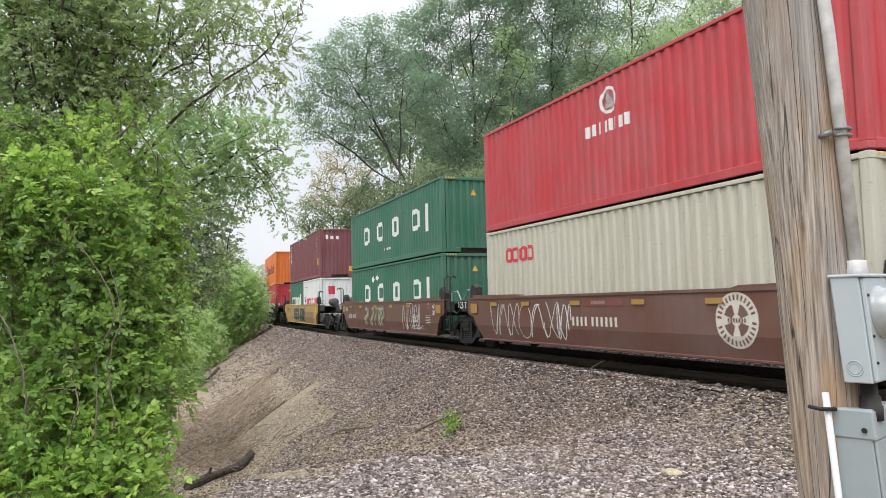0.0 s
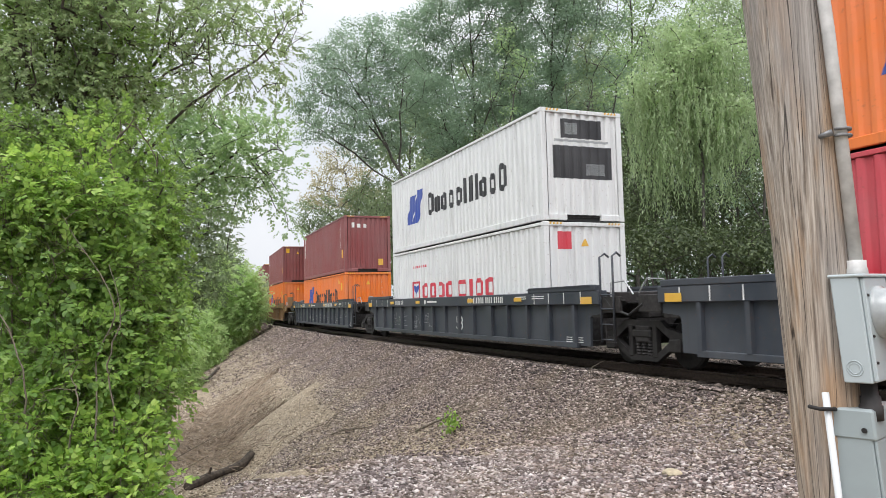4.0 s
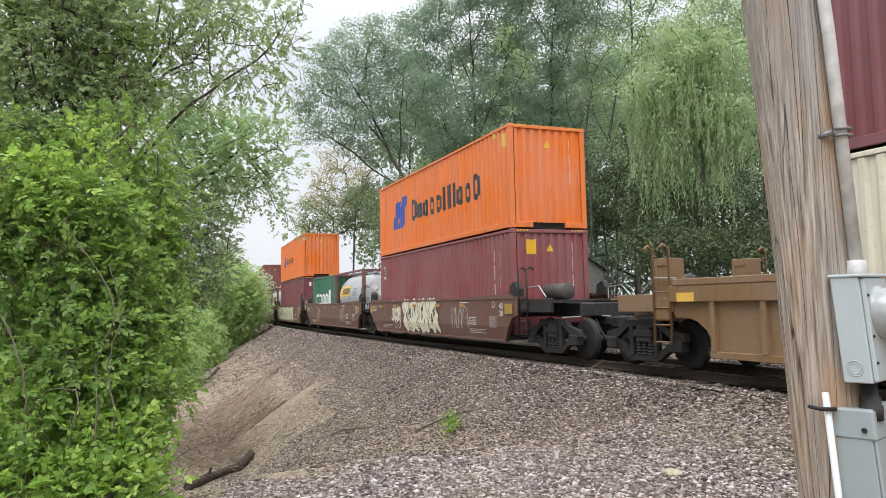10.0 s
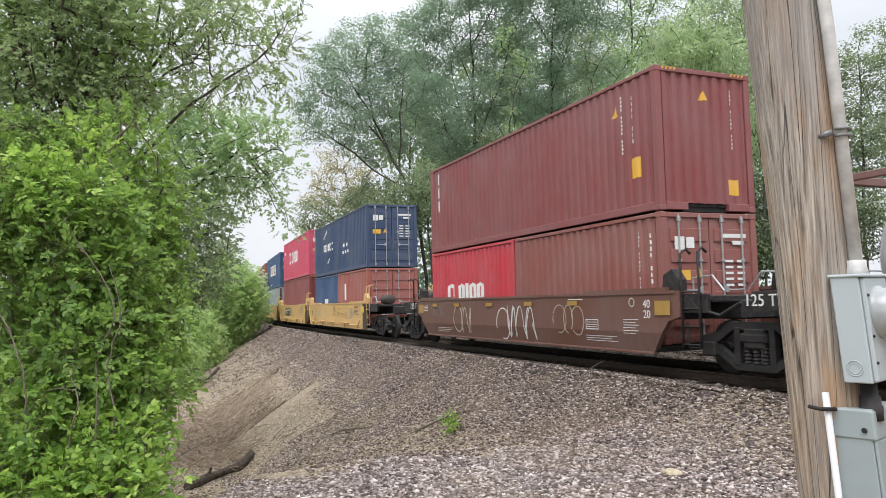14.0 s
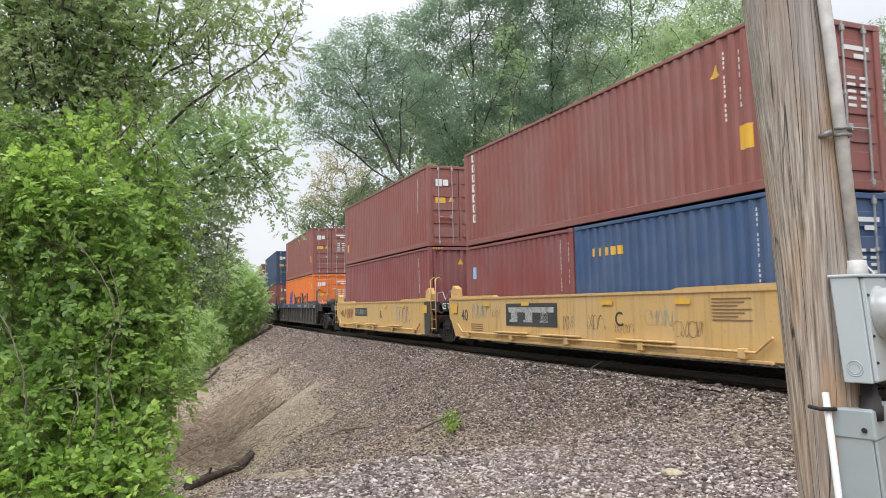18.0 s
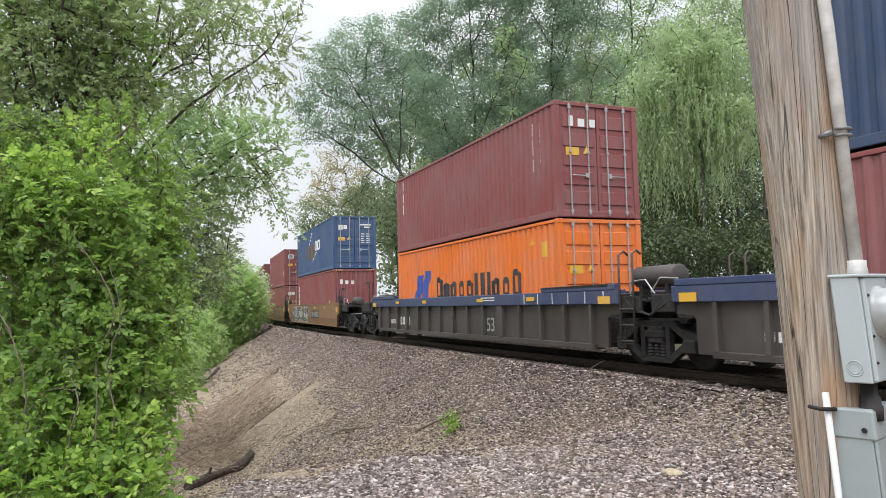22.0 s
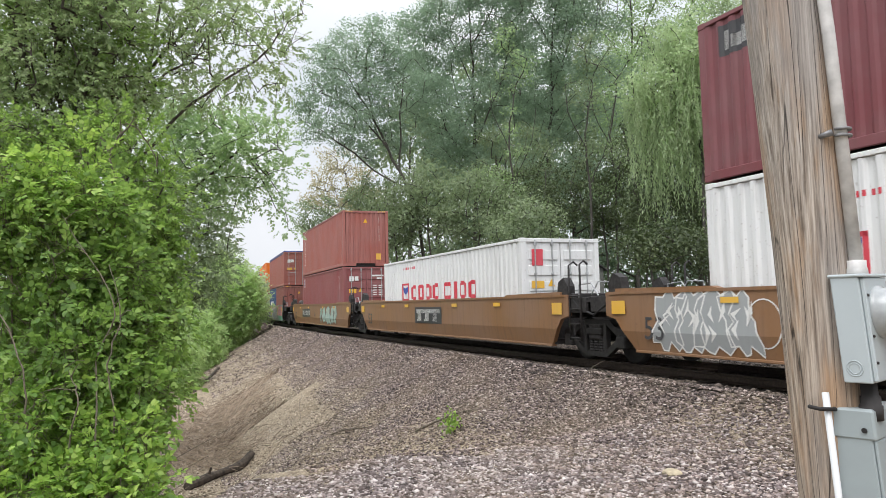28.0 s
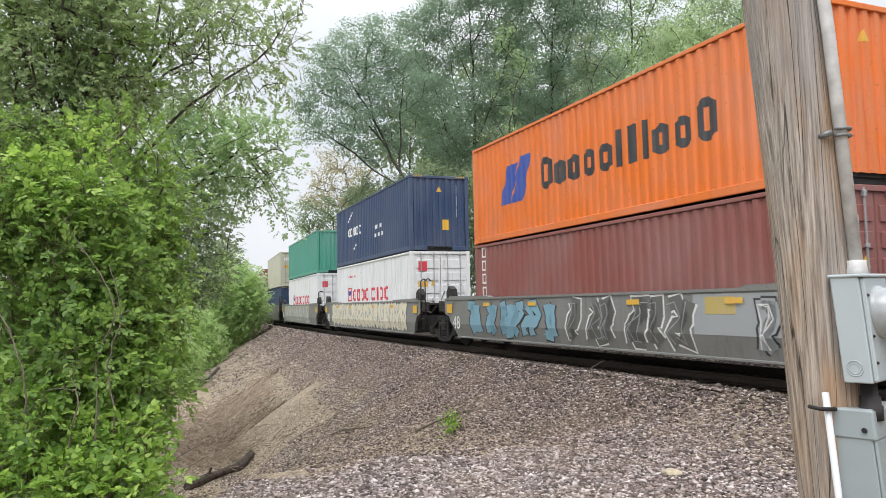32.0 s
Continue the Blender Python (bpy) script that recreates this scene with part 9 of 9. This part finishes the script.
unit(84.44, slate([num("53", 0.42, 0.75, 0.58)] + scribble(bays(2, 6), 52)), [box("white", "white container with red lettering", marks=red_name_marks(1.05) + small_red_marks(-3.8, 2.2), front_marks=[("emblem_plate", RED_MARK, [rect(-0.8, 2.2, 0.4, 0.45)])] + end_marks())],
     box("white", "white refrigerated container with dark machinery end", marks=blue_flag_marks(0.98), front_marks=[("machinery", BLACK, [rect(-0.85, 1.1, 1.75, 0.85), rect(-0.6, 2.15, 1.2, 0.5)]), ("machinery_grille", GREY_SPRAY, [rect(-0.8, 2.05, 1.6, 0.06), rect(0.1, 1.2, 0.6, 0.3), rect(-0.5, 2.25, 0.4, 0.3)])]))
unit(104.78, slate(plate_bars(-3.8, 0.66, 8, 0.21) + [num("53", 0.42, 0.6, 0.58)] + scribble(bays(0, 14), 53), **TAIL), [box("orange", "orange container with blue emblem, black lettering", height=LOW, marks=blue_flag_marks(0.92) + yellow_plates(5.0, 1.7), front_marks=end_marks(LOW))],
     box("maroon", "maroon container with white upright lettering", marks=side_column(3, -5.55, 2.35, None, 0.42) + GENERIC, front_marks=door_name() + end_yellow()))
tanr = lambda extra=(), **kw: ribbed53("ribbed_tan", None, "tan ribbed well car with rusty stains", list(extra), ends="ribbed_tan", stands=True, **kw)
unit(128.09, tanr(plate_bars(3.5, 0.8, 9, 0.2, WHITE, BLACK) + [num("125", 0.2, -8.7, 0.62)], **END), [box("orange", "orange container with blue emblem, black lettering", marks=blue_flag_marks(0.88) + yellow_plates(5.3, 1.6), front_marks=end_marks())],
     box("maroon", "faded maroon container with small white logo plate", marks=LOGO_PLATE + GENERIC, front_marks=end_marks() + [("yellow_plate", YELLOW, [rect(-0.95, 2.35, 0.3, 0.36)])]))
unit(147.93, tanr(TAN_PANEL), [box("maroon", "maroon container with white logo plate", height=LOW, marks=LOGO_PLATE + yellow_plates(5.2, 1.5) + id_marks(2.2), front_marks=end_marks(LOW) + [("yellow_plate", YELLOW, [rect(-0.75, 1.6, 0.36, 0.46)])])],
     box("maroon", "faded maroon container with white lettering column", marks=side_column(6, -5.6, 2.55) + GENERIC, front_marks=end_yellow()))
unit(167.58, tanr(TAN_PANEL + plate_bars(-6.3, 0.75, 8, 0.2), **TAIL), [box("cream", "cream container with faded red lettering and rusty corner posts", marks=red_name_marks(1.16) + [("warning_triangle", YELLOW, triangle(4.9, 1.85, 0.2))], posts=RUST_POST, front_marks=end_marks() + [("emblem_plate", paint("pale_blue_paint", (0.5, 0.62, 0.72)), [rect(-0.72, 1.95, 0.3, 0.4)])])],
     box("plum", "dark plum container with yellow plates", marks=yellow_plates(4.9, 2.2) + id_marks(), front_marks=end_marks()))
b10 = lambda seed, extra=(), **kw: brown40(extra=g_line(-5.5, -4.5, 0.95, 1.36, seed, P("brown_car"), P("grey_car")) + g_line(-3.6, -2.6, 0.45, 1.3, seed + 70, P("brown_car"), CREAM_SPRAY) + g_line(2.4, 3.4, 0.6, 1.3, seed + 90, P("brown_car"), P("beige")) + [("small_print", WHITE, [rect(-5.0, 0.6 - 0.055 * k, 1.3 - 0.2 * k, 0.014) for k in range(3)])] + list(extra), **kw)
unit(189.13, b10(10, list(graffiti(-2.3, 0.8, 0.42, 1.5, 66, CREAM_SPRAY, BLACK, 1.2)) + list(graffiti(-3.7, -2.9, 0.75, 1.25, 67, CREAM_SPRAY, BLACK)), **END), [box("maroon", "maroon container with small logo plate", marks=LOGO_PLATE + id_marks(2.3), front_marks=end_marks() + [("yellow_plate", YELLOW, [rect(-0.75, 2.2, 0.3, 0.4)])])],
     box("orange", "orange container with blue emblem and black lettering", marks=blue_flag_marks(0.98) + yellow_plates(5.6, 2.3), front_marks=end_marks()))
unit(204.25, b10(11), [box("green", "green twenty-foot container with white lettering", TWENTY, LOW, -3.06, marks=short_white_marks(0.95)), tank_at(3.06)])
unit(220.14, brown40(extra=list(graffiti(-5.6, 2.6, 0.44, 1.33, 12, CREAM_SPRAY, BLACK, 1.2))), [box("plum", "plum container with white upright lettering", marks=side_column(3, -5.5, 2.2, None, 0.3) + id_marks(2.3), front_marks=door_name())],
     box("orange", "orange container with faded black lettering", marks=[("emblem", BLUE_MARK, flag_mark(-4.0, 1.1, 0.8)), ("name_bars", BLACK, bars(-2.4, 1.2, [0.72, -0.62, -0.66, -0.62, -0.66, 0.3, 0.55, 0.25, -0.66, -0.62], 0.5, 0.16))], front_marks=end_marks()))
unit(235.61, brown40(extra=list(graffiti(-4.6, 0.6, 0.44, 1.4, 13, CREAM_SPRAY, BLACK, 1.2))), [tank_at(-3.06), tank_at(3.06)])
unit(251.58, b10(14, g_line(-0.6, 1.4, 0.4, 1.3, 15, P("brown_car"), WHITE), **TAIL), [box("red", "bright red twenty-foot container with white lettering", TWENTY, LOW, -3.06, marks=[("name_bars", WHITE, bars(-1.7, 0.95, [1.0, None, 0.8, 0.4, 0.85, 0.8], 0.55, 0.16))]), box("brick", "rust-red twenty-foot container with logo plate", TWENTY, LOW, 3.06, door=True, marks=id_marks(2.2, 2.3), front_marks=door_plates(LOW))],
     box("maroon", "maroon container with white lettering", marks=side_column(3, -5.5, 2.3, None, 0.42) + GENERIC, front_marks=end_marks() + end_yellow()))
def scr(seed):
    """Small scrawls along a yellow car."""
    r = random.Random(seed)
    out = [("small_print", P("ribbed_tan"), [rect(4.7, 1.35 - 0.06 * k, 0.9 - 0.15 * (k % 3), 0.025) for k in range(7)] + [rect(-5.2, 0.75 - 0.06 * k, 0.8, 0.025) for k in range(4)])]
    for k, x in enumerate((-5.1, -3.9, -0.1, 0.9, 1.9, 2.9, 3.7)):
        h = r.uniform(0.2, 0.5)
        z = r.uniform(0.65, 1.4 - h)
        out += g_line(x, x + r.uniform(0.4, 0.9), z, z + h, seed * 10 + k, P("yellow_car"), (BLACK, P("tan_car"), P("umber_car"), TEAL_SPRAY, P("brown_car"))[(k * 3 + seed) % 5])
    return out
ARC_MARKS = [("emblem_arc", WHITE, [rect(-3.6 + 0.22 * k, 2.1 + 0.09 * k, 0.22, 0.1, 0.09) for k in range(4)] + [rect(-2.6 + 0.2 * k, 0.6 + 0.1 * k, 0.2, 0.1, 0.1) for k in range(3)]), ("name_bars", WHITE, bars(-3.6, 1.35, [1.0, 0.9, 0.3, 1.0, 1.0, 1.0], 0.42, 0.12) + bars(1.0, 1.3, [-0.7] * 8, 0.22, 0.2) + bars(1.0, 0.95, [-0.7] * 8, 0.2, 0.2))]
unit(272.1, yellow40(extra=scr(20), logo=False, **END), [box("blue", "plain blue twenty-foot steel container", TWENTY, LOW, -3.06, marks=[("panel", WHITE, [rect(-0.4, 0.9, 0.9, 0.4)])]), box("rust", "faded red twenty-foot container with white emblem", TWENTY, LOW, 3.06, marks=[("panel", WHITE, [rect(-1.6, 1.2, 0.4, 0.8)])], door=True)],
     box("navy", "navy blue container with white arcs and lettering", door=True, marks=ARC_MARKS, front_marks=door_plates()))
unit(286.72, yellow40(extra=scr(21)), [box("maroon", "plain dark maroon steel container", marks=GENERIC)],
     box("rose", "rose-red container with white lettering", door=True, marks=[("name_bars", WHITE, bars(-3.0, 1.15, [1.0, None, 0.8, 0.4, 0.9, 0.8], 0.85, 0.16)), ("panel", WHITE, [rect(-5.6, 2.0, 0.5, 0.22)])], front_marks=door_plates()))
unit(301.87, yellow40(extra=scr(22)), [box("grey", "light grey container with rust-stained corner", height=LOW, door=True, marks=[("code_marks", WHITE, column(5.0, 2.3, 9, 0.05, 0.1, 0.5))], posts=RUSTY, front_marks=door_plates(LOW))],
     box("blue", "blue container with white name panel", door=True, marks=white_panel_marks(1.15) + [("code_marks", WHITE, column(4.6, 2.5, 11, 0.06, 0.1, 0.3))], front_marks=door_plates()))
unit(317.27, yellow40(extra=scr(23) + [num("C", 0.3, 1.9, 0.85, BLACK)]), [box("maroon", "dark maroon twenty-foot steel container", TWENTY, LOW, -3.06, marks=[("panel", paint("sky_marking", (0.25, 0.5, 0.7)), [rect(-2.6, 1.6, 0.2, 0.35)])] + id_marks(2.3, 2.4)), box("blue", "blue twenty-foot container with yellow lettering", TWENTY, LOW, 3.06, door=True, marks=[("name_bars", YELLOW, bars(-2.4, 1.85, [-0.9] * 5, 0.24, 0.12))] + id_marks(2.3, 2.4), front_marks=door_plates(LOW))],
     box("brick", "reddish-brown container with white lettering column", door=True, marks=side_column(7, -5.55, 2.55) + GENERIC, front_marks=door_plates()))
unit(332.68, yellow40(extra=plate_bars(-3.05, 0.98, 10, 0.22, WHITE, BLACK) + [num("B", 0.3, 0.9, 0.85, BLACK)] + wild(-5.2, -3.6, 0.72, 1.3, 24, paint("dull_red_spray", (0.36, 0.09, 0.05), 0.2, 0.2), P("yellow_car"), P("yellow_car"), 0.13) + g_line(3.2, 4.6, 0.7, 1.3, 25, P("yellow_car"), BLUE_MARK), logo=False, **TAIL), [box("maroon", "plain dark maroon corrugated container", marks=id_marks(2.5), front_marks=end_marks())],
     box("brick", "faded reddish container with yellow plate", door=True, marks=yellow_plates(-5.6, 0.6) + id_marks(), front_marks=door_plates()))
chord_marks = lambda extra=(): [("number_bars", WHITE, bars(-6.8, 0.65, [0.6] * 8, 0.16, 0.25)), ("chord_print", WHITE, [rect(2.2, 1.5 - 0.07 * k, 0.9, 0.03) for k in range(2)] + [rect(4.8 + 0.7 * k, 1.32, 0.035, 0.26) for k in range(6)])] + list(extra)
umber = lambda extra=(), **kw: ribbed53("umber_car", "blue_chord", "dark umber ribbed well car with blue top chord", chord_marks(extra), **kw)
unit(353.93, umber([num("53", 0.4, 2.32, 0.58, GREY_SPRAY)], **END), [box("orange", "orange container with blue emblem and black lettering", door=True, marks=blue_flag_marks(0.92) + yellow_plates(5.2, 2.0), front_marks=door_plates())],
     box("brick", "reddish-brown container with white lettering column", door=True, marks=side_column(7, -5.6, 2.6) + GENERIC, front_marks=door_plates()))
unit(373.4, umber([num("53", 0.4, 2.32, 0.58, GREY_SPRAY)]), [box("maroon", "maroon container with white lettering on its doors", door=True, marks=side_column(3, -5.6, 1.6, None, 0.35) + id_marks(2.3), front_marks=door_name() + door_plates()[1:])],
     box("navy", "dark blue container with small yellow logo", door=True, marks=[("logo", YELLOW, [rect(-5.8, 2.3, 0.9, 0.3)])] + id_marks(), front_marks=door_plates()))
unit(392.6, umber([num("53", 0.4, 2.32, 0.58, GREY_SPRAY)] + [("name_bars", WHITE, bars(-5.35, 0.62, [0.7] * 4, 0.3, 0.3))], **TAIL), [box("orange", "orange container with blue emblem and black lettering", door=True, marks=blue_flag_marks(0.88) + yellow_plates(5.2, 2.0), front_marks=door_plates()[1:])],
     box("maroon", "maroon container with white lettering", door=True, marks=side_column(3, -5.5, 2.35, None, 0.42) + id_marks(), front_marks=door_name() + door_plates()[1:]))
unit(416.4, tan53(extra=plate_bars(0.8, 0.8, 10, 0.28, WHITE, BLACK) + list(graffiti(-6.4, -0.6, 0.45, 1.3, 30, BLACK, WHITE, 0.8)), **END), [box("maroon", "maroon container with white lettering on its end", marks=side_column(3, -5.7, 1.9, None, 0.4) + yellow_plates(5.4, 0.7), front_marks=door_name(2.7))],
     box("blue", "blue container with white arc and grey patch", door=True, marks=[("emblem_arc", WHITE, [rect(-1.6 + 0.2 * k, 1.7 + 0.14 * k, 0.2, 0.1, 0.14) for k in range(6)] + [rect(-0.2 + 0.25 * k, 0.75 + 0.1 * k, 0.25, 0.1, 0.1) for k in range(5)]), ("name_bars", WHITE, bars(0.6, 1.35, [1.1, 1.3], 0.62, 0.15)), ("faded_patch", paint("brown_patch", (0.1, 0.075, 0.065)), [rect(-2.4, 0.95, 2.9, 0.85)])], front_marks=door_plates()))
unit(435.95, tan53(extra=list(graffiti(-3.6, -1.6, 0.55, 1.2, 31, P("tan_car"), BLACK)) + list(graffiti(1.6, 6.5, 0.5, 1.3, 32, paint("faded_gold_spray", (0.36, 0.235, 0.11)), P("umber_car"), 1.1)) + [("logo_bars", P("maroon"), bars(-0.6, 0.75, [1.1, 1.1, 1.2], 0.5, 0.2))]), [box("brick", "brick-red container with white lettering column", height=LOW, door=True, marks=side_column(4, -5.6, 2.1), front_marks=door_plates(LOW))],
     box("maroon", "faded maroon container with white logo plate on its door", door=True, marks=LOGO_PLATE + GENERIC, front_marks=door_plates() + [("logo_plate", WHITE, [rect(-0.85, 2.1, 0.36, 0.4)]), ("logo", BLUE_MARK, [rect(-0.81, 2.14, 0.28, 0.32)])]))
unit(455.95, tan53(extra=[("number_bars", WHITE, bars(-1.0, 0.85, [0.6] * 6, 0.2, 0.25))], **TAIL), [box("white", "white container with red lettering", height=HIGH, door=True, marks=red_name_marks(1.1) + small_red_marks(-3.8, 2.25), front_marks=[("emblem_plate", RED_MARK, [rect(-0.9, 2.15, 0.34, 0.36)])] + door_plates()[1:])],
     box("plum", "plum container with small white triangle", height=LOW, marks=id_marks(2.3), front_marks=end_marks(LOW)))
unit(478.39, tan53(extra=plate_bars(2.2, 0.75, 9, 0.3, WHITE, BLACK) + list(graffiti(-7.2, -5.2, 0.45, 1.38, 33, GREY_SPRAY, WHITE, 1.0)) + list(graffiti(-5.0, -1.8, 0.5, 1.35, 35, P("tan_car"), WHITE, 1.2)), **END), [box("white", "white container with red lettering", door=True, marks=red_name_marks(1.1) + small_red_marks(-3.8, 2.25), front_marks=[("emblem_plate", RED_MARK, [rect(-0.9, 2.15, 0.34, 0.36)])] + door_plates()[1:])],
     box("plum", "dark plum container with black and white logo plate", door=True, marks=[("logo_plate", BLACK, [rect(-5.6, 2.15, 0.95, 0.55)]), ("logo_bars", WHITE, [rect(-5.5, 2.25, 0.1, 0.34), rect(-5.32, 2.25, 0.2, 0.22), rect(-5.08, 2.25, 0.1, 0.3)])] + id_marks(), front_marks=door_plates()))
black_logo_marks = [("logo_panel", BLACK, [rect(-1.54, 0.72, 2.56, 0.56)]), ("logo_bars", WHITE, [[rect(-1.38, 1.07, 2.24, 0.13)]] + [[rect(-1.26 + 0.74 * k, 0.8, 0.36, 0.27), rect(-1.36 + 0.74 * k, 0.8, 0.1, 0.06)] for k in range(3)])]
unit(497.43, tan53(extra=black_logo_marks), [box("white", "white container with red lettering, doors ahead", height=LOW, door=True, marks=red_name_marks(1.02) + small_red_marks(-3.8, 2.2), front_marks=[("emblem_plate", RED_MARK, [rect(-0.9, 1.85, 0.34, 0.44)])] + door_plates(LOW)[1:])])
unit(516.94, tan53(extra=plate_bars(-4.6, 0.85, 10, 0.3, WHITE, BLACK) + wild(1.2, 5.2, 0.42, 1.4, 34, paint("mint_spray", (0.36, 0.52, 0.46), 0.1, 0.1), BLACK, CREAM_SPRAY, 0.32) + [num("A", 0.3, -0.5, 0.8, BLACK)], **TAIL), [box("maroon", "maroon container with logo plates", door=True, marks=id_marks(2.5) + [("logo_plate", WHITE, [rect(-5.6, 2.15, 0.3, 0.5)]), ("logo", BLUE_MARK, [rect(-5.56, 2.2, 0.22, 0.4, 0.04)])], front_marks=door_plates())],
     box("rust", "faded rust-red container with white lettering column", marks=side_column(6, -5.35, 2.5, None, 0.34), front_marks=end_marks() + end_yellow()))
tarp_mat = plain("blue_tarpaulin", (0.03, 0.04, 0.17), 0.5, 0, 0.3, 3, 0.3)
MINT_GREEN = paint("mint_green_spray", (0.1, 0.36, 0.22), 0.1, 0.1, 0.6)
SKY_SPRAY = paint("sky_blue_spray", (0.2, 0.4, 0.5), 0.1, 0.1, 0.6)
gg = lambda seed, main, edge, a=-7.0, b=7.0: list(graffiti(a, b, 0.45, 1.4, seed, main, edge, 1.3))
unit(539.27, grey48("grey well car with multicoloured graffiti", [("spray_field", GOLD_SPRAY, Geo().box(-1.6, 4.2, -1.5045, -1.49, 0.745, 1.46))] + wild(-6.1, -1.5, 0.4, 1.46, 40, paint("smoke_spray", (0.13, 0.13, 0.115), 0.3, 0.3, 0.6), BLACK, GREY_SPRAY) + wild(-1.0, 3.7, 0.4, 1.48, 46, GREY_SPRAY, BLACK, WHITE, 0.3) + [("spray_field", PINK_SPRAY, Geo().box(4.1, 7.3, -1.5045, -1.49, 0.745, 1.47)), ("spray_field", MINT_GREEN, Geo().box(4.3, 7.2, -1.5045, -1.49, 0.4, 0.74))] + wild(4.3, 7.2, 0.75, 1.46, 41, PINK_SPRAY, BLACK, WHITE, 0.28), **END), [box("blue", "blue twenty-foot container with white lettering", TWENTY, LOW, -3.06, marks=[("name_bars", WHITE, bars(-2.2, 0.95, [0.9] * 6, 0.5, 0.12)), ("emblem_arc", WHITE, [rect(-1.6 + 0.25 * k, 1.65 + 0.1 * k, 0.25, 0.1, 0.1) for k in range(4)])]), box("brick", "plain brown twenty-foot steel container", TWENTY, LOW, 3.06, marks=id_marks(2.2, 2.4), front_marks=end_marks(LOW))],
     box("rust", "rust-red open-top container under a blue tarpaulin", height=LOW + 0.1, door=True, tarp=tarp_mat, marks=id_marks(2.3), front_marks=door_plates(LOW)))
unit(556.83, grey48("grey well car with large silver graffiti", wild(-5.7, -1.2, 0.4, 1.44, 42, SKY_SPRAY, BLACK, SKY_SPRAY, 0.27) + wild(-0.7, 3.5, 0.4, 1.47, 43, paint("smoke_spray", (0.13, 0.13, 0.115), 0.3, 0.3, 0.6), WHITE, GREY_SPRAY, 0.28) + [("spray_field", GREY_SPRAY, Geo().box(3.6, 7.3, -1.5045, -1.49, 0.745, 1.45)), ("spray_field", GOLD_SPRAY, Geo().box(3.9, 4.6, -1.507, -1.49, 1.1, 1.4))] + wild(4.8, 7.2, 0.4, 1.4, 47, GREY_SPRAY, BLACK, WHITE, 0.22)), [box("brick", "brown container with white lettering column", height=LOW, door=True, marks=side_column(4, -5.6, 2.2, None, 0.35), front_marks=door_plates(LOW))],
     box("orange", "orange container with blue emblem and black lettering", marks=blue_flag_marks(0.98) + yellow_plates(5.6, 2.3), front_marks=end_marks()))
unit(574.83, grey48("grey well car with pale graffiti", gg(44, CREAM_SPRAY, GREY_SPRAY, -6, 6)), [box("white", "white container with red lettering", door=True, marks=red_name_marks(1.1) + small_red_marks(-3.8, 2.25), front_marks=[("emblem_plate", RED_MARK, [rect(-0.9, 2.15, 0.34, 0.36)])] + door_plates()[1:])],
     box("navy", "navy blue container with white arcs and lettering", marks=ARC_MARKS, front_marks=end_marks() + [("yellow_plate", YELLOW, [rect(0.1, 0.8, 0.3, 0.4)])]))
unit(592.59, grey48("grey well car with pale graffiti", gg(45, GREY_SPRAY, CREAM_SPRAY, -6, 4)), [box("white", "white container with red lettering", door=True, marks=red_name_marks(1.05), front_marks=[("emblem_plate", RED_MARK, [rect(-0.9, 2.05, 0.34, 0.36)])])],
     box("teal", "plain sea-green steel container", height=LOW, marks=id_marks(2.3)))
unit(610.3, grey48(**TAIL), [box("navy", "plain navy blue steel container", height=LOW, marks=id_marks(2.3))], box("beige", "pale beige container with doors ahead", door=True, front_marks=door_plates()))
unit(632.0, tan53(**END), [box("maroon", "plain dark maroon steel container", height=LOW)], box("brick", "plain brown steel container", height=LOW))

WELL_FLOOR = 0.5
for way, car, lower, upper in UNITS:
    MOVING.append((car(), way, Matrix.Identity(4)))
    top = WELL_FLOOR
    for x, h, build in lower:
        MOVING.append((build(), way, Matrix.Translation((x, 0, WELL_FLOOR))))
        top = max(top, WELL_FLOOR + h + 0.025)
    if upper:
        x, h, build = upper
        MOVING.append((build(), way, Matrix.Translation((x, 0, top))))


# ---------------------------------------------------------------- the train runs by at an even speed
def motions():
    for ob, way, local in MOVING:
        walk(ob, [(float(t), track_pose(way - SPEED * t) @ local) for t in range(33)])


motions()
